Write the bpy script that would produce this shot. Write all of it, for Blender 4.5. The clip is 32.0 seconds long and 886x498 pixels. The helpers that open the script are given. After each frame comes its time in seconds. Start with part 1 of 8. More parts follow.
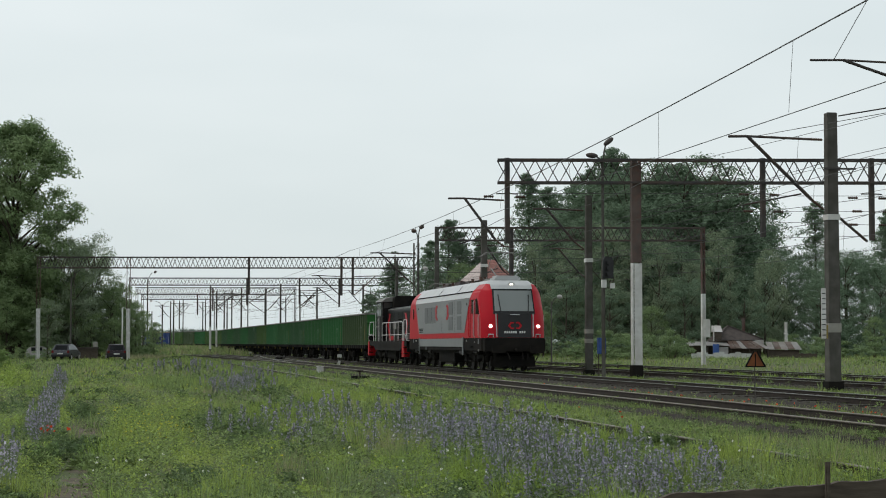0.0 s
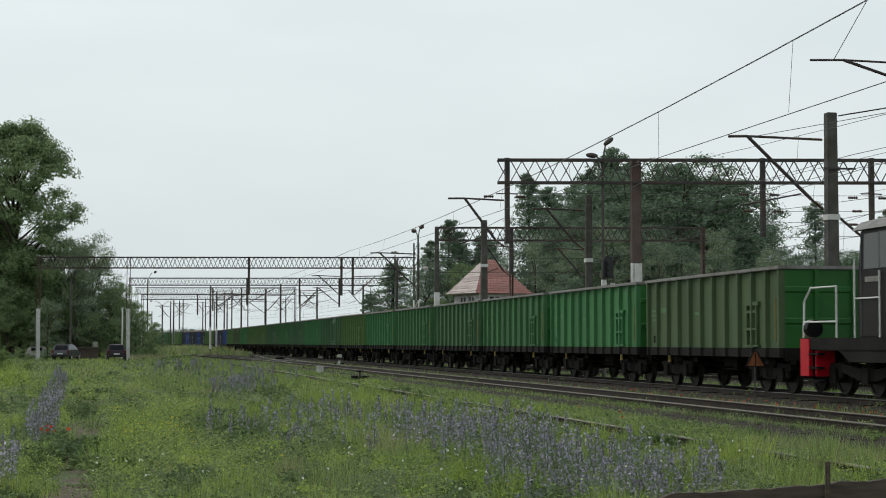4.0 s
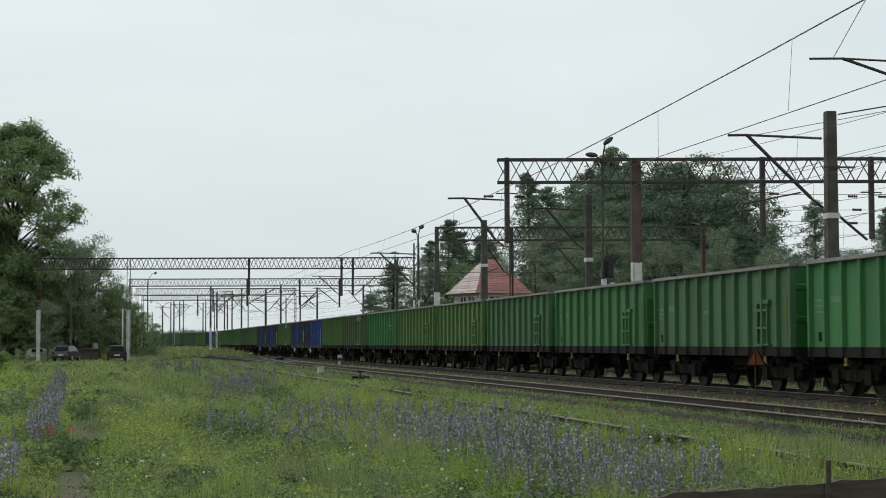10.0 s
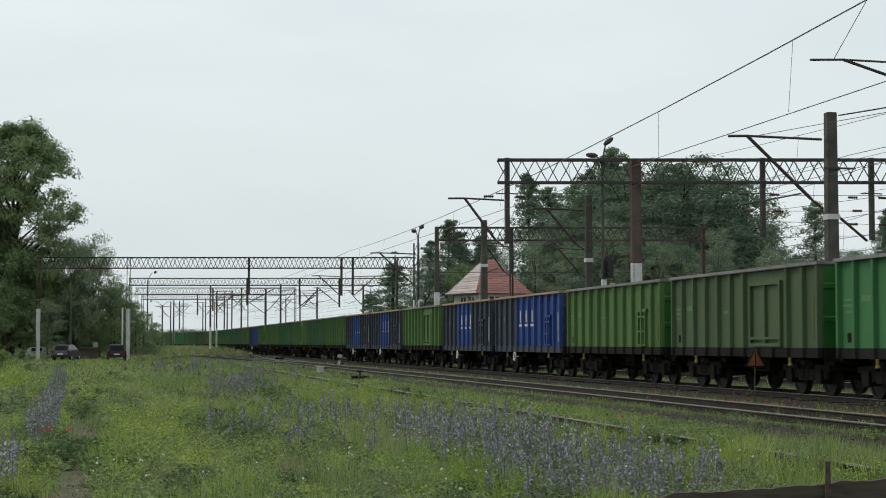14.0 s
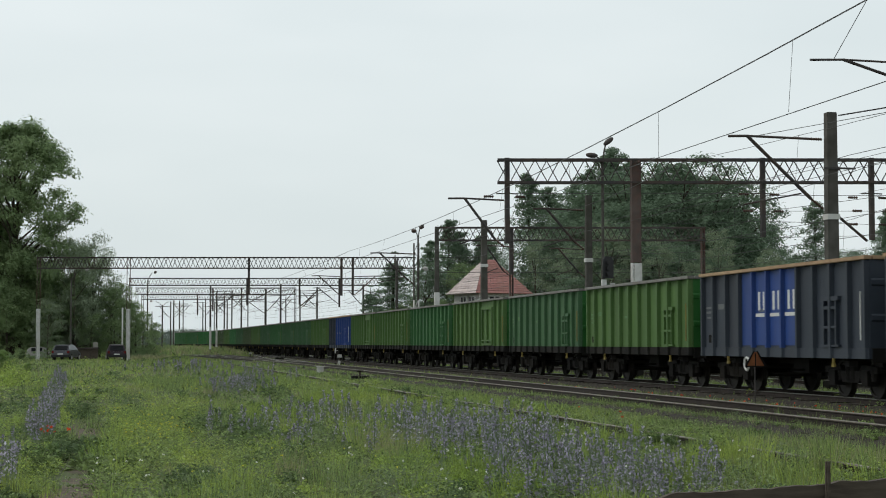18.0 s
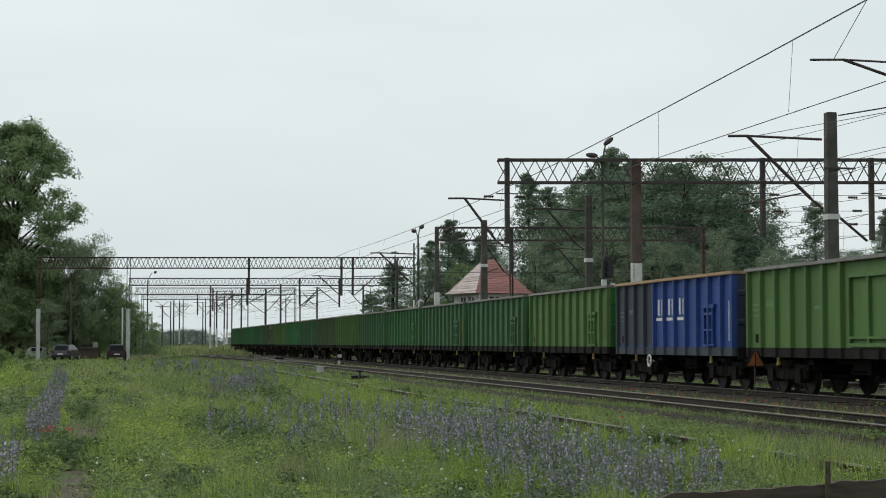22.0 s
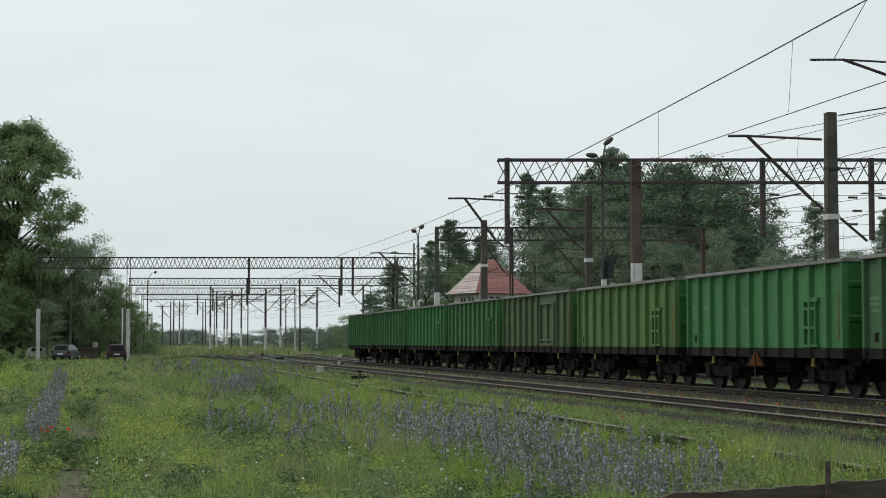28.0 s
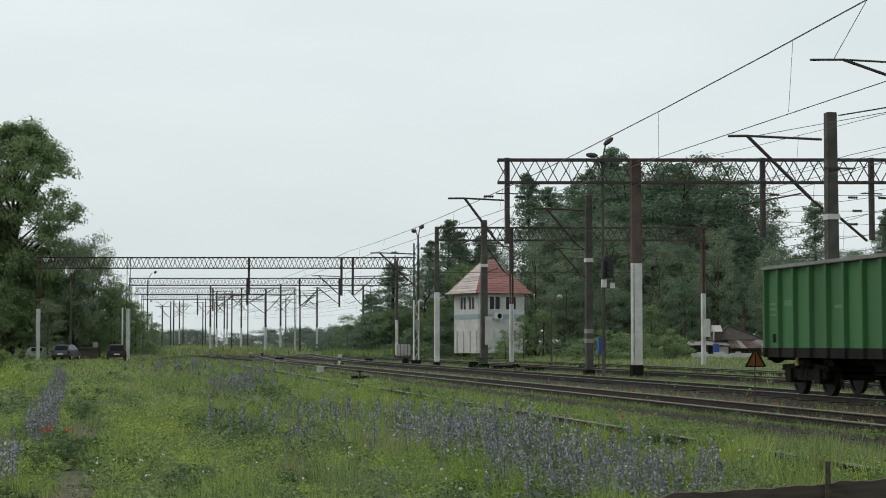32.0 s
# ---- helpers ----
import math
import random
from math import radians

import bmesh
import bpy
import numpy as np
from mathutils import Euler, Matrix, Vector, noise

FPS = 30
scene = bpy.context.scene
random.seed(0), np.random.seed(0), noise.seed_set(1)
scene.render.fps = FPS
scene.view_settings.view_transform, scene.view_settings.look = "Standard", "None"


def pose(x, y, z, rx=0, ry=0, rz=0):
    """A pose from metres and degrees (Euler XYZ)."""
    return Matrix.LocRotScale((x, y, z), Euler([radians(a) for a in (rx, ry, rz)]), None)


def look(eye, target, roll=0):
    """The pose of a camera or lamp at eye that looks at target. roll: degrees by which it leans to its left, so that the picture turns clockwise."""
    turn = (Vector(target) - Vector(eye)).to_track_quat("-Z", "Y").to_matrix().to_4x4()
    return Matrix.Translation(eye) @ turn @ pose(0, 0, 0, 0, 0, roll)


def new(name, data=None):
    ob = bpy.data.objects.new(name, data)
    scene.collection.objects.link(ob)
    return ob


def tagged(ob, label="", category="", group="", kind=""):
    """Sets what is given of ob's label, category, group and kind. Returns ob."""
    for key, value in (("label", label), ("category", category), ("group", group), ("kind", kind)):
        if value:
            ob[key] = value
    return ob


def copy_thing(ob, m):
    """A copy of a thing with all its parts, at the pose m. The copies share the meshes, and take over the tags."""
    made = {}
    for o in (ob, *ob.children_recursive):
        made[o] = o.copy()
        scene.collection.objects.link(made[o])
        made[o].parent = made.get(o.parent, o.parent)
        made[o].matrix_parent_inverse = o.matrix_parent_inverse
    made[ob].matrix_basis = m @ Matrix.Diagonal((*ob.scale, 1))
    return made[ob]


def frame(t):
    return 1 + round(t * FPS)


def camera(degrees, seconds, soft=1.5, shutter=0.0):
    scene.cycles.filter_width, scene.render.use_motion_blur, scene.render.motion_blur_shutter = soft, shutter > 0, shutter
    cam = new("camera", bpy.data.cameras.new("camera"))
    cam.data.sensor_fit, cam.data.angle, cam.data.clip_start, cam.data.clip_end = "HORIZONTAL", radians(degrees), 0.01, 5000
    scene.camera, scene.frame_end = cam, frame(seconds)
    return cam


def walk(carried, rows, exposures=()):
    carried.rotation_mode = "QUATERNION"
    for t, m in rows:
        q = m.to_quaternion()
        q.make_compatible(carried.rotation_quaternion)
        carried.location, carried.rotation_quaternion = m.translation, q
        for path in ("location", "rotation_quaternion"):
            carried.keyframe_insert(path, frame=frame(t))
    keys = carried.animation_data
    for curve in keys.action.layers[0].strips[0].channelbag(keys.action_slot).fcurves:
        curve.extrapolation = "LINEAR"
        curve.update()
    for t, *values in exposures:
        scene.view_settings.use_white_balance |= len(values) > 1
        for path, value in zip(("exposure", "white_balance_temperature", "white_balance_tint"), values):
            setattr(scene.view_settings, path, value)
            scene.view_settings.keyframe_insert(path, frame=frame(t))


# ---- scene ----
cam = camera(28.58, 32.0, soft=1.0, shutter=0.12)
EYE = (0.0, 0.0, 1.28)
AIM = (100 * math.sin(radians(10.97)), 100 * math.cos(radians(10.97)), 1.28 + 100 * math.tan(radians(3.106)))
walk(cam, [(t, look(EYE, AIM, r)) for t, r in (
    (0, 0.06), (3.5, 0.06), (5.5, -0.1), (6, -0.17), (6.5, -0.27), (7, -0.4), (7.5, -0.34), (8, -0.27), (9, -0.2),
    (10, -0.16), (12.5, -0.14), (13.2, -0.03), (14, 0), (28, 0), (29.5, -0.05), (30.5, -0.07), (31.5, 0), (32, 0))])

# ---- light: a bright overcast sky ----
SUN_EL, SUN_AZ = radians(50), radians(-68)
world = bpy.data.worlds.new("overcast")
scene.world = world
world.use_nodes = True
wn, wl = world.node_tree.nodes, world.node_tree.links
sky = wn.new("ShaderNodeTexSky")
sky.sky_type, sky.sun_disc, sky.sun_elevation, sky.sun_rotation = "NISHITA", False, SUN_EL, SUN_AZ
sky.air_density, sky.dust_density = 1.2, 4.0
skymul = wn.new("ShaderNodeVectorMath")
skymul.operation = "SCALE"
skymul.inputs["Scale"].default_value = 0.10
wl.new(sky.outputs["Color"], skymul.inputs[0])
tc = wn.new("ShaderNodeTexCoord")
cloud = wn.new("ShaderNodeTexNoise")
cloud.inputs["Scale"].default_value, cloud.inputs["Detail"].default_value = 2.2, 4
stretch = wn.new("ShaderNodeMapping")
stretch.inputs["Scale"].default_value = (1, 1, 3.5)
wl.new(tc.outputs["Generated"], stretch.inputs["Vector"])
wl.new(stretch.outputs["Vector"], cloud.inputs["Vector"])
cramp = wn.new("ShaderNodeValToRGB")
cramp.color_ramp.elements[0].position, cramp.color_ramp.elements[0].color = 0.35, (0.71, 0.79, 0.805, 1)
cramp.color_ramp.elements[1].position, cramp.color_ramp.elements[1].color = 0.7, (0.83, 0.895, 0.905, 1)
wl.new(cloud.outputs["Fac"], cramp.inputs["Fac"])
skymix = wn.new("ShaderNodeMix")
skymix.data_type = "RGBA"
skymix.inputs["Factor"].default_value = 0.88
wl.new(skymul.outputs["Vector"], skymix.inputs["A"])
wl.new(cramp.outputs["Color"], skymix.inputs["B"])
wl.new(skymix.outputs["Result"], wn["Background"].inputs["Color"])
wn["Background"].inputs["Strength"].default_value = 1.05
sun = new("sun", bpy.data.lights.new("sun", "SUN"))
sun.data.energy, sun.data.angle, sun.data.color = 1.1, radians(28), (1.0, 0.97, 0.92)
sun.matrix_world = look((0, 0, 50), (50 * math.sin(SUN_AZ) * -1, 50 * math.cos(SUN_AZ) * -1, 50 - 50 * math.tan(SUN_EL)))


# ---- materials ----
def mat(name, a, b=None, rough=0.7, metal=0.0, scale=3.0, bump=0.15, dirt=None, dirt_amount=0.3, rnd=0.0, island=0.0, detail=6, emit=0, stretch=None, spec=0.25):
    """Two-scale procedural surface: grain between colours a and b, blotches of dirt, optional variation per object or island."""
    m = bpy.data.materials.new(name)
    m.use_nodes = True
    n, l = m.node_tree.nodes, m.node_tree.links
    p = n["Principled BSDF"]
    b = b or tuple(c * 0.75 for c in a)
    co = n.new("ShaderNodeTexCoord")
    vec = co.outputs["Object"]
    if stretch:
        mp = n.new("ShaderNodeMapping")
        mp.inputs["Scale"].default_value = stretch
        l.new(vec, mp.inputs["Vector"])
        vec = mp.outputs["Vector"]
    no = n.new("ShaderNodeTexNoise")
    no.inputs["Scale"].default_value, no.inputs["Detail"].default_value = scale, detail
    l.new(vec, no.inputs["Vector"])
    r = n.new("ShaderNodeValToRGB")
    r.color_ramp.elements[0].position, r.color_ramp.elements[1].position = 0.3, 0.7
    r.color_ramp.elements[0].color, r.color_ramp.elements[1].color = (*a, 1), (*b, 1)
    l.new(no.outputs["Fac"], r.inputs["Fac"])
    col = r.outputs["Color"]
    if dirt:
        n2 = n.new("ShaderNodeTexNoise")
        n2.inputs["Scale"].default_value, n2.inputs["Detail"].default_value = scale * 0.23, 8
        l.new(vec, n2.inputs["Vector"])
        mr = n.new("ShaderNodeMapRange")
        mr.inputs["From Min"].default_value, mr.inputs["From Max"].default_value = 0.42, 0.75
        mr.inputs["To Max"].default_value = dirt_amount * 2
        l.new(n2.outputs["Fac"], mr.inputs["Value"])
        mx = n.new("ShaderNodeMix")
        mx.data_type = "RGBA"
        mx.inputs["B"].default_value = (*dirt, 1)
        l.new(mr.outputs["Result"], mx.inputs["Factor"])
        l.new(col, mx.inputs["A"])
        col = mx.outputs["Result"]
    if rnd or island:
        src = n.new("ShaderNodeObjectInfo").outputs["Random"] if rnd else n.new("ShaderNodeNewGeometry").outputs["Random Per Island"]
        v = n.new("ShaderNodeMapRange")
        k = rnd or island
        v.inputs["To Min"].default_value, v.inputs["To Max"].default_value = 1 - k, 1 + k
        l.new(src, v.inputs["Value"])
        hs = n.new("ShaderNodeHueSaturation")
        l.new(v.outputs["Result"], hs.inputs["Value"])
        l.new(col, hs.inputs["Color"])
        col = hs.outputs["Color"]
    l.new(col, p.inputs["Base Color"])
    p.inputs["Roughness"].default_value, p.inputs["Metallic"].default_value = rough, metal
    p.inputs["Specular IOR Level"].default_value = spec
    if bump:
        bp = n.new("ShaderNodeBump")
        bp.inputs["Strength"].default_value, bp.inputs["Distance"].default_value = bump, 0.02
        l.new(no.outputs["Fac"], bp.inputs["Height"])
        l.new(bp.outputs["Normal"], p.inputs["Normal"])
    if emit:
        l.new(col, p.inputs["Emission Color"])
        p.inputs["Emission Strength"].default_value = emit
    return m


def leafmat(name, a, b, island=0.2, thin=0.4):
    m = mat(name, a, b, rough=0.75, scale=0.35, bump=0, island=island)
    n, l = m.node_tree.nodes, m.node_tree.links
    p = n["Principled BSDF"]
    p.inputs["Specular IOR Level"].default_value = 0.25
    tr = n.new("ShaderNodeBsdfTranslucent")
    l.new(p.inputs["Base Color"].links[0].from_socket, tr.inputs["Color"])
    mx = n.new("ShaderNodeMixShader")
    mx.inputs["Fac"].default_value = thin
    l.new(p.outputs["BSDF"], mx.inputs[1])
    l.new(tr.outputs["BSDF"], mx.inputs[2])
    l.new(mx.outputs["Shader"], n["Material Output"].inputs["Surface"])
    return m


RUST = (0.09, 0.05, 0.03)
GRIME = (0.03, 0.03, 0.025)
M = {}
M["ground"] = mat("meadow_soil", (0.06, 0.08, 0.032), (0.095, 0.11, 0.048), rough=0.95, scale=0.6, bump=0.5, dirt=(0.1, 0.08, 0.05), dirt_amount=0.35)
M["ballast"] = mat("ballast_stone", (0.018, 0.0155, 0.0125), (0.04, 0.033, 0.026), rough=0.95, scale=9, bump=0.8, dirt=(0.042, 0.046, 0.022), dirt_amount=0.3)
M["rail"] = mat("rusty_rail_steel", (0.022, 0.016, 0.013), (0.04, 0.029, 0.023), rough=0.6, metal=0.4, scale=6)
M["railtop"] = mat("polished_rail_head", (0.3, 0.29, 0.28), (0.2, 0.192, 0.185), rough=0.3, metal=0.9, scale=6, bump=0.02)
M["railrust"] = mat("dull_rusty_rail_head", (0.17, 0.15, 0.13), (0.27, 0.24, 0.21), rough=0.6, metal=0.3, scale=6, bump=0.02)
M["sleeper"] = mat("weathered_sleeper", (0.023, 0.0195, 0.016), (0.045, 0.038, 0.031), rough=0.9, scale=5, bump=0.4, rnd=0.3)
GREENS = {
    "a": ((0.03, 0.118, 0.03), (0.04, 0.142, 0.04)), "b": ((0.05, 0.128, 0.026), (0.066, 0.155, 0.034)),
    "c": ((0.034, 0.106, 0.034), (0.045, 0.124, 0.042)), "d": ((0.03, 0.142, 0.036), (0.04, 0.165, 0.044)),
    "e": ((0.045, 0.09, 0.03), (0.058, 0.108, 0.037)), "f": ((0.026, 0.14, 0.03), (0.036, 0.16, 0.037))}
for key, (c0, c1) in GREENS.items():
    c0, c1 = [(r * 1.2, g * 0.97, b * 1.28) for r, g, b in (c0, c1)]
    M["green_" + key] = mat("green_wagon_paint", c0, c1, rough=0.6, scale=1.3, bump=0.08, dirt=tuple(c * 0.6 + 0.008 for c in c0), dirt_amount=0.45, stretch=(1, 2.2, 0.45))
# wagon ends: the shade on them is painted in as a deeper green
M["green_end"] = mat("saturated_green_paint", (0.016, 0.09, 0.016), (0.022, 0.11, 0.022), rough=0.5, scale=1.5, bump=0.08, dirt=(0.03, 0.06, 0.02))
M["blue"] = mat("blue_wagon_paint", (0.016, 0.042, 0.17), (0.02, 0.054, 0.21), rough=0.5, scale=1.3, bump=0.08, dirt=(0.03, 0.05, 0.12), stretch=(1, 1.5, 0.5))
M["navy"] = mat("dark_grey_blue_paint", (0.026, 0.033, 0.045), (0.038, 0.046, 0.06), rough=0.55, scale=1.3, bump=0.08, dirt=(0.03, 0.03, 0.035), stretch=(1, 1.5, 0.5))
M["rim"] = mat("scuffed_grey_rim", (0.16, 0.16, 0.155), (0.24, 0.235, 0.225), rough=0.7, scale=4, dirt=(0.1, 0.08, 0.06))
M["rim_tan"] = mat("dusty_tan_rim", (0.3, 0.2, 0.12), (0.4, 0.28, 0.17), rough=0.7, scale=4, dirt=(0.2, 0.12, 0.07))
M["black"] = mat("sooty_black_steel", (0.008, 0.008, 0.008), (0.015, 0.014, 0.013), rough=0.75, scale=3, dirt=(0.02, 0.017, 0.014), dirt_amount=0.4, spec=0.05)
M["sill"] = mat("dark_grey_sill", (0.008, 0.0075, 0.0075), (0.014, 0.013, 0.012), rough=0.75, scale=3, dirt=(0.028, 0.025, 0.022), dirt_amount=0.3, spec=0.1)
M["wheel"] = mat("dull_wheel_steel", (0.012, 0.0105, 0.0095), (0.023, 0.019, 0.016), rough=0.6, metal=0.3, scale=4)
M["yellow"] = mat("yellow_lever_paint", (0.22, 0.17, 0.04), (0.16, 0.12, 0.035), rough=0.6, bump=0.02)
M["white"] = mat("white_marking_paint", (0.6, 0.6, 0.58), (0.5, 0.5, 0.48), rough=0.7, scale=8, bump=0.02)
M["stencil"] = mat("faded_stencil_paint", (0.085, 0.17, 0.075), (0.11, 0.2, 0.095), rough=0.7, scale=8, bump=0.02)
M["coal"] = mat("wagon_floor_dust", (0.04, 0.035, 0.03), (0.06, 0.05, 0.045), rough=0.95, scale=5, bump=0.5)
M["red"] = mat("red_loco_paint", (0.42, 0.01, 0.02), (0.38, 0.008, 0.017), spec=0.1, rough=0.35, scale=1.5, bump=0.01, dirt=(0.35, 0.03, 0.03), dirt_amount=0.1)
M["grey"] = mat("grey_loco_paint", (0.165, 0.175, 0.178), (0.19, 0.2, 0.203), rough=0.4, scale=1.2, bump=0.01, dirt=(0.22, 0.22, 0.21), dirt_amount=0.15)
M["louvre"] = mat("grey_ventilation_louvre", (0.105, 0.112, 0.115), (0.13, 0.137, 0.14), rough=0.5, scale=14, bump=0.1)
M["silver"] = mat("silver_roof_paint", (0.38, 0.39, 0.395), (0.46, 0.47, 0.475), rough=0.4, scale=1.5, bump=0.01, dirt=(0.4, 0.4, 0.38), dirt_amount=0.15)
M["faded"] = mat("faded_pale_lettering", (0.24, 0.26, 0.25), (0.2, 0.22, 0.215), rough=0.5, scale=9, bump=0.01)
M["hoodblack"] = mat("glossy_black_paint", (0.004, 0.004, 0.0045), (0.008, 0.008, 0.009), rough=0.4, scale=1.6, bump=0.05, dirt=(0.03, 0.027, 0.024), dirt_amount=0.2, spec=0.05)
M["gloss"] = mat("glossy_black_panel", (0.012, 0.012, 0.013), (0.016, 0.016, 0.017), rough=0.25, bump=0, spec=0.3)
M["dullblack"] = mat("dull_black_paint", (0.005, 0.005, 0.006), (0.009, 0.008, 0.008), rough=0.5, scale=2, bump=0.03, dirt=(0.035, 0.03, 0.026), dirt_amount=0.3, spec=0.12)
M["soil"] = mat("trodden_soil", (0.075, 0.056, 0.042), (0.14, 0.11, 0.085), rough=0.95, scale=7, bump=0.8, dirt=(0.06, 0.065, 0.035), dirt_amount=0.5)
M["lamp"] = mat("lit_headlight", (1.0, 0.97, 0.9), (1.0, 0.95, 0.85), bump=0, emit=4.5)
M["toplamp"] = mat("dim_lit_lamp", (1.0, 0.93, 0.8), (1.0, 0.9, 0.75), bump=0, emit=1.5)
M["mast"] = mat("dark_weathered_mast", (0.06, 0.058, 0.05), (0.1, 0.095, 0.085), rough=0.85, scale=3, bump=0.2, dirt=(0.045, 0.04, 0.03), dirt_amount=0.4)
M["concrete"] = mat("grey_concrete", (0.25, 0.24, 0.21), (0.34, 0.33, 0.3), rough=0.9, scale=4, bump=0.2, dirt=(0.14, 0.13, 0.1))
M["steel"] = mat("dark_lattice_steel", (0.045, 0.043, 0.045), (0.075, 0.065, 0.06), rough=0.7, metal=0.2, scale=3, dirt=RUST)
M["rustmast"] = mat("rusty_flaking_mast", (0.1, 0.048, 0.036), (0.06, 0.045, 0.04), rough=0.85, scale=3.5, bump=0.4, dirt=(0.15, 0.13, 0.12), dirt_amount=0.3)
M["whitepost"] = mat("whitewashed_post", (0.62, 0.62, 0.6), (0.5, 0.5, 0.48), rough=0.85, scale=4, bump=0.1, dirt=(0.3, 0.26, 0.22), dirt_amount=0.3)
M["wire"] = mat("overhead_wire_metal", (0.06, 0.06, 0.06), (0.09, 0.085, 0.08), rough=0.5, metal=0.6, bump=0)
M["insul"] = mat("brown_glazed_insulator", (0.06, 0.035, 0.025), (0.08, 0.045, 0.03), rough=0.3, bump=0)
M["roof_tile"] = mat("red_roof_tile", (0.24, 0.105, 0.095), (0.32, 0.155, 0.14), rough=0.85, scale=3, bump=0.3, rnd=0.15, dirt=(0.2, 0.12, 0.09))
# left roof slope: weathered tile with the sky's sheen put into its colour
M["pale_tile"] = mat("weathered_pale_roof_tile", (0.4, 0.335, 0.315), (0.5, 0.43, 0.41), rough=0.85, scale=3, bump=0.3, rnd=0.12, dirt=(0.26, 0.2, 0.18))
M["plaster"] = mat("dirty_white_plaster", (0.55, 0.55, 0.53), (0.45, 0.45, 0.43), rough=0.9, scale=2, bump=0.1, dirt=(0.32, 0.3, 0.26), dirt_amount=0.3)
M["band"] = mat("pale_teal_plaster", (0.28, 0.36, 0.37), (0.24, 0.31, 0.32), rough=0.9, scale=3)
M["darkroof"] = mat("dark_felt_roof", (0.05, 0.042, 0.04), (0.08, 0.066, 0.06), rough=0.9, scale=3, bump=0.3)
M["sheet"] = mat("pale_corrugated_sheet", (0.35, 0.34, 0.33), (0.45, 0.44, 0.43), rough=0.6, scale=3, dirt=(0.25, 0.2, 0.16))
M["rustsheet"] = mat("rusty_corrugated_sheet", (0.11, 0.07, 0.055), (0.19, 0.13, 0.105), rough=0.8, scale=4, dirt=(0.34, 0.31, 0.29), dirt_amount=0.4)
M["bluebox"] = mat("blue_cabinet_paint", (0.03, 0.07, 0.22), (0.04, 0.09, 0.26), rough=0.5, bump=0.02)
M["carpaint"] = mat("dark_purple_car_paint", (0.022, 0.016, 0.02), (0.03, 0.022, 0.026), rough=0.3, metal=0.3, bump=0)
M["cargrey"] = mat("grey_car_paint", (0.06, 0.062, 0.07), (0.08, 0.082, 0.09), rough=0.3, metal=0.4, bump=0)
M["tail"] = mat("red_tail_lamp", (0.12, 0.008, 0.008), (0.08, 0.006, 0.006), rough=0.2, bump=0)
M["rubber"] = mat("black_rubber", (0.02, 0.02, 0.02), (0.03, 0.03, 0.03), rough=0.8)
M["bark"] = mat("grey_brown_bark", (0.045, 0.037, 0.028), (0.08, 0.066, 0.05), rough=0.95, scale=6, bump=0.6)
M["wood"] = mat("old_dark_timber", (0.045, 0.035, 0.028), (0.09, 0.072, 0.056), rough=0.9, scale=4, bump=0.5, dirt=(0.09, 0.075, 0.06), stretch=(1, 1, 5))
M["orange"] = mat("faded_orange_sign", (0.22, 0.075, 0.025), (0.15, 0.05, 0.02), rough=0.7, scale=6)
M["leaf_dark"] = leafmat("dark_foliage", (0.122, 0.18, 0.115), (0.165, 0.235, 0.15))
M["leaf_mid"] = leafmat("green_foliage", (0.15, 0.22, 0.1), (0.215, 0.29, 0.132))
M["leaf_pale"] = leafmat("grey_green_foliage", (0.19, 0.245, 0.15), (0.24, 0.295, 0.19))
M["leaf_bright"] = leafmat("fresh_green_foliage", (0.13, 0.21, 0.055), (0.17, 0.25, 0.08))
# aerial haze painted in: paler, bluer base colour for the farthest leaves
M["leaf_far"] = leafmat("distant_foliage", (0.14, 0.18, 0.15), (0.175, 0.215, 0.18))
M["grass"] = leafmat("meadow_grass", (0.155, 0.225, 0.075), (0.25, 0.32, 0.125), island=0.6)
M["drygrass"] = leafmat("dry_grass", (0.27, 0.27, 0.14), (0.35, 0.34, 0.2), island=0.35)
M["violet"] = leafmat("violet_blossom", (0.3, 0.28, 0.365), (0.46, 0.43, 0.52), island=0.4)
M["weed"] = leafmat("meadow_weed_leaves", (0.12, 0.18, 0.06), (0.18, 0.24, 0.085), island=0.6)
M["lime"] = leafmat("lime_green_grass", (0.22, 0.32, 0.06), (0.33, 0.4, 0.1), island=0.35)
M["darkweed"] = leafmat("dark_weed_leaves", (0.075, 0.12, 0.05), (0.12, 0.17, 0.07), island=0.4)
M["stalk"] = leafmat("grey_green_stalk", (0.15, 0.2, 0.11), (0.2, 0.25, 0.145))
M["yellowbloom"] = leafmat("yellow_blossom", (0.5, 0.48, 0.04), (0.6, 0.55, 0.08))
M["poppy"] = leafmat("red_poppy_petal", (0.6, 0.06, 0.02), (0.7, 0.1, 0.03))
M["whitebloom"] = leafmat("white_blossom", (0.7, 0.72, 0.65), (0.75, 0.75, 0.7))


def glass(name, tint, rough=0.05, spec=0.2):
    m = bpy.data.materials.new(name)
    m.use_nodes = True
    p = m.node_tree.nodes["Principled BSDF"]
    p.inputs["Base Color"].default_value = (*tint, 1)
    p.inputs["Roughness"].default_value = rough
    p.inputs["Specular IOR Level"].default_value = spec
    return m


M["glass"] = glass("dark_window_glass", (0.012, 0.014, 0.016))
M["cabglass"] = glass("grey_cab_glass", (0.055, 0.062, 0.06))
M["screen"] = glass("pale_windscreen_glass", (0.19, 0.21, 0.205), 0.04, 0.7)


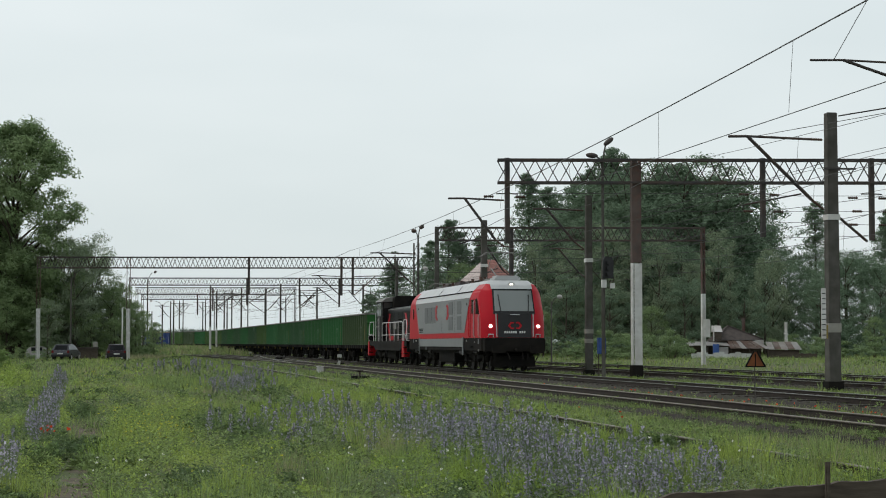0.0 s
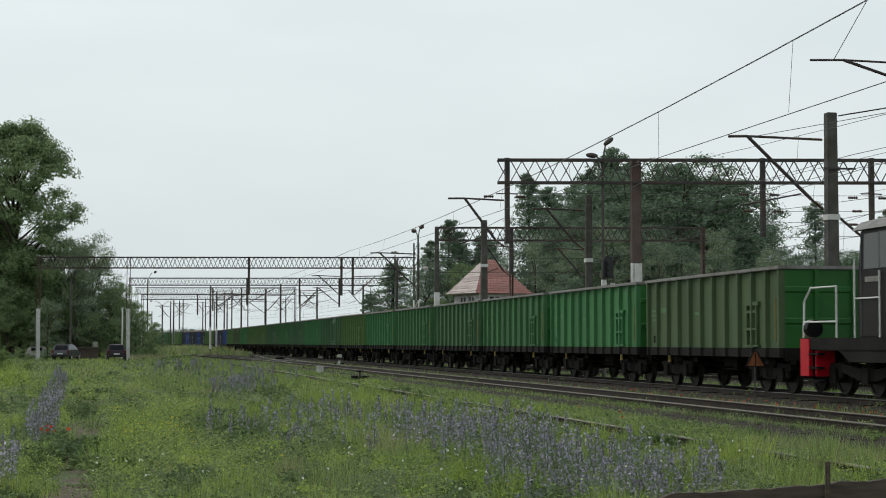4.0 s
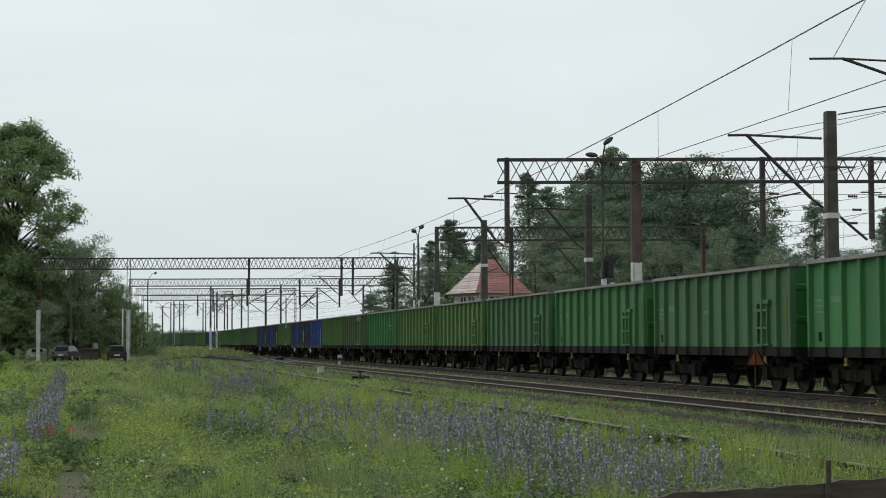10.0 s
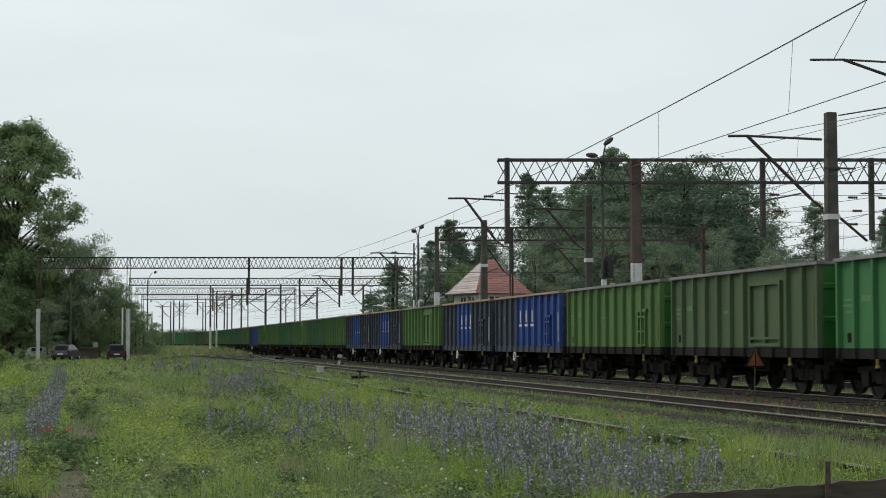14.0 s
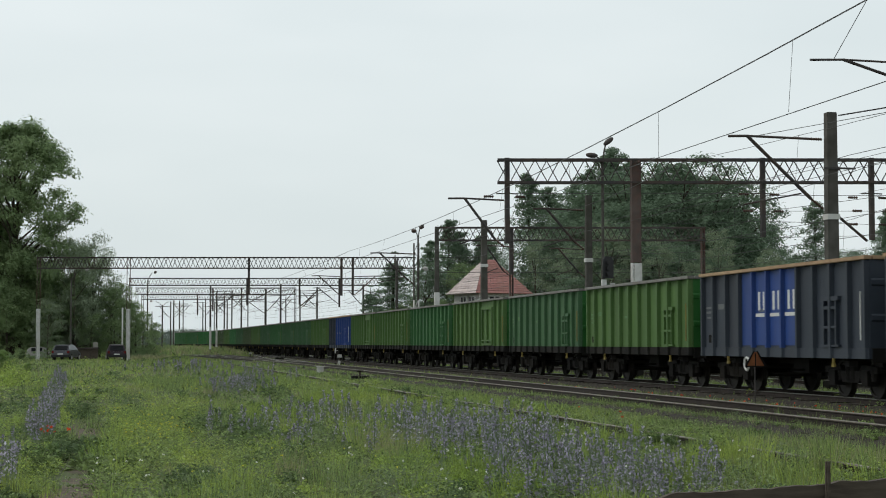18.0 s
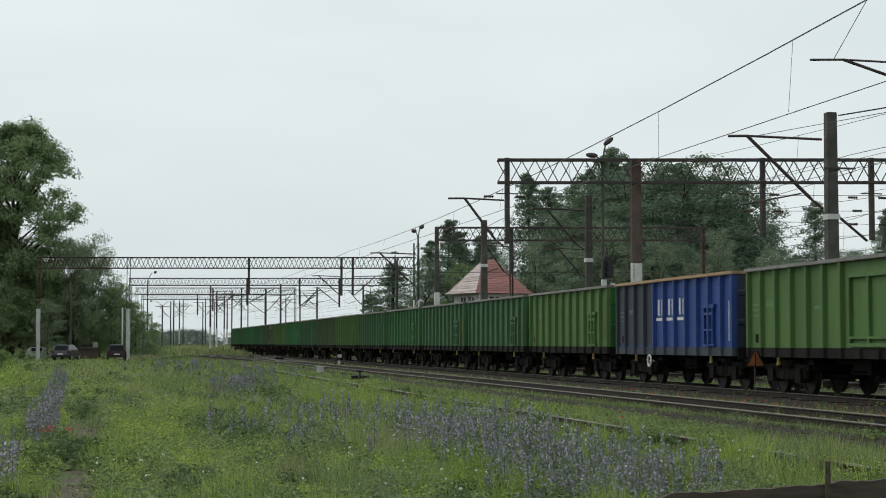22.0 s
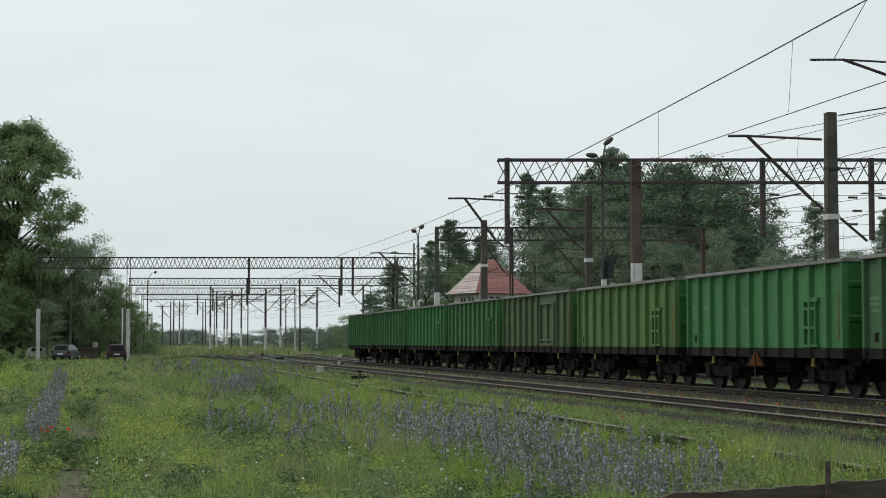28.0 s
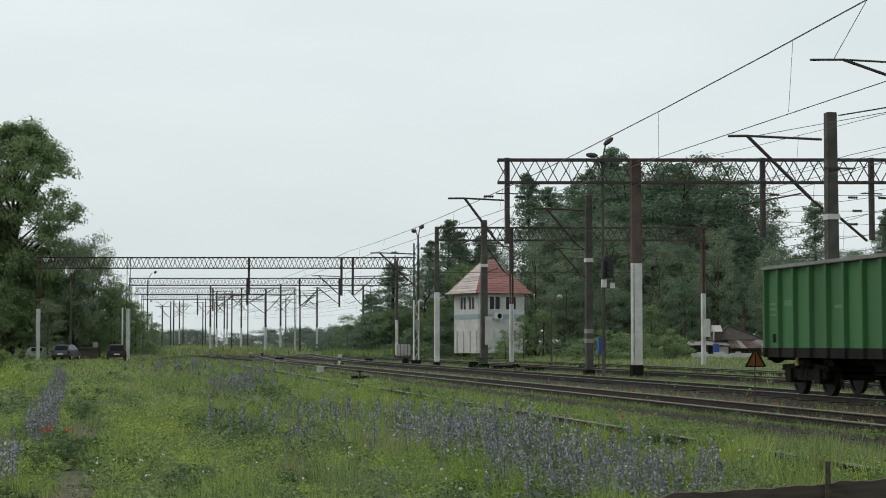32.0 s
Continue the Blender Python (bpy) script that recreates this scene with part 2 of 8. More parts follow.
# ---- mesh helpers ----
def quad_box(bm, x0, x1, y0, y1, z0, z1):
    v = [bm.verts.new(c) for c in ((x0, y0, z0), (x1, y0, z0), (x1, y1, z0), (x0, y1, z0), (x0, y0, z1), (x1, y0, z1), (x1, y1, z1), (x0, y1, z1))]
    for f in ((3, 2, 1, 0), (4, 5, 6, 7), (0, 1, 5, 4), (1, 2, 6, 5), (2, 3, 7, 6), (3, 0, 4, 7)):
        bm.faces.new([v[i] for i in f])
    return v


def tube(bm, p, q, r, n=6, r2=None, caps=True):
    p, q = Vector(p), Vector(q)
    d = (q - p).normalized()
    a = d.orthogonal().normalized()
    b = d.cross(a)
    r2 = r if r2 is None else r2
    ring = []
    for c, rr in ((p, r), (q, r2)):
        ring.append([bm.verts.new(c + (a * math.cos(2 * math.pi * i / n) + b * math.sin(2 * math.pi * i / n)) * rr) for i in range(n)])
    for i in range(n):
        bm.faces.new((ring[0][i], ring[0][(i + 1) % n], ring[1][(i + 1) % n], ring[1][i]))
    if caps:
        bm.faces.new(ring[0][::-1])
        bm.faces.new(ring[1])


def bar(bm, p, q, w, h=None):
    """A square-section bar from p to q."""
    h = h or w
    p, q = Vector(p), Vector(q)
    d = (q - p).normalized()
    up = Vector((0, 0, 1)) if abs(d.z) < 0.95 else Vector((0, 1, 0))
    a = d.cross(up).normalized() * (w / 2)
    b = a.cross(d).normalized() * (h / 2)
    r = [[bm.verts.new(c + s * a + t * b) for s, t in ((-1, -1), (1, -1), (1, 1), (-1, 1))] for c in (p, q)]
    for i in range(4):
        bm.faces.new((r[0][i], r[0][(i + 1) % 4], r[1][(i + 1) % 4], r[1][i]))
    bm.faces.new(r[0][::-1])
    bm.faces.new(r[1])


def prism(bm, outline, axis, a, b):
    """An outline of 2D points, drawn out along an axis ('x', 'y' or 'z') from a to b."""
    def at(p, s):
        return {"x": (s, p[0], p[1]), "y": (p[0], s, p[1]), "z": (p[0], p[1], s)}[axis]
    v0 = [bm.verts.new(at(p, a)) for p in outline]
    v1 = [bm.verts.new(at(p, b)) for p in outline]
    n = len(outline)
    for i in range(n):
        bm.faces.new((v0[i], v0[(i + 1) % n], v1[(i + 1) % n], v1[i]))
    bm.faces.new(v0[::-1])
    bm.faces.new(v1)


def path_tube(bm, pts, r, n=6):
    """One connected tube along a line of points."""
    pts = [Vector(p) for p in pts]
    prev, side = None, None
    for i, p in enumerate(pts):
        d = (pts[min(i + 1, len(pts) - 1)] - pts[max(i - 1, 0)]).normalized()
        a = d.orthogonal() if side is None else side - d * side.dot(d)
        side = a = a.normalized()
        b = d.cross(a)
        ring = [bm.verts.new(p + (a * math.cos(2 * math.pi * k / n) + b * math.sin(2 * math.pi * k / n)) * r) for k in range(n)]
        if prev:
            for k in range(n):
                bm.faces.new((prev[k], prev[(k + 1) % n], ring[(k + 1) % n], ring[k]))
        else:
            bm.faces.new(ring[::-1])
        prev = ring
    bm.faces.new(prev)


def zigzag(bm, pts, size, side):
    """One connected flat bar that folds from point to point."""
    side = Vector(side).normalized() * (size / 2)
    along = (Vector(pts[-1]) - Vector(pts[0])).normalized()
    along = Vector((0, 0, 1)) if abs(along.z) > 0.7 else along
    along *= size / 2
    prev = None
    for p in pts:
        p = Vector(p)
        ring = [bm.verts.new(p + side * u + along * v) for u, v in ((-1, -1), (1, -1), (1, 1), (-1, 1))]
        if prev:
            for k in range(4):
                bm.faces.new((prev[k], prev[(k + 1) % 4], ring[(k + 1) % 4], ring[k]))
        prev = ring


def blob(bm, c, r, seg=8):
    bmesh.ops.create_uvsphere(bm, u_segments=seg, v_segments=max(4, seg // 2), radius=1, matrix=Matrix.Translation(c) @ Matrix.Diagonal((*r, 1)))


def mesh_of(name, bm, material, smooth=False, bevel=0):
    if bevel:
        bmesh.ops.bevel(bm, geom=[e for e in bm.edges if e.calc_length() > bevel * 4], offset=bevel, segments=2, affect="EDGES")
    bmesh.ops.recalc_face_normals(bm, faces=bm.faces)
    me = bpy.data.meshes.new(name)
    bm.to_mesh(me)
    bm.free()
    if smooth:
        me.polygons.foreach_set("use_smooth", [True] * len(me.polygons))
        me.set_sharp_from_angle(angle=0.5)
    me.materials.append(material)
    return me


def part(name, bm, material, parent, label="", smooth=False, bevel=0):
    ob = new(name, mesh_of(name, bm, material, smooth, bevel))
    ob.parent = parent
    return tagged(ob, label)


def piece(name, me, parent, m=None):
    ob = new(name, me)
    ob.parent = parent
    if m is not None:
        ob.matrix_basis = m
    return ob


def thing(name, label, category, m=None, group="", kind=""):
    ob = new(name)
    ob.empty_display_size = 0.2
    if m is not None:
        ob.matrix_basis = m
    return tagged(ob, label, category, group, kind)


def soup(name, verts, faces, material, parent=None):
    me = bpy.data.meshes.new(name)
    me.from_pydata(verts, [], faces)
    me.materials.append(material)
    ob = new(name, me)
    if parent:
        ob.parent = parent
    return ob


def fast_quads(name, V, material, parent=None, tris=False):
    """V: array of n faces x k corners x 3."""
    V = np.asarray(V, dtype=np.float32)
    n, k = V.shape[0], V.shape[1]
    me = bpy.data.meshes.new(name)
    me.vertices.add(n * k)
    me.vertices.foreach_set("co", V.reshape(-1))
    me.loops.add(n * k)
    me.loops.foreach_set("vertex_index", np.arange(n * k, dtype=np.int32))
    me.polygons.add(n)
    me.polygons.foreach_set("loop_start", np.arange(0, n * k, k, dtype=np.int32))
    me.update(calc_edges=True)
    me.materials.append(material)
    ob = new(name, me)
    if parent:
        ob.parent = parent
    return ob


BM = bmesh.new


# ---- ground and tracks ----
TRACK = 18.14          # the train's track, straight up to CURVE_AT, then bending left
CURVE_AT, RADIUS = 250.0, 400.0


def on_track(s, x0=TRACK, start=CURVE_AT):
    """Place and turn of a point s metres along a track."""
    if s < start:
        return x0, s, 0.0
    a = (s - start) / (RADIUS + x0 - TRACK)
    r = RADIUS + x0 - TRACK
    return x0 - r * (1 - math.cos(a)), start + r * math.sin(a), a


def smooth01(a, b, v):
    t = min(1, max(0, (v - a) / (b - a)))
    return t * t * (3 - 2 * t)


def height(x, y):
    """The lie of the land: flat meadow, a shallow bank beyond the tracks."""
    h = -0.34 + 0.05 * noise.noise(Vector((x * 0.15, y * 0.06, 0)))
    h += 0.35 * smooth01(30, 46, x) * smooth01(40, 130, y)
    h += 0.9 * smooth01(170, 300, y)
    if 4.5 < x < 29:
        h = h * 0.3 + -0.32 * 0.7 if y < 200 else h
    return h


def make_ground():
    xs = [-1500, -600, -250, -120, -60] + [i * 2.0 for i in range(-20, 46)] + [100, 130, 180, 260, 500, 900, 1600]
    ys = [-400, -100, -30] + [i * 4.0 for i in range(-2, 90)] + [380, 420, 480, 560, 700, 1000, 1600, 2600]
    verts = [(x, y, height(x, y)) for y in ys for x in xs]
    w = len(xs)
    faces = [(j * w + i, j * w + i + 1, (j + 1) * w + i + 1, (j + 1) * w + i) for j in range(len(ys) - 1) for i in range(w - 1)]
    ob = soup("ground", verts, faces, M["ground"])
    ob.data.polygons.foreach_set("use_smooth", [True] * len(faces))
    tagged(ob, "grassy meadow ground beside railway tracks", "ground", kind="structure")


make_ground()
RAIL = [(-0.07, -0.17), (0.07, -0.17), (0.07, -0.155), (0.015, -0.14), (0.015, -0.045), (0.036, -0.03), (0.036, -0.002), (-0.036, -0.002), (-0.036, -0.03), (-0.015, -0.045), (-0.015, -0.14), (-0.07, -0.155)]


def sweep(bm, outline, pts):
    """pts: rows of x, y, z, turn."""
    prev = None
    for x, y, z, a in pts:
        c, s = math.cos(a), math.sin(a)
        ring = [bm.verts.new((x + u * c, y + u * s, z + v)) for u, v in outline]
        if prev:
            n = len(ring)
            for i in range(n):
                bm.faces.new((prev[i], prev[(i + 1) % n], ring[(i + 1) % n], ring[i]))
        prev = ring


def make_track(x0, y0, y1, z, label, bed=True, wide=1.0, sink=0.0, sleepers=True, rusty=False, start=CURVE_AT, rails=(-0.7525, 0.7525)):
    t = thing("railway_track", label, "railway track", kind="structure")
    ss = [y0 + (y1 - y0) * i / 80 for i in range(81)]
    if bed:
        bm = BM()
        pts = [(*on_track(s, x0, start)[:2], z, on_track(s, x0, start)[2]) for s in ss]
        sweep(bm, [(u * wide, v - sink) for u, v in ((-2.3, -0.42), (2.3, -0.42), (1.5, -0.13), (0.5, -0.15), (-0.5, -0.15), (-1.5, -0.13))], pts)
        part("ballast_bed", bm, M["ballast"], t, "brown stone ballast with weeds")
    for r in rails:
        bm = BM()
        sweep(bm, [(u + r, v) for u, v in RAIL], [(*on_track(s, x0, start)[:2], z, on_track(s, x0, start)[2]) for s in ss])
        rail = part("rail", bm, M["rail"], t)
        bm = BM()
        sweep(bm, [(r - 0.038, -0.012), (r + 0.038, -0.012), (r + 0.038, 0.002), (r - 0.038, 0.002)], [(*on_track(s, x0, start)[:2], z, on_track(s, x0, start)[2]) for s in ss])
        part("rail_head", bm, M["railtop" if not rusty else "railrust"], rail, "worn rail head")
    return t


def lay_sleepers(t, x0, y0, z, n, step=0.6):
    bm = BM()
    quad_box(bm, -1.25, 1.25, -0.12, 0.12, -0.3, -0.11)
    me = mesh_of("sleeper", bm, M["sleeper"])
    for i in range(n):
        x, y, a = on_track(y0 + i * step, x0)
        piece("sleeper", me, t, pose(x, y, z - 0.012 * (i * 7 % 3), 0, 0, math.degrees(a) + (i * 5 % 7 - 3) * 0.3))


track_c = make_track(TRACK, -10, 640, 0.0, "main line track with shiny rails on brown ballast", wide=0.8)
track_b = make_track(12.6, -10, 330, 0.02, "second track with rails on weedy ballast", rusty=True, wide=0.72, sink=0.02)
track_a = make_track(7.5, -10, 120, -0.075, "overgrown disused siding with rusty rails", bed=False, rusty=True, rails=(0.7525,))
track_a2 = make_track(7.5, -10, 120, -0.24, "sunken rusty rail of an overgrown siding", bed=False, rusty=True, rails=(-0.7525,))
track_e = make_track(25.0, -10, 420, -0.02, "station track with rails on weedy ballast", wide=0.8)
track_f = make_track(29.8, -10, 360, 0.0, "far station track with rails on weedy ballast", wide=0.8)


# turf grown up to the head of the disused rail
bm = BM()
bank = [(-0.75, -0.2), (0.75, -0.2), (0.3, 0.0), (-0.3, 0.0)]
sweep(bm, bank, [(8.25 + 0.06 * math.sin(i * 1.9), -10 + i * 2.0, -0.2 + 0.02 * math.sin(i * 0.83) + 0.012 * math.sin(i * 2.7), 0.0) for i in range(66)])
tagged(new("turf_bank", mesh_of("turf_bank", bm, M["ground"], smooth=True)), "low bank of turf along a disused rail", "ground", kind="structure")


def make_turnout(xa, ya, xb, yb, label):
    """A lead that swings from one track over to its neighbour."""
    t = thing("turnout", label, "railway track", kind="structure")
    for r in (-0.7525, 0.7525):
        pts = []
        for i in range(31):
            u = i / 30
            pts.append((xa + (xb - xa) * u * u * (3 - 2 * u) + r, ya + (yb - ya) * u, -0.008, 0.0))
        bm = BM()
        sweep(bm, RAIL, pts)
        rail = part("rail", bm, M["rail"], t)
        bm = BM()
        sweep(bm, [(-0.038, -0.012), (0.038, -0.012), (0.038, 0.004), (-0.038, 0.004)], pts)
        part("rail_head", bm, M["railtop"], rail, "worn rail head")


make_turnout(12.6, 96, TRACK, 235, "turnout lead between two tracks with shiny rails")
make_turnout(TRACK, 112, 25.0, 245, "turnout lead to the station track")
make_turnout(12.6, 120, 9.0, 235, "turnout lead to the meadow siding")


# ---- train ----
def plate(bm, us, vs, solid, x0, x1):
    """A sheet in the y-z plane, from x0 to x1 thick, made of the grid cells that solid(i, j) names."""
    cache = {}

    def vert(i, j, s):
        if (i, j, s) not in cache:
            cache[i, j, s] = bm.verts.new(((x0, x1)[s], us[i], vs[j]))
        return cache[i, j, s]
    nu, nv = len(us) - 1, len(vs) - 1
    cells = {(i, j) for i in range(nu) for j in range(nv) if solid(i, j)}
    for i, j in cells:
        for s in (0, 1):
            bm.faces.new([vert(a, b, s) for a, b in ((i, j), (i + 1, j), (i + 1, j + 1), (i, j + 1))])
        for di, dj, e in ((-1, 0, ((i, j), (i, j + 1))), (1, 0, ((i + 1, j), (i + 1, j + 1))), (0, -1, ((i, j), (i + 1, j))), (0, 1, ((i, j + 1), (i + 1, j + 1)))):
            if (i + di, j + dj) not in cells:
                (a, b), (c, d) = e
                bm.faces.new((vert(a, b, 0), vert(c, d, 0), vert(c, d, 1), vert(a, b, 1)))


def wheel_mesh(r):
    bm = BM()
    prof = [(0.0, 0.07), (0.11, 0.09), (0.15, 0.035), (r - 0.07, 0.03), (r - 0.06, 0.065), (r, 0.065), (r, -0.03), (r + 0.03, -0.045), (r + 0.03, -0.07), (r - 0.06, -0.065), (r - 0.07, -0.03), (0.15, -0.035), (0.0, -0.07)]
    n = 20
    rings = [[bm.verts.new((h, rr * math.cos(2 * math.pi * i / n), rr * math.sin(2 * math.pi * i / n))) for i in range(n)] if rr else [bm.verts.new((h, 0, 0))] for rr, h in prof]
    for a, b in zip(rings, rings[1:]):
        for i in range(n):
            j = (i + 1) % n
            bm.faces.new([a[0], b[j], b[i]] if len(a) == 1 else [a[i], a[j], b[0]] if len(b) == 1 else [a[i], a[j], b[j], b[i]])
    return mesh_of("wheel", bm, M["wheel"], smooth=False)


WHEEL = wheel_mesh(0.46)
WHEEL_BIG = wheel_mesh(0.55)
AXLE = BM()
tube(AXLE, (-0.7, 0, 0), (0.7, 0, 0), 0.08, 10)
AXLE = mesh_of("axle", AXLE, M["wheel"])


def bogie(parent, y, base, axles, r, wm, zframe=0.62):
    bm = BM()
    half = base / 2 + 0.55
    for sx in (-1, 1):
        x = sx * 1.02
        # cranked side frame with spring nests and axle boxes
        prism(bm, [(-half, zframe - 0.02), (-half, zframe + 0.12), (-base / 2 + 0.3, zframe + 0.16), (-0.5, zframe + 0.02), (0.5, zframe + 0.02), (base / 2 - 0.3, zframe + 0.16), (half, zframe + 0.12), (half, zframe - 0.02), (base / 2 - 0.35, zframe - 0.05), (0.45, zframe - 0.25), (-0.45, zframe - 0.25), (-base / 2 + 0.35, zframe - 0.05)], "x", x - 0.06, x + 0.06)
        for a in axles:
            quad_box(bm, x - 0.13, x + 0.13, a - 0.17, a + 0.17, r - 0.16, r + 0.2)
            for d in (-0.3, 0.3):
                tube(bm, (x, a + d, r - 0.05), (x, a + d, r + 0.22), 0.09, 8)
        for d in (-0.14, 0.14):
            tube(bm, (x, d, zframe - 0.2), (x, d, zframe + 0.12), 0.11, 8)
    quad_box(bm, -1.0, 1.0, -0.25, 0.25, zframe - 0.1, zframe + 0.25)
    for a in (-half, half):
        tube(bm, (-1.0, a, zframe + 0.05), (1.0, a, zframe + 0.05), 0.06, 6)
    for v in bm.verts:
        v.co.y += y
    b = part("bogie", bm, M["black"], parent)
    for a in axles:
        piece("axle", AXLE, b, pose(0, y + a, r))
        for sx in (-1, 1):
            piece("wheel", wm, b, pose(sx * 0.77, y + a, r, 0, 0, 0 if sx > 0 else 180))
    return b


def buffer_mesh(rect=False):
    bm = BM()
    tube(bm, (0, 0, 0), (0, -0.34, 0), 0.1, 10)
    tube(bm, (0, -0.3, 0), (0, -0.52, 0), 0.075, 10)
    if rect:
        quad_box(bm, -0.31, 0.31, -0.58, -0.52, -0.18, 0.18)
    else:
        tube(bm, (0, -0.52, 0), (0, -0.57, 0), 0.24, 14)
    return mesh_of("buffer", bm, M["black"])


BUFFER, BUFFER_RECT = buffer_mesh(), buffer_mesh(True)


def buffers(parent, front, rear, z=1.0, me=BUFFER):
    for sx in (-0.875, 0.875):
        piece("buffer", me, parent, pose(sx, front, z))
        piece("buffer", me, parent, pose(sx, rear, z, 0, 0, 180))


WAGON_HALF, WAGON_TOP = 5.5, 3.25


def make_wagon(double_door, m_side, label):
    t = thing("open_freight_wagon", label, "freight wagon", group="wagons of the freight train")
    h = WAGON_HALF
    for sx in (-1, 1):
        bm = BM()
        # side wall: thin sheet with a pressed ledge
        quad_box(bm, sx * 1.36 - 0.02, sx * 1.36 + 0.02, -h, h, 1.17, WAGON_TOP - 0.08)
        part("side_wall", bm, m_side, t)
        bm = BM()
        out = [(sx * 1.34, h + 0.02), (sx * 1.34, -h - 0.02), (sx * 1.42, -h - 0.02)]
        for i in range(12):
            y = -h + i + (0.09 if i == 0 else -0.09 if i == 11 else 0)
            out += [(sx * 1.42, y - 0.092), (sx * 1.49, y - 0.055), (sx * 1.49, y + 0.055), (sx * 1.42, y + 0.092)]
        out += [(sx * 1.42, h + 0.02)]
        prism(bm, out, "z", 0.93, 1.168)
        part("side_sill", bm, M["sill"], t)
        bm = BM()
        for i in (-1, 1):
            quad_box(bm, sx * 1.415 - 0.002, sx * 1.415 + 0.006, i * 2.6 - 0.35, i * 2.6 + 0.35, 1.02, 1.08)
            quad_box(bm, sx * 1.415 - 0.002, sx * 1.415 + 0.006, i * 4.4 - 0.15, i * 4.4 + 0.15, 1.03, 1.09)
        tagged(part("stencil_marking", bm, M["stencil"], t), kind="stuff")
        for y in (-3.6, 3.4):
            bm = BM()
            prism(bm, [(y - 0.03, 0.93), (y - 0.03, 0.8), (y - 0.07, 0.78), (y - 0.07, 0.73), (y + 0.07, 0.73), (y + 0.07, 0.78), (y + 0.03, 0.8), (y + 0.03, 0.93)], "x", sx * 1.4, sx * 1.45)
            part("release_lever", bm, M["yellow"], t, "yellow brake release lever")
        bm = BM()
        tube(bm, (sx * 1.47, -h + 0.3, 1.35), (sx * 1.47, -h + 0.3, 2.45), 0.018, 6)
        part("grab_rail", bm, M["yellow"], t, "yellow grab rail")
    rib = BM()
    prism(rib, [(0, -0.075), (0.115, -0.05), (0.115, 0.05), (0, 0.075)], "z", 1.172, WAGON_TOP - 0.1)
    rib = mesh_of("rib", rib, m_side)
    skip = (3, 4) if double_door else ()
    for sx in (-1, 1):
        for i in range(12):
            y = -h + i + (0.09 if i == 0 else -0.09 if i == 11 else 0)
            if i not in skip:
                piece("rib", rib, t, pose(sx * 1.378, y, 0, 0, 0, 0 if sx > 0 else 180))
    for sy in (-1, 1):
        bm = BM()
        y = sy * (h - 0.02)
        out = [(y - sy * 0.02, 1.17), (y + sy * 0.02, 1.17)]
        for z in (1.85, 2.65):
            out += [(y + sy * 0.02, z - 0.09), (y + sy * 0.05, z - 0.05), (y + sy * 0.05, z + 0.05), (y + sy * 0.02, z + 0.09)]
        prism(bm, out + [(y + sy * 0.02, WAGON_TOP - 0.06), (y - sy * 0.02, WAGON_TOP - 0.06)], "x", -1.34, 1.34)
        # green wagons take the end colour with painted-in shade
        part("end_wall", bm, M["green_end"] if "green" in label else m_side, t, "end wall with stiffening beams")
        for x in (-0.5, 0.5):
            bm = BM()
            quad_box(bm, x - 0.06, x + 0.06, y + sy * 0.06 - 0.035, y + sy * 0.06 + 0.035, 1.17, WAGON_TOP - 0.08)
            part("end_post", bm, M["green_end"] if "green" in label else m_side, t)
        bm = BM()
        quad_box(bm, -1.34, 1.34, sy * h - 0.06, sy * h + 0.06, 0.85, 1.166)
        part("headstock", bm, M["black"], t)
        bm = BM()
        tube(bm, (0, sy * h, 1.0), (0, sy * (h + 0.5), 0.97), 0.05, 8)
        tube(bm, (0.3, sy * h, 0.85), (0.25, sy * (h + 0.4), 0.6), 0.03, 6)
        part("coupler", bm, M["black"], t)
    bm = BM()
    for sx in (-1, 1):
        quad_box(bm, sx * 1.42 - 0.095, sx * 1.42 + 0.095, -h - 0.04, h + 0.04, WAGON_TOP - 0.09, WAGON_TOP)
    for sy in (-1, 1):
        quad_box(bm, -1.325, 1.325, sy * h - 0.06, sy * h + 0.04, WAGON_TOP - 0.09, WAGON_TOP - 0.002)
    part("top_rim", bm, M["rim"], t, "worn grey top rim", bevel=0.012)
    bm = BM()
    quad_box(bm, -1.33, 1.33, -h + 0.03, h - 0.03, 1.05, 1.25)
    part("wagon_floor", bm, M["coal"], t)
    bm = BM()
    for x in (-0.35, 0.35):
        quad_box(bm, x - 0.08, x + 0.08, -h + 0.08, h - 0.08, 0.75, 1.05)
    quad_box(bm, -0.9, -0.3, -0.9, 0.1, 0.55, 0.9)
    tube(bm, (0.5, 0.4, 0.72), (0.5, 1.5, 0.72), 0.2, 10)
    tube(bm, (-1.25, -0.6, 0.62), (1.25, -0.6, 0.62), 0.03, 6)
    for i in range(-2, 3):
        quad_box(bm, -1.3, 1.3, i * 2 - 0.07, i * 2 + 0.07, 0.88, 1.05)
    part("underframe", bm, M["black"], t)
    for sx in (-1, 1):
        bm = BM()
        x0, x1 = (1.38, 1.47) if sx > 0 else (-1.47, -1.38)
        if double_door:
            plate(bm, [-3.05, -2.96, -2.02, -1.93, -0.99, -0.9], [1.2, 1.28, 1.38, 1.44, 2.78, 2.88], lambda i, j: i in (0, 2, 4) or j in (0, 2, 4), x0, x1)
            part("double_door", bm, m_side, t, "double side door with locking bars")
        else:
            a0, a1 = -3.95, -2.95
            plate(bm, [a0, a0 + 0.1, a0 + 0.16, a1 - 0.2, a1 - 0.12, a1], [1.2, 1.25, 1.63, 1.69, 2.08, 2.15, 2.28, 2.38],
                  lambda i, j: j in (0, 6) or (i in (1, 3)) or (i == 2 and j in (2, 4)), x0, x1)
            part("side_hatch", bm, m_side, t, "framed side hatch with step bars")
        bm = BM()
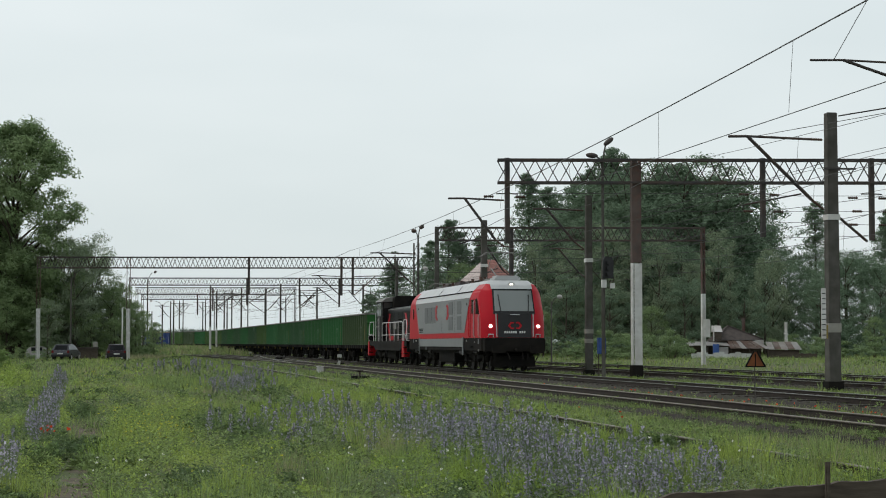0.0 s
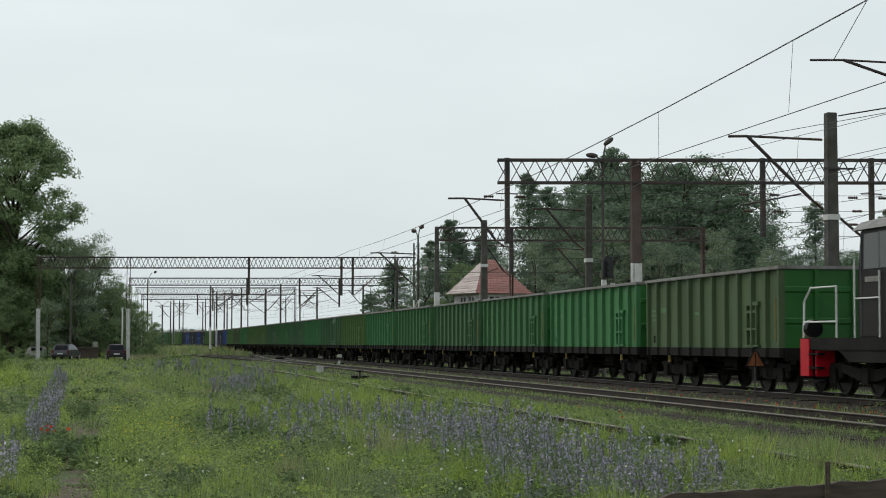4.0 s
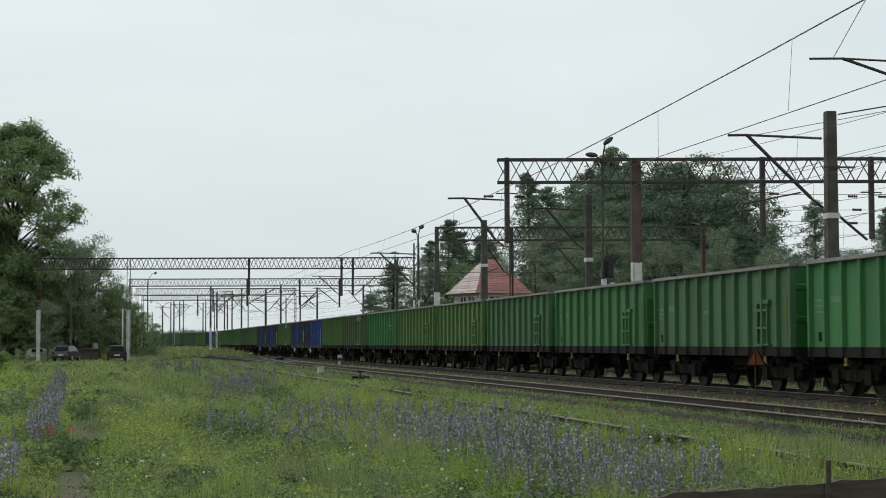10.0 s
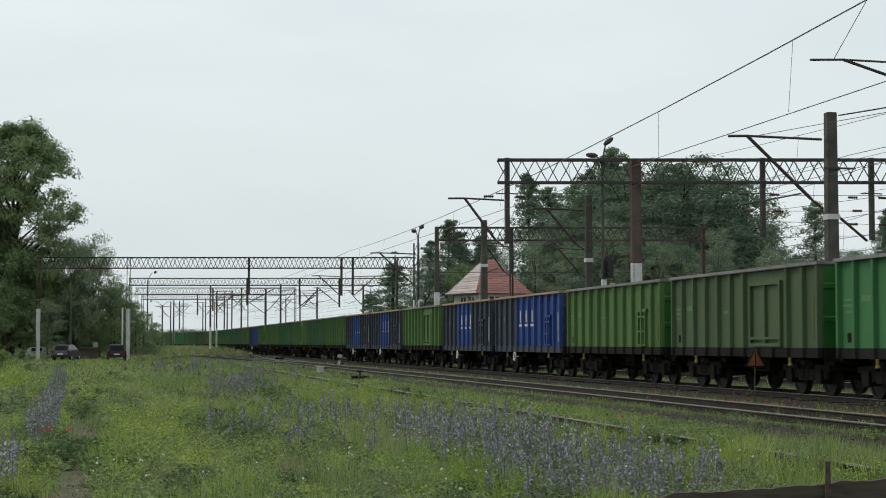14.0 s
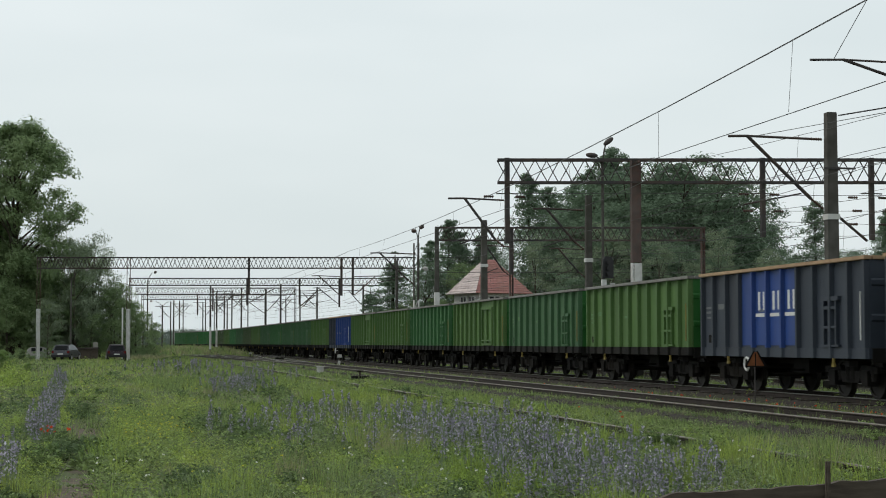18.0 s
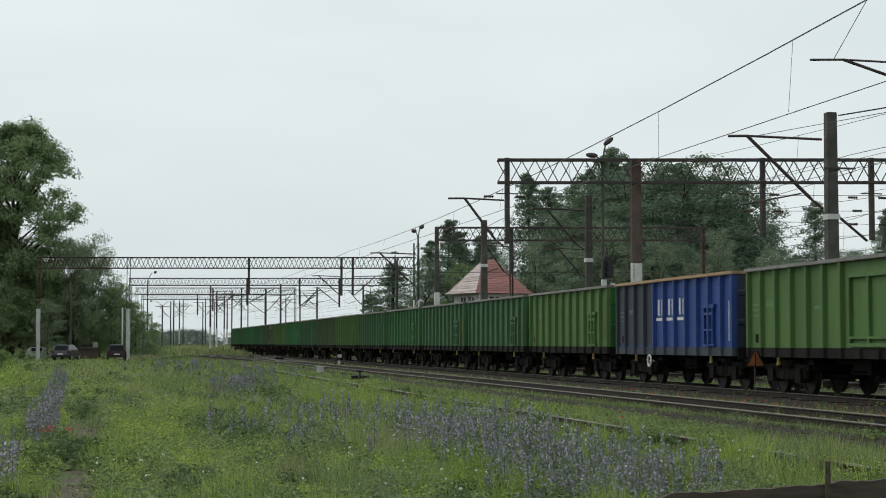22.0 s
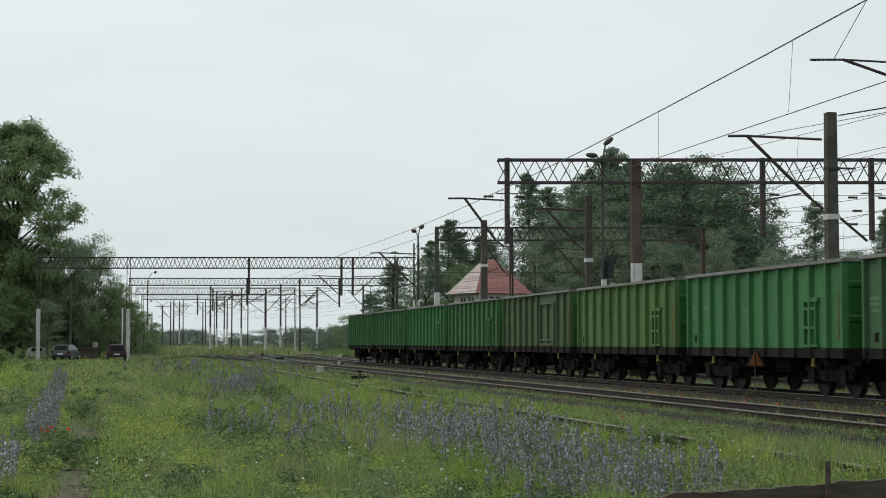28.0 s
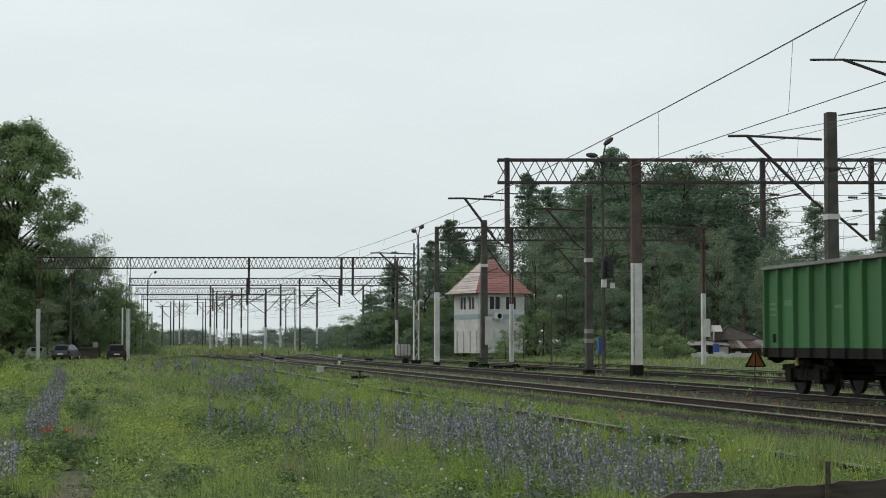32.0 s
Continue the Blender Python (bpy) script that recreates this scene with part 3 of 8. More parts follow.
        for j, (a, z, w, hh) in enumerate(((4.95, 2.25, 0.3, 0.06), (4.95, 2.12, 0.3, 0.06), (4.95, 1.98, 0.25, 0.05), (3.95, 2.32, 0.34, 0.05), (3.95, 2.22, 0.34, 0.1), (0.95, 2.1, 0.25, 0.08))):
            quad_box(bm, sx * 1.384 - 0.004, sx * 1.384 + 0.004, a - w, a + w, z, z + hh)
        tagged(part("panel_marking", bm, M["stencil"], t, "faded stencilled markings"), kind="stuff")
        bm = BM()
        quad_box(bm, sx * 1.386 - 0.006, sx * 1.386 + 0.006, 4.85, 5.05, 1.3, 1.52)
        part("label_holder", bm, M["black"], t)
    for sy in (-1, 1):
        bogie(t, sy * 3.75, 1.8, (-0.9, 0.9), 0.46, WHEEL)
    buffers(t, -h, h)
    return t


def nose(x, z):
    """How far the locomotive's front lies behind its foremost line, by half-width and height."""
    f = [(1.2, 0.0), (2.65, 0.12), (3.7, 0.55), (3.95, 0.8), (4.2, 1.45)]
    y = f[-1][1]
    for (z0, y0), (z1, y1) in zip(f, f[1:]):
        if z <= z1:
            y = y0 + (y1 - y0) * max(0, z - z0) / (z1 - z0)
            break
    k = min(1, max(0, (z - 2.2) / 1.5))
    return y + (0.5 + 0.3 * k) * (abs(x) / 1.47) ** 4


def loco_half(z):
    return 1.47 if z < 3.35 else 1.47 - 0.52 * ((z - 3.35) / 0.8) ** 1.7


def make_locomotive():
    L = 9.57
    t = thing("electric_locomotive", "red and grey six-axle electric locomotive with lit headlights", "locomotive")
    xs = [-1, -0.985, -0.95, -0.9, -0.83, -0.74, -0.62, -0.4, 0, 0.4, 0.62, 0.74, 0.83, 0.9, 0.95, 0.985, 1]

    def shell(levels):
        bm = BM()
        rings = []
        for z in levels:
            w = loco_half(z)
            ring = [bm.verts.new((u * w, -L + nose(u * w, z), z)) for u in xs] + [bm.verts.new((u * w, L + 0.28 - nose(u * w * 0.6, z), z)) for u in reversed(xs)]
            rings.append(ring)
        n = len(rings[0])
        for a, b in zip(rings, rings[1:]):
            for i in range(n):
                bm.faces.new((a[i], a[(i + 1) % n], b[(i + 1) % n], b[i]))
        for r in (rings[-1], rings[0]):
            h = len(r) // 2
            cap = [bm.verts.new(v.co) for v in r]
            for i in range(h - 1):
                q = (cap[i], cap[i + 1], cap[2 * h - 2 - i], cap[2 * h - 1 - i])
                bm.faces.new(q)
        return bm
    body = part("body_shell", shell([1.53, 1.8, 2.2, 2.65, 3.0, 3.2] + [3.35 + i * 0.05 for i in range(14)]), M["red"], t, "red body shell with slanted cab fronts", smooth=True)
    part("roof", shell([4.002, 4.06, 4.12, 4.16]), M["silver"], t, "silver grey roof", smooth=True)
    part("solebar", shell([0.95, 1.2, 1.526]), M["black"], t, "black frame")
    for sx in (-1, 1):
        # grey flank between slanted ends
        bm = BM()
        prism(bm, [(-L + 4.22, 1.78), (L - 2.86, 1.78), (L - 1.8, 3.4), (-L + 2.95, 3.4)], "x", sx * 1.468, sx * 1.484)
        part("flank_panel", bm, M["grey"], t, "grey flank panel")
        bm = BM()
        n0 = [bm.verts.new((sx * (loco_half(z) + 0.014), y, z)) for z, y in ((3.405, -L + 2.95), (3.405, L - 1.8), (3.66, L - 1.6), (3.66, -L + 2.8))]
        n1 = [bm.verts.new((v.co.x - sx * 0.03, v.co.y, v.co.z)) for v in n0]
        bm.faces.new(n0), bm.faces.new(n1[::-1])
        for i in range(4):
            bm.faces.new((n0[i], n0[(i + 1) % 4], n1[(i + 1) % 4], n1[i]))
        part("roof_edge_panel", bm, M["silver"], t, "silver sloping roof panel")
        bm = BM()
        bar(bm, (sx * 1.375, -L + 2.8, 3.69), (sx * 1.375, L - 1.6, 3.69), 0.05, 0.05)
        part("gutter", bm, M["black"], t, "black roof gutter")
        bm = BM()
        n0 = [bm.verts.new((sx * (loco_half(z) + 0.018), y, z)) for z, y in ((3.72, -L + 2.75), (3.72, L - 1.55), (4.02, L - 1.65), (4.02, -L + 2.5))]
        n1 = [bm.verts.new((v.co.x - sx * 0.04, v.co.y, v.co.z)) for v in n0]
        bm.faces.new(n0), bm.faces.new(n1[::-1])
        for i in range(4):
            bm.faces.new((n0[i], n0[(i + 1) % 4], n1[(i + 1) % 4], n1[i]))
        part("roof_hatch", bm, M["silver"], t, "silver roof hatch panel")
        for y in (-3.2, 1.6):
            bm = BM()
            bar(bm, (sx * 1.375, y, 3.72), (sx * 1.12, y, 4.03), 0.03, 0.02)
            part("panel_joint", bm, M["louvre"], t)
        for y in (-2.05, -4.15):
            for z, h in ((1.92, 0.66), (2.68, 0.62)):
                bm = BM()
                quad_box(bm, sx * 1.484 - 0.012, sx * 1.484 + 0.004, y - 0.5, y + 0.5, z, z + h)
                lou = part("louvre", bm, M["louvre"], t, "ventilation louvre", bevel=0.006)
                bm = BM()
                for i in range(9):
                    quad_box(bm, sx * 1.49 - 0.004, sx * 1.49 + 0.006, y - 0.46, y + 0.46, z + 0.04 + i * (h - 0.06) / 9, z + 0.065 + i * (h - 0.06) / 9)
                part("slats", bm, M["grey"], lou)
        for y in (2.42, 3.47, 4.52):
            bm = BM()
            quad_box(bm, sx * 1.484 - 0.012, sx * 1.484 + 0.004, y - 0.46, y + 0.46, 2.36, 3.14)
            grille = part("intake_grille", bm, M["louvre"], t, "dull grey intake grille", bevel=0.006)
            bm = BM()
            for i in range(10):
                quad_box(bm, sx * 1.49 - 0.004, sx * 1.49 + 0.005, y - 0.42, y + 0.42, 2.4 + i * 0.072, 2.42 + i * 0.072)
            part("slats", bm, M["grey"], grille)
        for y, z in ((6.9, 3.12), (-6.0, 3.12)):
            bm = BM()
            prism(bm, [(y - 0.09, z), (y + 0.09, z - 0.06), (y + 0.09, z + 0.08)], "x", sx * 1.484, sx * 1.5)
            part("lifting_mark", bm, M["gloss"], t)
        for y0, y1, z0, z1 in ((1.96, 4.98, 2.325, 2.338), (0.2, 0.215, 1.8, 2.4), (-3.1, -3.085, 1.8, 3.38)):
            bm = BM()
            quad_box(bm, sx * 1.485 - 0.003, sx * 1.485 + 0.004, y0, y1, z0, z1)
            part("panel_seam", bm, M["steel"], t)
        # logo brackets and pale plate
        bm = BM()
        quad_box(bm, sx * 1.49 - 0.004, sx * 1.49 + 0.004, -0.85, 1.25, 2.6, 3.02)
        part("logo_plate", bm, M["faded"], t, "faded pale lettering plate")
        for y, s in ((-1.32, 1), (1.72, -1)):
            bm = BM()
            prism(bm, [(y, 2.45), (y + s * 0.35, 2.45), (y + s * 0.35, 2.55), (y + s * 0.1, 2.6), (y + s * 0.1, 3.03), (y + s * 0.35, 3.1), (y + s * 0.35, 3.2), (y, 3.2), (y - s * 0.22, 3.02), (y - s * 0.22, 2.62)], "x", sx * 1.484, sx * 1.497)
            part("logo_bracket", bm, M["red"], t, "red bracket emblem")
        bm = BM()
        for i in range(3):
            quad_box(bm, sx * 1.49 - 0.004, sx * 1.49 + 0.004, 5.55 - i * 0.05, 6.6, 1.86 + i * 0.08, 1.905 + i * 0.08)
        part("lettering_bar", bm, M["gloss"], t)
        # skirt with chamfered brackets
        bm = BM()
        quad_box(bm, sx * 1.49 - 0.015, sx * 1.49 + 0.015, -5.1, 6.5, 1.12, 1.52)
        for y, e in ((-5.1, -1), (6.5, 1)):
            prism(bm, [(y - 0.12, 1.58), (y + 0.12, 1.58), (y + 0.06, 0.72), (y - 0.06, 0.72)], "x", sx * 1.52, sx * 1.48)
        part("skirt", bm, M["grey"], t, "grey side skirt")
        for y, z, w, h in ((-L + 1.0, 1.25, 0.2, 0.24), (-L + 1.0, 0.92, 0.22, 0.09), (-5.9, 1.35, 0.12, 0.1), (-L + 1.9, 1.3, 0.1, 0.1), (L - 1.2, 1.3, 0.12, 0.22), (L - 2.0, 1.38, 0.35, 0.08), (4.6, 0.95, 0.14, 0.2)):
            bm = BM()
            quad_box(bm, sx * 1.485 - 0.01, sx * 1.485 + 0.01, y - w / 2, y + w / 2, z, z + h)
            part("frame_plate", bm, M["rim"] if h < 0.2 else M["louvre"], t, "small pale plate on the frame")
        for y, r in ((-7.4, 0.1), (-4.2, 0.13), (4.1, 0.12), (8.1, 0.1)):
            bm = BM()
            tube(bm, (sx * 1.3, y - 0.35, 0.86), (sx * 1.3, y + 0.35, 0.86), r, 10)
            part("air_reservoir", bm, M["wheel"], t, "small air reservoir")
        for y in (-8.2, -5.3, -2.7, 3.0, 6.9):
            bm = BM()
            path_tube(bm, [(sx * 1.38, y, 0.98), (sx * 1.42, y + 0.1, 0.7), (sx * 1.36, y + 0.35, 0.45)], 0.025, 5)
            part("hose", bm, M["rubber"], t)
        bm = BM()
        quad_box(bm, sx * 1.476 - 0.006, sx * 1.476 + 0.006, L - 1.25, L - 1.0, 2.6, 3.15)
        part("rear_door_window", bm, M["glass"], t)
        for y0, e in ((-L, 1),):
            bm = BM()
            quad_box(bm, sx * 1.476 - 0.006, sx * 1.476 + 0.006, y0 + e * 2.14, y0 + e * 2.58, 2.66, 3.3)
            part("door_window", bm, M["glass"], t)
            bm = BM()
            prism(bm, [(y0 + e * 1.68, 2.62), (y0 + e * 1.68, 3.3), (y0 + e * 1.5, 3.36), (y0 + e * 1.36, 3.3), (y0 + e * 1.12, 3.0), (y0 + e * 0.98, 2.62)], "x", sx * 1.468, sx * 1.482)
            part("cab_window", bm, M["glass"], t)
            for a, b in ((1.98, 2.0), (2.86, 2.88)):
                bm = BM()
                quad_box(bm, sx * 1.474 - 0.004, sx * 1.474 + 0.004, y0 + e * a, y0 + e * b, 1.56, 3.38)
                part("door_seam", bm, M["gloss"], t)
            for a, zt in ((0.86, 2.55), (1.92, 3.2), (2.94, 3.0)):
                bm = BM()
                path_tube(bm, [(sx * 1.46, y0 + e * a, 1.58), (sx * 1.53, y0 + e * a, 1.62), (sx * 1.53, y0 + e * a, zt), (sx * 1.46, y0 + e * a, zt + 0.04)], 0.02, 6)
                part("handrail", bm, M["silver"] if a < 2 else M["red"], t, "pale steel handrail" if a < 2 else "red handrail")
            for i in range(3):
                bm = BM()
                quad_box(bm, sx * 1.42 - 0.12, sx * 1.42 + 0.06, y0 + e * 2.3, y0 + e * 3.0, 0.45 + i * 0.34, 0.49 + i * 0.34)
                part("step", bm, M["black"], t)
    for e in (-1, 1):
        def front(bm, x0, x1, z0, z1, off, nx=14, nz=8, taper=0.0):
            g = []
            for j in range(nz + 1):
                z = z0 + (z1 - z0) * j / nz
                k = 1 - taper * j / nz
                g.append([bm.verts.new(((x0 + (x1 - x0) * i / nx) * k, e * (L - nose((x0 + (x1 - x0) * i / nx) * k, z) + off), z)) for i in range(nx + 1)])
            for j in range(nz):
                for i in range(nx):
                    bm.faces.new((g[j][i], g[j][i + 1], g[j + 1][i + 1], g[j + 1][i]))
            bmesh.ops.solidify(bm, geom=bm.faces[:], thickness=0.01)
        bm = BM()
        front(bm, -0.78, 0.78, 1.54, 2.66, 0.012)
        part("front_panel", bm, M["gloss"], t, "glossy black front panel")
        bm = BM()
        front(bm, -0.97, 0.97, 2.6, 3.76, 0.025, taper=0.03)
        part("windscreen_frame", bm, M["gloss"], t)
        bm = BM()
        front(bm, -0.9, 0.9, 2.74, 3.68, 0.045, taper=0.03)
        screen = part("windscreen", bm, M["screen"], t, "wide slanted windscreen")
        bm = BM()
        for x in (-0.62, 0.62):
            y = lambda z: e * (L - nose(x, z) + 0.05)
            path_tube(bm, [(x, y(2.66), 2.66), (x * 1.08, y(3.0), 3.0), (x * 1.14, y(3.5), 3.5)], 0.022, 6)
            part("wiper", bm, M["rubber"], t)
            bm = BM()
        bm = BM()
        front(bm, -0.96, 0.96, 3.76, 4.17, 0.03)
        part("roof_brow", bm, M["silver"], t, "silver brow over the windscreen")
        for s in (-1, 1):
            for pts in ([(s * 0.84, e * (L - nose(0.82, 1.6) + 0.04), 1.58), (s * 0.86, e * (L - nose(0.86, 2.6) + 0.04), 2.62)],
                        [(s * 0.98, e * (L - nose(1.0, 1.6) + 0.02), 1.57), (s * 0.98, e * (L - nose(1.0, 1.7) + 0.08), 1.69), (s * 1.2, e * (L - nose(1.2, 1.7) + 0.08), 1.69), (s * 1.2, e * (L - nose(1.2, 1.6) + 0.02), 1.57)]):
                bm = BM()
                path_tube(bm, pts, 0.025, 6)
                part("front_handrail", bm, M["silver"], t, "pale steel front handrail")
        bm = BM()
        tube(bm, (-0.22, e * (L - nose(0, 2.6) + 0.05), 2.58), (0.22, e * (L - nose(0, 2.6) + 0.05), 2.58), 0.018, 6)
        part("front_grip", bm, M["silver"], t)
        for s in (-1, 1):
            bm = BM()
            yy = e * (L - nose(1.1, 2.05))
            prism(bm, [(s * 1.1 + 0.085 * math.cos(a), 2.05 + 0.085 * math.sin(a)) for a in [i * math.pi / 3 for i in range(6)]], "y", yy - e * 0.05, yy + e * 0.06)
            part("headlight", bm, M["lamp"] if e < 0 else M["glass"], t, "lit white headlight" if e < 0 else "unlit headlight")
            bm = BM()
            prism(bm, [(s * 1.1 + 0.115 * math.cos(a), 2.05 + 0.115 * math.sin(a)) for a in [i * math.pi / 6 for i in range(12)]], "y", yy - e * 0.06, yy + e * 0.035)
            part("headlight_rim", bm, M["red"], t)
        bm = BM()
        yy = e * (L - nose(0, 3.98))
        prism(bm, [(0.17 * math.cos(a), 3.95 + 0.13 * math.sin(a)) for a in [i * math.pi / 6 for i in range(12)]], "y", yy - e * 0.12, yy + e * 0.1)
        part("top_lamp_rim", bm, M["silver"], t)
        bm = BM()
        prism(bm, [(0.09 * math.cos(a), 3.95 + 0.07 * math.sin(a)) for a in [i * math.pi / 6 for i in range(12)]], "y", yy + e * 0.08, yy + e * 0.12)
        part("top_headlight", bm, M["toplamp"] if e < 0 else M["glass"], t, "top headlight")
        for s in (-1, 1):
            bm = BM()
            yy = e * (L - nose(0.2, 2.08) + 0.035)
            prism(bm, [(s * 0.05, 2.0), (s * 0.05, 1.93), (s * 0.2, 1.93), (s * 0.33, 2.09), (s * 0.2, 2.25), (s * 0.05, 2.25), (s * 0.05, 2.18), (s * 0.16, 2.18), (s * 0.23, 2.09), (s * 0.16, 2.0)], "y", yy - e * 0.02, yy)
            part("front_emblem", bm, M["red"], t, "red bracket emblem")
        bm = BM()
        yy = e * (L - nose(0.3, 1.8) + 0.035)
        for i in range(10):
            if i != 6:
                x = -0.5 + i * 0.1
                quad_box(bm, x, x + 0.07, min(yy, yy - e * 0.015), max(yy, yy - e * 0.015), 1.74, 1.84)
        tagged(part("number_bar", bm, M["white"], t), kind="stuff")
        # bumper beam, plough and couplings
        bm = BM()
        quad_box(bm, -1.4, 1.4, min(e * (L - 0.5), e * (L - 0.02)), max(e * (L - 0.5), e * (L - 0.02)), 0.9, 1.52)
        part("buffer_beam", bm, M["black"], t, bevel=0.03)
        bm = BM()
        prism(bm, [(-1.05, 0.25), (1.05, 0.25), (1.0, 0.7), (-1.0, 0.7)], "y", e * (L - 0.45), e * (L - 0.6))
        for i in (-3, 2):
            quad_box(bm, i * 0.3 - 0.05, i * 0.3 + 0.05, min(e * (L - 0.1), e * (L - 0.3)), max(e * (L - 0.1), e * (L - 0.3)), 0.5, 0.85)
        tube(bm, (0, e * L, 1.02), (0, e * (L + 0.4), 0.98), 0.06, 8)
        tube(bm, (0.35, e * (L - 0.1), 0.9), (0.3, e * (L + 0.25), 0.55), 0.03, 6)
        tube(bm, (-0.35, e * (L - 0.1), 0.9), (-0.3, e * (L + 0.25), 0.55), 0.03, 6)
        part("snow_plough", bm, M["black"], t, "black plough and coupling gear")
    bm = BM()
    quad_box(bm, -1.25, 1.25, -2.0, 2.2, 0.35, 0.95)
    quad_box(bm, -1.3, 1.3, -7.8, 7.8, 0.8, 1.0)
    part("equipment_box", bm, M["black"], t, bevel=0.04)
    # roof gear: insulators, bus bar, lowered and raised current collectors, fairing
    for y in (-5.0, -4.2, -2.2, 0.5, 2.8, 5.2):
        for x in (-0.4, 0.4):
            bm = BM()
            for k in range(3):
                tube(bm, (x, y, 4.15 + k * 0.1), (x, y, 4.2 + k * 0.1), 0.11, 8, 0.065, caps=False)
                tube(bm, (x, y, 4.2 + k * 0.1), (x, y, 4.25 + k * 0.1), 0.065, 8, 0.11, caps=k == 2)
            bmesh.ops.remove_doubles(bm, verts=bm.verts, dist=0.0005)
            part("roof_insulator", bm, M["insul"], t, "brown roof insulator")
    bm = BM()
    quad_box(bm, -0.6, 0.6, -L + 1.5, -L + 2.6, 4.1, 4.4)
    part("roof_fairing", bm, M["silver"], t, "silver roof fairing", bevel=0.1)
    bm = BM()
    tube(bm, (0.4, -5, 4.44), (0.4, 5.2, 4.44), 0.03, 6)
    part("bus_bar", bm, M["black"], t)
    for y0, y1, w, z in ((0.4, 1.8, 0.5, 4.42), (3.0, 4.4, 0.6, 4.36), (-1.6, -0.6, 0.45, 4.38)):
        bm = BM()
        quad_box(bm, -w, w, y0, y1, 4.1, z)
        part("roof_box", bm, M["steel"], t, "dark roof equipment box", bevel=0.04)
    for y, up in ((-6.1, True), (6.0, False)):
        bm = BM()
        quad_box(bm, -0.55, 0.55, y - 0.7, y + 0.7, 4.22, 4.3)
        elbow, head = ((0, y + 1.5, 4.85), (0, y - 0.2, 5.5)) if up else ((0, y - 1.3, 4.4), (0, y + 0.9, 4.48))
        tube(bm, (0, y - 0.1, 4.3), elbow, 0.035, 6)
        for x in (-0.35, 0.35):
            tube(bm, (x * 0.4, elbow[1], elbow[2]), (x, head[1], head[2]), 0.015, 6)
        for d in (-0.2, 0.2):
            path_tube(bm, [(-0.95, head[1] + d, head[2] - 0.18), (-0.65, head[1] + d, head[2] + 0.04), (0.65, head[1] + d, head[2] + 0.04), (0.95, head[1] + d, head[2] - 0.18)], 0.018, 6)
        part("pantograph", bm, M["rim"], t, "raised current collector" if up else "folded current collector")
    for y in (-6.1, 6.1):
        bogie(t, y, 4.0, (-1.9, 0, 1.9), 0.58, WHEEL_BIG, 0.72)
    buffers(t, -L + 0.05, L - 0.05, 1.03, BUFFER_RECT)
    return t


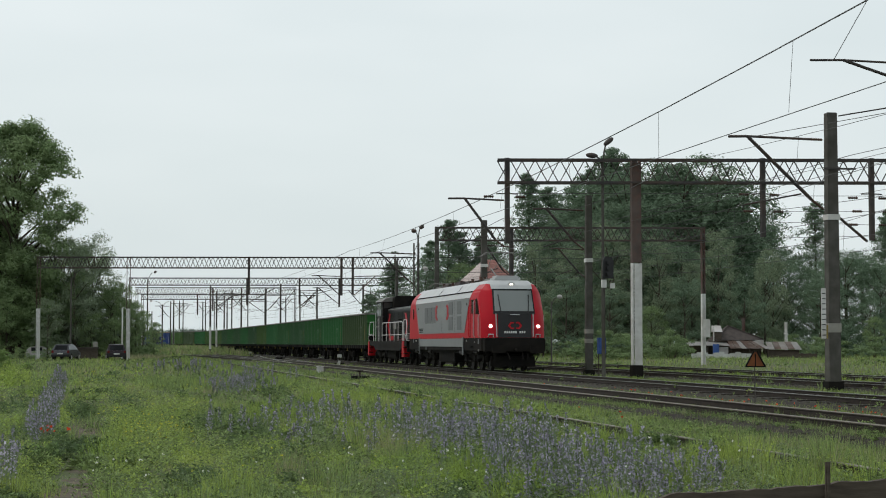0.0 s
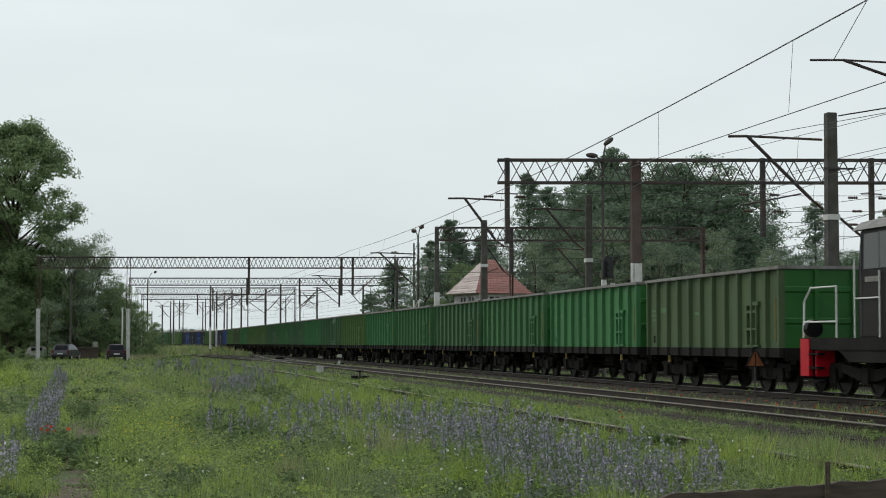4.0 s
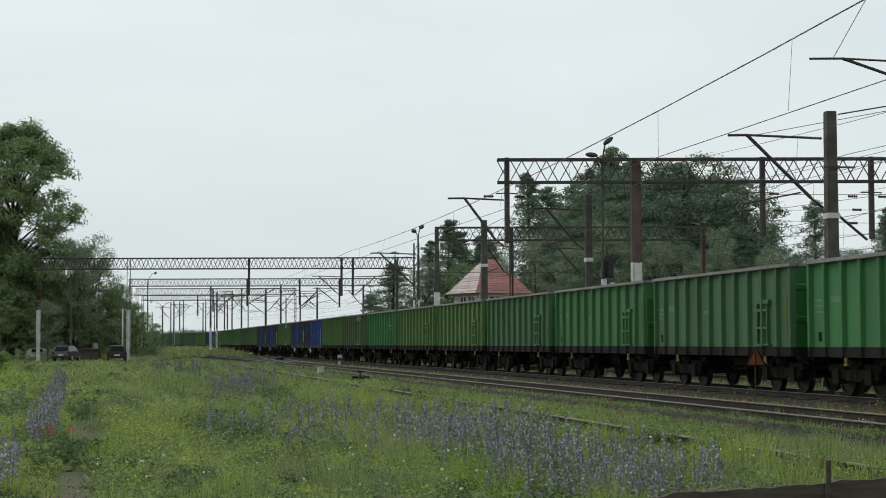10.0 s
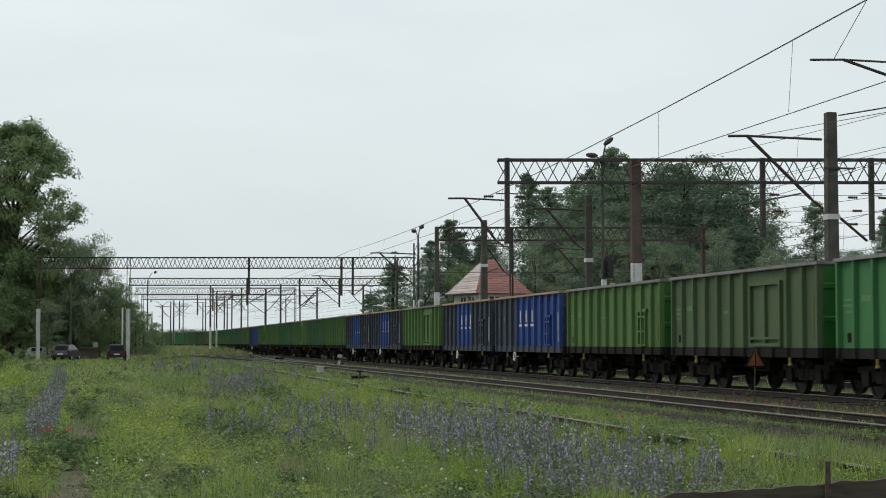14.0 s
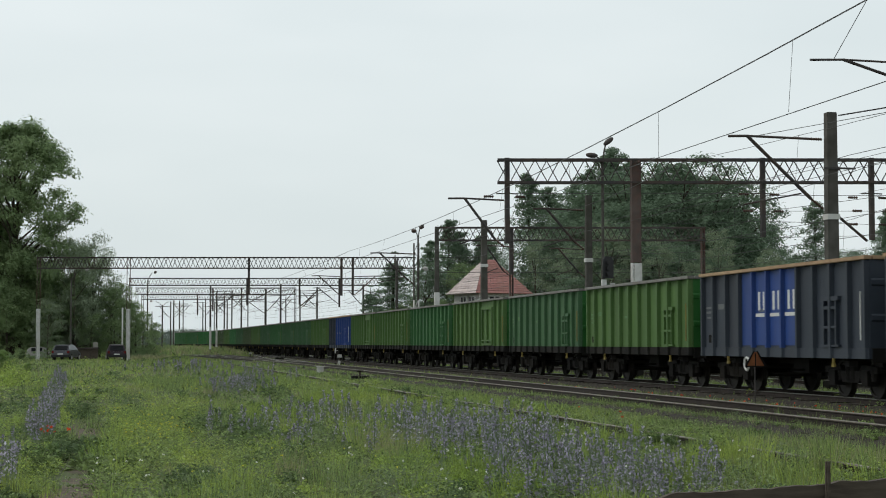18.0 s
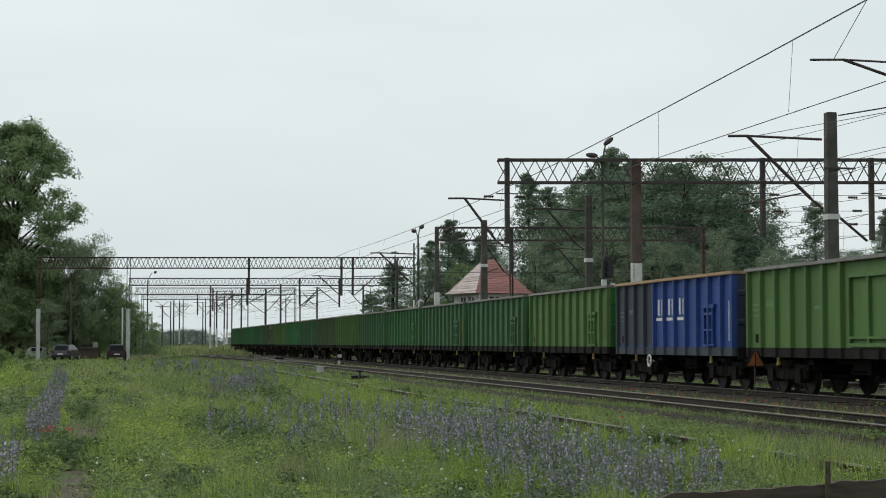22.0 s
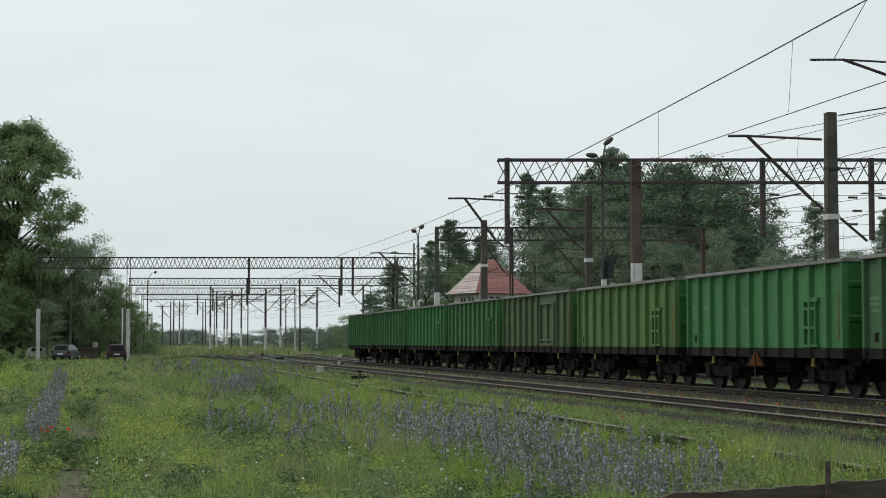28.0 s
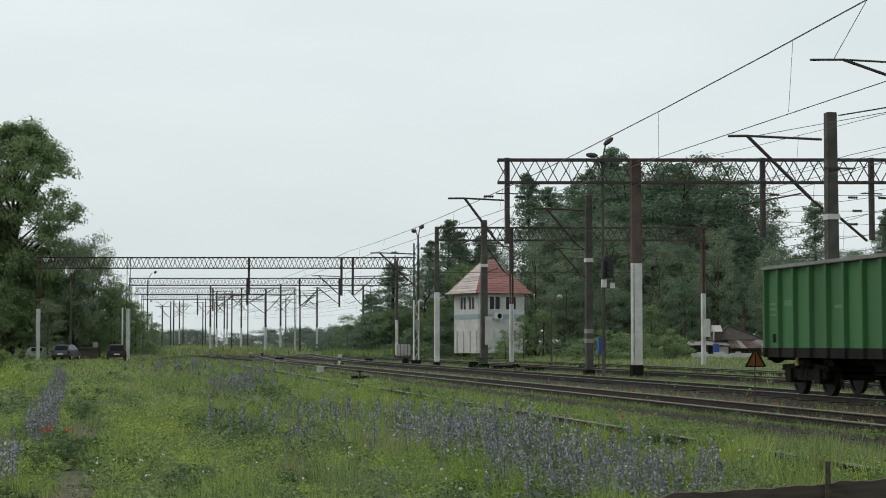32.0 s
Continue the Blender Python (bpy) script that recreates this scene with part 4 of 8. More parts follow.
def make_shunter():
    H0, H1 = -7.0, 7.5
    t = thing("diesel_shunter", "black diesel shunting locomotive with red stripes and white handrails", "locomotive")
    bm = BM()
    quad_box(bm, -1.45, 1.45, H0, H1, 1.12, 1.42)
    part("deck", bm, M["sill"], t, "dark deck frame", bevel=0.02)
    bm = BM()
    prism(bm, [(-5.2, 1.12), (5.4, 1.12), (4.8, 0.86), (-4.6, 0.86)], "x", -1.42, 1.42)
    part("frame_skirt", bm, M["sill"], t)
    bm = BM()
    prism(bm, [(-1.12, 1.42), (1.12, 1.42)] + [(1.12 - 0.32 * (1 - math.cos(i * math.pi / 12)), 3.13 + 0.32 * math.sin(i * math.pi / 12)) for i in range(7)] + [(-1.12 + 0.32 * (1 - math.cos(i * math.pi / 12)), 3.13 + 0.32 * math.sin(i * math.pi / 12)) for i in range(6, -1, -1)], "y", -6.6, 1.9)
    part("hood", bm, M["hoodblack"], t, "glossy black engine hood with rounded shoulders")
    for sx in (-1, 1):
        for y in (-6.0, -3.6, -2.2, -0.8, 0.6):
            bm = BM()
            quad_box(bm, sx * 1.123 - 0.004, sx * 1.123 + 0.006, y - 0.008, y + 0.008, 1.45, 3.1)
            part("door_joint", bm, M["gloss"], t)
    for sx in (-1, 1):
        bm = BM()
        path_tube(bm, [(sx * 1.06, -6.5, 3.32), (sx * 1.06, 1.8, 3.32)], 0.03, 6)
        part("hood_edge", bm, M["rim"], t, "grey hood edge rail")
    bm = BM()
    prism(bm, [(-0.85, 3.4), (0.85, 3.4), (0.85, 4.05), (0.75, 4.17), (-0.75, 4.17), (-0.85, 4.05)], "y", 0.9, 1.84)
    part("cooling_unit", bm, M["black"], t, "raised black roof unit", bevel=0.04)
    bm = BM()
    prism(bm, [(1.85, 1.42), (4.3, 1.42), (4.35, 2.6), (4.15, 3.84), (1.85, 3.84)], "x", -1.42, 1.42)
    cab_ = part("cab", bm, M["dullblack"], t, "black driver's cab", bevel=0.03)
    bm = BM()
    prism(bm, [(-1.5, 3.84), (1.5, 3.84), (1.25, 4.04), (0.8, 4.15), (0.3, 4.2), (-0.3, 4.2), (-0.8, 4.15), (-1.25, 4.04)], "y", 1.6, 4.45)
    part("cab_roof", bm, M["rim"], t, "weathered grey cab roof")
    for sx in (-1, 1):
        bm = BM()
        prism(bm, [(sx * 1.36, 3.42), (sx * 0.84, 3.5), (sx * 0.84, 3.79), (sx * 1.36, 3.79)], "y", 1.82, 1.848)
        part("front_window", bm, M["cabglass"], t, "pale cab front window")
        bm = BM()
        prism(bm, [(2.3, 2.95), (3.95, 2.95), (3.9, 3.74), (2.3, 3.76)], "x", sx * 1.424, sx * 1.44)
        part("door_window", bm, M["cabglass"], t, "pale cab side window")
        bm = BM()
        quad_box(bm, sx * 1.43 - 0.012, sx * 1.43 + 0.012, 3.1, 3.18, 2.95, 3.75)
        part("window_bar", bm, M["gloss"], t)
        for y in (2.15, 4.1):
            bm = BM()
            prism(bm, [(y, 1.45), (y + 0.03, 1.45), (y + 0.03, 3.78), (y, 3.78)], "x", sx * 1.42, sx * 1.43)
            part("door_seam", bm, M["gloss"], t)
        bm = BM()
        quad_box(bm, sx * 1.43 - 0.004, sx * 1.43 + 0.004, 3.1, 3.9, 2.66, 2.78)
        part("cab_lettering_bar", bm, M["rim"], t)
        for top, mid, foot in (((-4.4, -4.95), (-5.1, -5.6), (-4.4, -4.85)), ((1.05, 0.6), (1.75, 1.3), (1.0, 0.5))):
            bm = BM()
            for (a0, a1), (b0, b1), z0, z1 in ((top, mid, 3.05, 2.38), (mid, foot, 2.38, 1.47)):
                prism(bm, [(a0, z0), (a1, z0), (b1, z1), (b0, z1)], "x", sx * 1.124, sx * 1.135)
            bmesh.ops.remove_doubles(bm, verts=bm.verts, dist=0.0005)
            part("red_chevron", bm, M["red"], t, "red chevron stripe")
        for y0, y1 in ((-0.5, 0.98), (-4.38, -3.2)):
            bm = BM()
            quad_box(bm, sx * 1.13 - 0.006, sx * 1.13 + 0.008, y0, y1, 1.47, 1.72 if y0 > -1 else 1.6)
            part("red_band", bm, M["red"], t)
        bm = BM()
        for i in range(12):
            quad_box(bm, sx * 1.13 - 0.012, sx * 1.13 + 0.012, -3.4, -2.3, 1.55 + i * 0.1, 1.6 + i * 0.1)
        part("radiator_grille", bm, M["black"], t)
        bm = BM()
        quad_box(bm, sx * 1.46 - 0.006, sx * 1.46 + 0.006, -3.5, -2.5, 2.12, 2.5)
        part("name_plate", bm, M["rim"], t, "pale plate with unreadable lettering")
        bm = BM()
        x = sx * 1.42
        path_tube(bm, [(x, -5.45, 1.42), (x, -5.45, 2.44), (x, -5.25, 2.52), (x, 1.8, 2.52), (x, 2.0, 2.44), (x, 2.0, 1.42)], 0.025, 6)
        tube(bm, (x, -5.45, 1.78), (x, 2.0, 1.78), 0.022, 6)
        part("handrail", bm, M["white"], t, "white side handrail")
        for y in (-3.9, -2.5, -1.0, 0.42):
            bm = BM()
            tube(bm, (x, y, 1.42), (x, y, 2.52), 0.022, 6)
            part("stanchion", bm, M["white"], t)
        for y0, e in ((H0 + 0.1, 0.62), (H1 - 0.05, -1.15)):
            bm = BM()
            path_tube(bm, [(x, y0, 1.42), (x, y0 + e * 0.05, 2.3), (x, y0 + e * 0.4, 2.62), (x, y0 + e * 1.7, 2.62), (x, y0 + e * 1.7, 1.42)], 0.025, 6)
            part("end_handrail", bm, M["white"], t, "white end handrail")
            bm = BM()
            tube(bm, (x, y0, 1.8), (x, y0 + e * 1.7, 1.8), 0.022, 6)
            part("middle_rail", bm, M["white"], t)
        bm = BM()
        tube(bm, (sx * 1.46, 4.4, 1.42), (sx * 1.46, 4.4, 3.2), 0.02, 6)
        tube(bm, (sx * 1.46, 4.4, 2.3), (sx * 1.46, 3.1, 2.3), 0.02, 6)
        tube(bm, (sx * 1.46, 3.1, 1.42), (sx * 1.46, 3.1, 2.9), 0.02, 6)
        part("cab_handrail", bm, M["white"], t, "white cab handrail")
        for y in (-6.35, 6.75):
            for i in range(3):
                bm = BM()
                quad_box(bm, sx * 1.38 - 0.1, sx * 1.38 + 0.08, y - 0.3, y + 0.3, 0.35 + i * 0.33, 0.4 + i * 0.33)
                part("step", bm, M["black"], t)
        for y0, y1 in ((-6.15, -5.5), (H1 - 0.5, H1 + 0.02)):
            bm = BM()
            quad_box(bm, sx * 1.43 - 0.05, sx * 1.43 + 0.05, y0, y1, 0.5, 1.4)
            part("red_corner", bm, M["red"], t, "red corner step panel")
    bm = BM()
    for x in (-0.95, 0.1):
        prism(bm, [(x, 2.75), (x + 0.85, 2.75), (x + 0.85, 3.5), (x, 3.5)], "y", 4.3, 4.36)
    part("rear_window", bm, M["cabglass"], t)
    for y0, e in ((H0, -1), (H1, 1)):
        bm = BM()
        quad_box(bm, -1.42, 1.42, min(y0, y0 - e * 0.1), max(y0, y0 - e * 0.1), 0.8, 1.42)
        part("buffer_beam", bm, M["black"], t)
        for x in (-1.2, 1.2):
            bm = BM()
            prism(bm, [(x - 0.24, 0.5), (x + 0.24, 0.5), (x + 0.24, 1.11), (x - 0.24, 1.11)], "y", y0 - e * 0.84, y0 - e * 0.8)
            part("step_plate", bm, M["red"], t, "red step back plate")
        y0 -= e * 0.22
        for x in (-1.3, 1.3):
            bm = BM()
            tube(bm, (x, y0 - e * 0.25, 1.64), (x, y0 - e * 0.02, 1.64), 0.21, 16)
            lamp = part("lamp", bm, M["hoodblack"], t, "round end lamp")
            bm = BM()
            for k in range(16):
                a, b = k * math.pi / 8, (k + 1) * math.pi / 8
                tube(bm, (x + 0.2 * math.cos(a), y0, 1.64 + 0.2 * math.sin(a)), (x + 0.2 * math.cos(b), y0, 1.64 + 0.2 * math.sin(b)), 0.02, 5)
            part("lamp_ring", bm, M["white"], lamp, "pale lamp ring")
            bm = BM()
            tube(bm, (x, y0 - e * 0.01, 1.64), (x, y0 + e * 0.015, 1.64), 0.15, 14)
            part("lamp_glass", bm, M["screen"], lamp)
    bm = BM()
    quad_box(bm, -1.15, 1.15, -1.7, 1.7, 0.35, 1.0)
    part("fuel_tank", bm, M["black"], t, bevel=0.08)
    for y in (-4.6, 4.6):
        bogie(t, y, 3.7, (-1.8, 0, 1.8), 0.52, WHEEL, 0.68)
    buffers(t, H0, H1, 1.03)
    return t


locomotive = make_locomotive()
shunter = make_shunter()
proto = {}
for kind in ("plain", "door"):
    proto[kind] = make_wagon(kind == "door", M["green_a"], "green open freight wagon with ribbed sides")
RUN = "e d a c a d b cB d c a c b b d eB b N1 N2 bB N2 N2 b c bB a b bB N1 b c c a c b e c d b eB a f a a".split()
GREEN_LABEL = {"a": "green open freight wagon with ribbed sides", "b": "yellowish green open freight wagon with ribbed sides", "c": "dull green open freight wagon with ribbed sides",
               "d": "bright green open freight wagon with ribbed sides", "e": "faded olive green open freight wagon with ribbed sides", "f": "fresh green open freight wagon with ribbed sides"}
wagons = []
used = set()


def paint(w, look_for):
    for o in w.children:
        key = o.name.split(".")[0]
        m = look_for(key, o)
        if m:
            o.material_slots[0].link = "OBJECT"
            o.material_slots[0].material = m


for k, code in enumerate(RUN):
    kind = "door" if code.endswith("B") else "plain"
    w = proto[kind] if kind not in used else copy_thing(proto[kind], pose(0, 0, 0))
    used.add(kind)
    wagons.append(w)
for k, (w, code) in enumerate(zip(wagons, RUN)):
    if code[0] == "N":
        main = M["blue"] if code == "N1" else M["navy"]
        paint(w, lambda key, o: {"side_wall": main, "rib": main, "end_wall": M["navy"], "side_hatch": main, "top_rim": M["rim_tan"], "panel_marking": M["louvre"], "side_sill": M["navy"], "grab_rail": M["white"]}.get(key) if not (key == "rib" and (abs(o.matrix_basis.translation.y - 0.5) < 1.2 if code == "N2" else o.matrix_basis.translation.y > 2.0)) else M["blue" if code == "N2" else "navy"])
        tagged(w, "blue open freight wagon with white lettering and tan rim" if code == "N1" else "dark grey and blue open freight wagon with white lettering")
        # large panels in the second colour and the lettering as plain bars
        for sx in (-1, 1):
            bm = BM()
            for i in range(4):
                y = (1.5 if code == "N1" else -1.5) + i
                quad_box(bm, sx * 1.384 - 0.004, sx * 1.384 + 0.004, y + 0.076, y + 0.924, 1.23, 3.14)
            part("colour_panel", bm, M["navy"] if code == "N1" else M["blue"], w, "contrasting painted panels")
            bm = BM()
            x0, x1 = sorted((sx * 1.388, sx * 1.396))
            for y in (1.0, 0.0, -1.0):
                quad_box(bm, x0, x1, y + 0.1, y + 0.24, 2.14, 2.62)
                quad_box(bm, x0, x1, y - 0.24, y - 0.1, 2.14, 2.62)
                quad_box(bm, x0, x1, y - 0.42, y + 0.42, 1.97, 2.06)
            part("lettering_bar", bm, M["white"], w)
            bm = BM()
            ring = [(sx * 1.47, 1.9 + 0.17 * math.cos(a), 0.74 + 0.17 * math.sin(a)) for a in [i * math.pi / 8 for i in range(17)]]
            path_tube(bm, ring, 0.03, 6)
            tube(bm, (sx * 1.3, 1.9, 0.74), (sx * 1.47, 1.9, 0.74), 0.025, 6)
            part("brake_wheel", bm, M["white"], w, "white brake hand-wheel")
    else:
        main = M["green_" + code[0]]
        paint(w, lambda key, o: main if key in ("side_wall", "rib", "side_hatch", "double_door") else None)
        tagged(w, GREEN_LABEL[code[0]])


def gone(t):
    """How far the train has come since the start, metres."""
    return 12.0 * (1.475 * t + 0.0025 * t * t)


def motions():
    for ob, s0 in [(locomotive, 86.0), (shunter, 103.85)] + [(w, 118.17 + 12 * k) for k, w in enumerate(wagons)]:
        rows = []
        for i in range(33):
            x, y, a = on_track(s0 - gone(i))
            rows.append((i, pose(x, y, 0, 0, 0, math.degrees(a))))
        walk(ob, rows)


# ---- overhead line: masts, gantries, wires ----
def pole_box(bm, x, y, z0, z1, w, taper=1.0):
    h, k = w / 2, w / 2 * taper
    a = [bm.verts.new((x + sx * h, y + sy * h, z0)) for sx, sy in ((-1, -1), (1, -1), (1, 1), (-1, 1))]
    b = [bm.verts.new((x + sx * k, y + sy * k, z1)) for sx, sy in ((-1, -1), (1, -1), (1, 1), (-1, 1))]
    for i in range(4):
        bm.faces.new((a[i], a[(i + 1) % 4], b[(i + 1) % 4], b[i]))
    bm.faces.new(a[::-1]), bm.faces.new(b)


def insulator(parent, p, q, r=0.055):
    bm = BM()
    p, q = Vector(p), Vector(q)
    for i in range(5):
        a, b = p.lerp(q, i / 5), p.lerp(q, (i + 0.5) / 5)
        tube(bm, a, b, r * 0.5, 8, r, caps=i == 0)
        tube(bm, b, p.lerp(q, (i + 1) / 5), r, 8, r * 0.5, caps=i == 4)
    bmesh.ops.remove_doubles(bm, verts=bm.verts, dist=0.0005)
    return part("insulator", bm, M["insul"], parent, "brown ribbed insulator")


def cantilever(parent, px, py, side, z_top, z_low, reach, kink=0.65, r=0.045):
    """A bracket that carries the wires: top tube, slanted strut, registration arm. side -1: towards smaller x."""
    tip = px + side * reach
    kx = px + side * (reach - kink)
    bm = BM()
    tube(bm, (px + side * 0.55, py, z_top - 0.05), (kx, py, z_top), r * 0.9)
    tube(bm, (kx, py, z_top), (tip, py, z_top - 0.02), r)
    tube(bm, (kx, py, z_top), (px + side * 0.55, py, z_low + 0.42), r * 1.3)
    part("bracket_tube", bm, M["steel"], parent, "dark steel bracket tubes")
    insulator(parent, (px + side * 0.15, py, z_top - 0.06), (px + side * 0.55, py, z_top - 0.05))
    insulator(parent, (px + side * 0.12, py, z_low + 0.1), (px + side * 0.55, py, z_low + 0.42))
    bm = BM()
    tube(bm, (px + side * 0.9, py, z_low + 0.6), (tip - side * 0.5, py, z_low + 0.2), r * 0.6)
    part("registration_arm", bm, M["steel"], parent)


def pole_mast(x, y, z0, z1, w, label, material="mast", white=None, band=None, base=True):
    t = thing("catenary_mast", label, "catenary mast", group="masts of the overhead line")
    bm = BM()
    pole_box(bm, x, y, z0 - 0.3, z1, w, 0.8)
    part("pole", bm, M[material], t, bevel=0.02)
    if white:
        bm = BM()
        pole_box(bm, x, y, white[0], white[1], w + 0.02, 0.97)
        part("white_sleeve", bm, M["whitepost"], t, "whitewashed lower section")
    if band:
        bm = BM()
        pole_box(bm, x, y, band, band + 0.18, w + 0.012)
        part("white_band", bm, M["whitepost"], t, "white painted band")
    if base:
        bm = BM()
        pole_box(bm, x, y, z0 - 0.3, z0 + 0.3, w + 0.12)
        part("foundation", bm, M["black"], t, "dark foundation block", bevel=0.02)
    return t


def lattice_column(t, x, y, z0, z1, w, m_low, m_high, split, d=0.3):
    """A column of two channels with zigzag lacing."""
    for name, a, b, m, lab in (("lower_column", z0, split, m_low, "whitewashed lower column"), ("upper_column", split, z1, m_high, "rusty upper column")):
        for sx in (-1, 1):
            bm = BM()
            prism(bm, [(x + sx * w / 2, y - d / 2), (x + sx * w / 2, y + d / 2), (x + sx * (w / 2 - 0.06), y + d / 2), (x + sx * (w / 2 - 0.06), y - d / 2)], "z", a, b)
            part(name, bm, M[m], t, lab)
        n = max(2, int((b - a) / 0.55))
        for yy in (-d / 2, d / 2):
            bm = BM()
            zigzag(bm, [(x + (w / 2 - 0.03) * (1 if i % 2 else -1), y + yy, a + (b - a) * i / n) for i in range(n + 1)], 0.04, (0, 1, 0))
            part("lacing", bm, M[m], t)


def truss(t, p, q, drop, n, size=0.07, depth=0.5):
    """A gantry beam: four chords and zigzag webs."""
    p, q = Vector(p), Vector(q)
    side = Vector((-(q - p).y, (q - p).x, 0)).normalized() * (depth / 2)
    for s in (-1, 1):
        for z in (0, -drop):
            bm = BM()
            bar(bm, p + side * s + Vector((0, 0, z)), q + side * s + Vector((0, 0, z)), size)
            part("chord", bm, M["steel"], t)
        bm = BM()
        zigzag(bm, [p.lerp(q, i / (2 * n)) + side * s + Vector((0, 0, -drop if (i % 2) == (s > 0) else 0)) for i in range(2 * n + 1)], size * 0.52, side)
        part("lattice_web", bm, M["steel"], t)


def hang_post(t, x, y, z0, z1, w=0.16):
    bm = BM()
    pole_box(bm, x, y, z0, z1, w)
    part("hanging_post", bm, M["steel"], t, "hanging post of dark steel")


# near masts
m = pole_mast(23.45, 53.7, -0.25, 8.9, 0.42, "dark concrete catenary mast with bracket arm and notice board", band=5.35)
cantilever(m, 23.3, 53.7, -1, 8.06, 5.6, 3.4, r=0.045)
bm = BM()
tube(bm, (23.62, 53.7, 5.52), (24.7, 53.7, 4.66), 0.045)
part("bracket_tube", bm, M["steel"], m, "dark slanting bracket tube")
insulator(m, (24.3, 53.7, 4.98), (24.65, 53.7, 4.7))
bm = BM()
quad_box(bm, 22.98, 23.14, 53.5, 53.53, 1.45, 3.1)
board = part("notice_board", bm, M["whitepost"], m, "narrow white notice board with yellow edge")
for i in range(9):
    bm = BM()
    quad_box(bm, 23.0, 23.12, 53.494, 53.499, 1.55 + i * 0.17, 1.58 + i * 0.17)
    part("mark_bar", bm, M["gloss"], board)
bm = BM()
quad_box(bm, 23.142, 23.2, 53.5, 53.53, 1.45, 1.9)
part("yellow_edge", bm, M["yellow"], board, "yellow edge strip")
bm = BM()
pole_box(bm, 23.45, 53.7, 1.65, 1.95, 0.434)
part("pale_band", bm, M["concrete"], m, "worn pale band")
bm = BM()
for z in (7.0, 6.8):
    quad_box(bm, 23.1, 24.2, 53.42, 53.48, z, z + 0.06)
    break
part("cross_arm", bm, M["steel"], m)
m = pole_mast(22.3, 79.0, -0.25, 8.25, 0.34, "dark concrete catenary mast with white band", band=5.1)
cantilever(m, 22.2, 79.0, -1, 7.6, 5.6, 2.6)
for z in (1.3, 1.75):
    bm = BM()
    pole_box(bm, 22.3, 79.0, z, z + 0.2, 0.352)
    part("pale_band", bm, M["concrete"], m)
m = pole_mast(22.5, 103.0, -0.25, 8.75, 0.42, "dark catenary mast with white notice plates", band=5.9)
bm = BM()
quad_box(bm, 22.5, 22.95, 102.72, 102.77, 1.2, 2.9)
part("notice_board", bm, M["whitepost"], m, "white notice plates")
bm = BM()
for z in (0.35,):
    quad_box(bm, 22.0, 23.0, 102.7, 103.3, z, z + 0.1)
part("collar", bm, M["steel"], m)
m = thing("catenary_mast", "dark lattice catenary mast with whitewashed lower half", "catenary mast", group="masts of the overhead line")
lattice_column(m, 21.35, 120.0, 0.1, 8.3, 0.4, "whitepost", "mast", 4.3)
bm = BM()
pole_box(bm, 21.35, 120.0, -0.6, 0.12, 0.62)
part("foundation", bm, M["black"], m, "dark foundation block", bevel=0.03)
bm = BM()
quad_box(bm, 21.2, 21.5, 119.8, 119.83, 2.2, 2.9)
part("mast_plate", bm, M["concrete"], m)
cantilever(m, 21.3, 120.0, -1, 7.6, 5.3, 3.2)
m = pole_mast(21.2, 111.5, -0.25, 8.9, 0.3, "tall concrete catenary mast with white lower half", white=(0.1, 4.6))
m = pole_mast(24.6, 148.0, 0.3, 8.4, 0.17, "slim catenary mast with white lower part", white=(0.6, 3.3))

# big gantry over the tracks
g = thing("signal_gantry", "dark steel lattice gantry on a rusty white-based column", "gantry")
truss(g, (17.2, 75.9, 9.5), (50.0, 69.5, 9.5), 1.02, 30, 0.09, 0.6)
lattice_column(g, 23.29, 74.73, 0.3, 9.5, 0.42, "whitepost", "rustmast", 4.87)
bm = BM()
pole_box(bm, 23.29, 74.73, -0.6, 0.32, 0.5)
part("foundation", bm, M["black"], g, "black foundation", bevel=0.03)
bm = BM()
quad_box(bm, 23.16, 23.5, 74.5, 74.57, 0.32, 4.85)
part("column_plate", bm, M["whitepost"], g, "whitewashed column plate")
bm = BM()
quad_box(bm, 23.1, 23.48, 74.565, 74.578, 4.9, 9.4)
part("column_web", bm, M["rustmast"], g, "flaking rusty column web")
for x, y, z0 in ((17.63, 75.83, 5.75), (28.89, 73.65, 6.05), (33.68, 72.72, 5.9)):
    hang_post(g, x, y, z0, 9.6, 0.2)
    if x < 20:
        cantilever(g, x, y, -1, 7.75, 5.5, 2.7, kink=0.75, r=0.045)
    for s in (-1, 1):
        bm = BM()
        bar(bm, (x, y, 8.0), (x + s * 0.5, y, 7.98), 0.05)
        part("side_arm", bm, M["steel"], g)
for x, y, z in ((17.5, 75.8, 7.85), (28.7, 73.6, 7.95), (33.5, 72.7, 7.8), (28.9, 73.6, 7.2), (33.7, 72.7, 7.2), (33.5, 72.7, 6.6)):
    for s in (-1, 1):
        insulator(g, (x + s * 0.5, y, z), (x + s * 0.95, y, z), 0.07)
lattice_column(g, 46.0, 70.3, 0.0, 9.5, 0.5, "whitepost", "rustmast", 4.87)


def far_gantry(p, q, n, drop, posts, columns, label):
    t = thing("line_gantry", label, "gantry", group="lattice gantries over the station tracks")
    truss(t, p, q, drop, n, 0.1, 0.5)
    for x, y, z0 in posts:
        hang_post(t, x, y, z0, p[2], 0.2)
    for x, y, z0, split in columns:
        lattice_column(t, x, y, z0 - 0.5, p[2], 0.36 if x < 20 else 0.24, "whitepost", "rustmast" if x < 20 or y < 150 else "mast", split)
        bm = BM()
        quad_box(bm, x - 0.09, x + 0.09, y - 0.1, y + 0.1, z0 - 0.5, split)
        part("column_core", bm, M["whitepost"], t, "whitewashed column core")
    return t


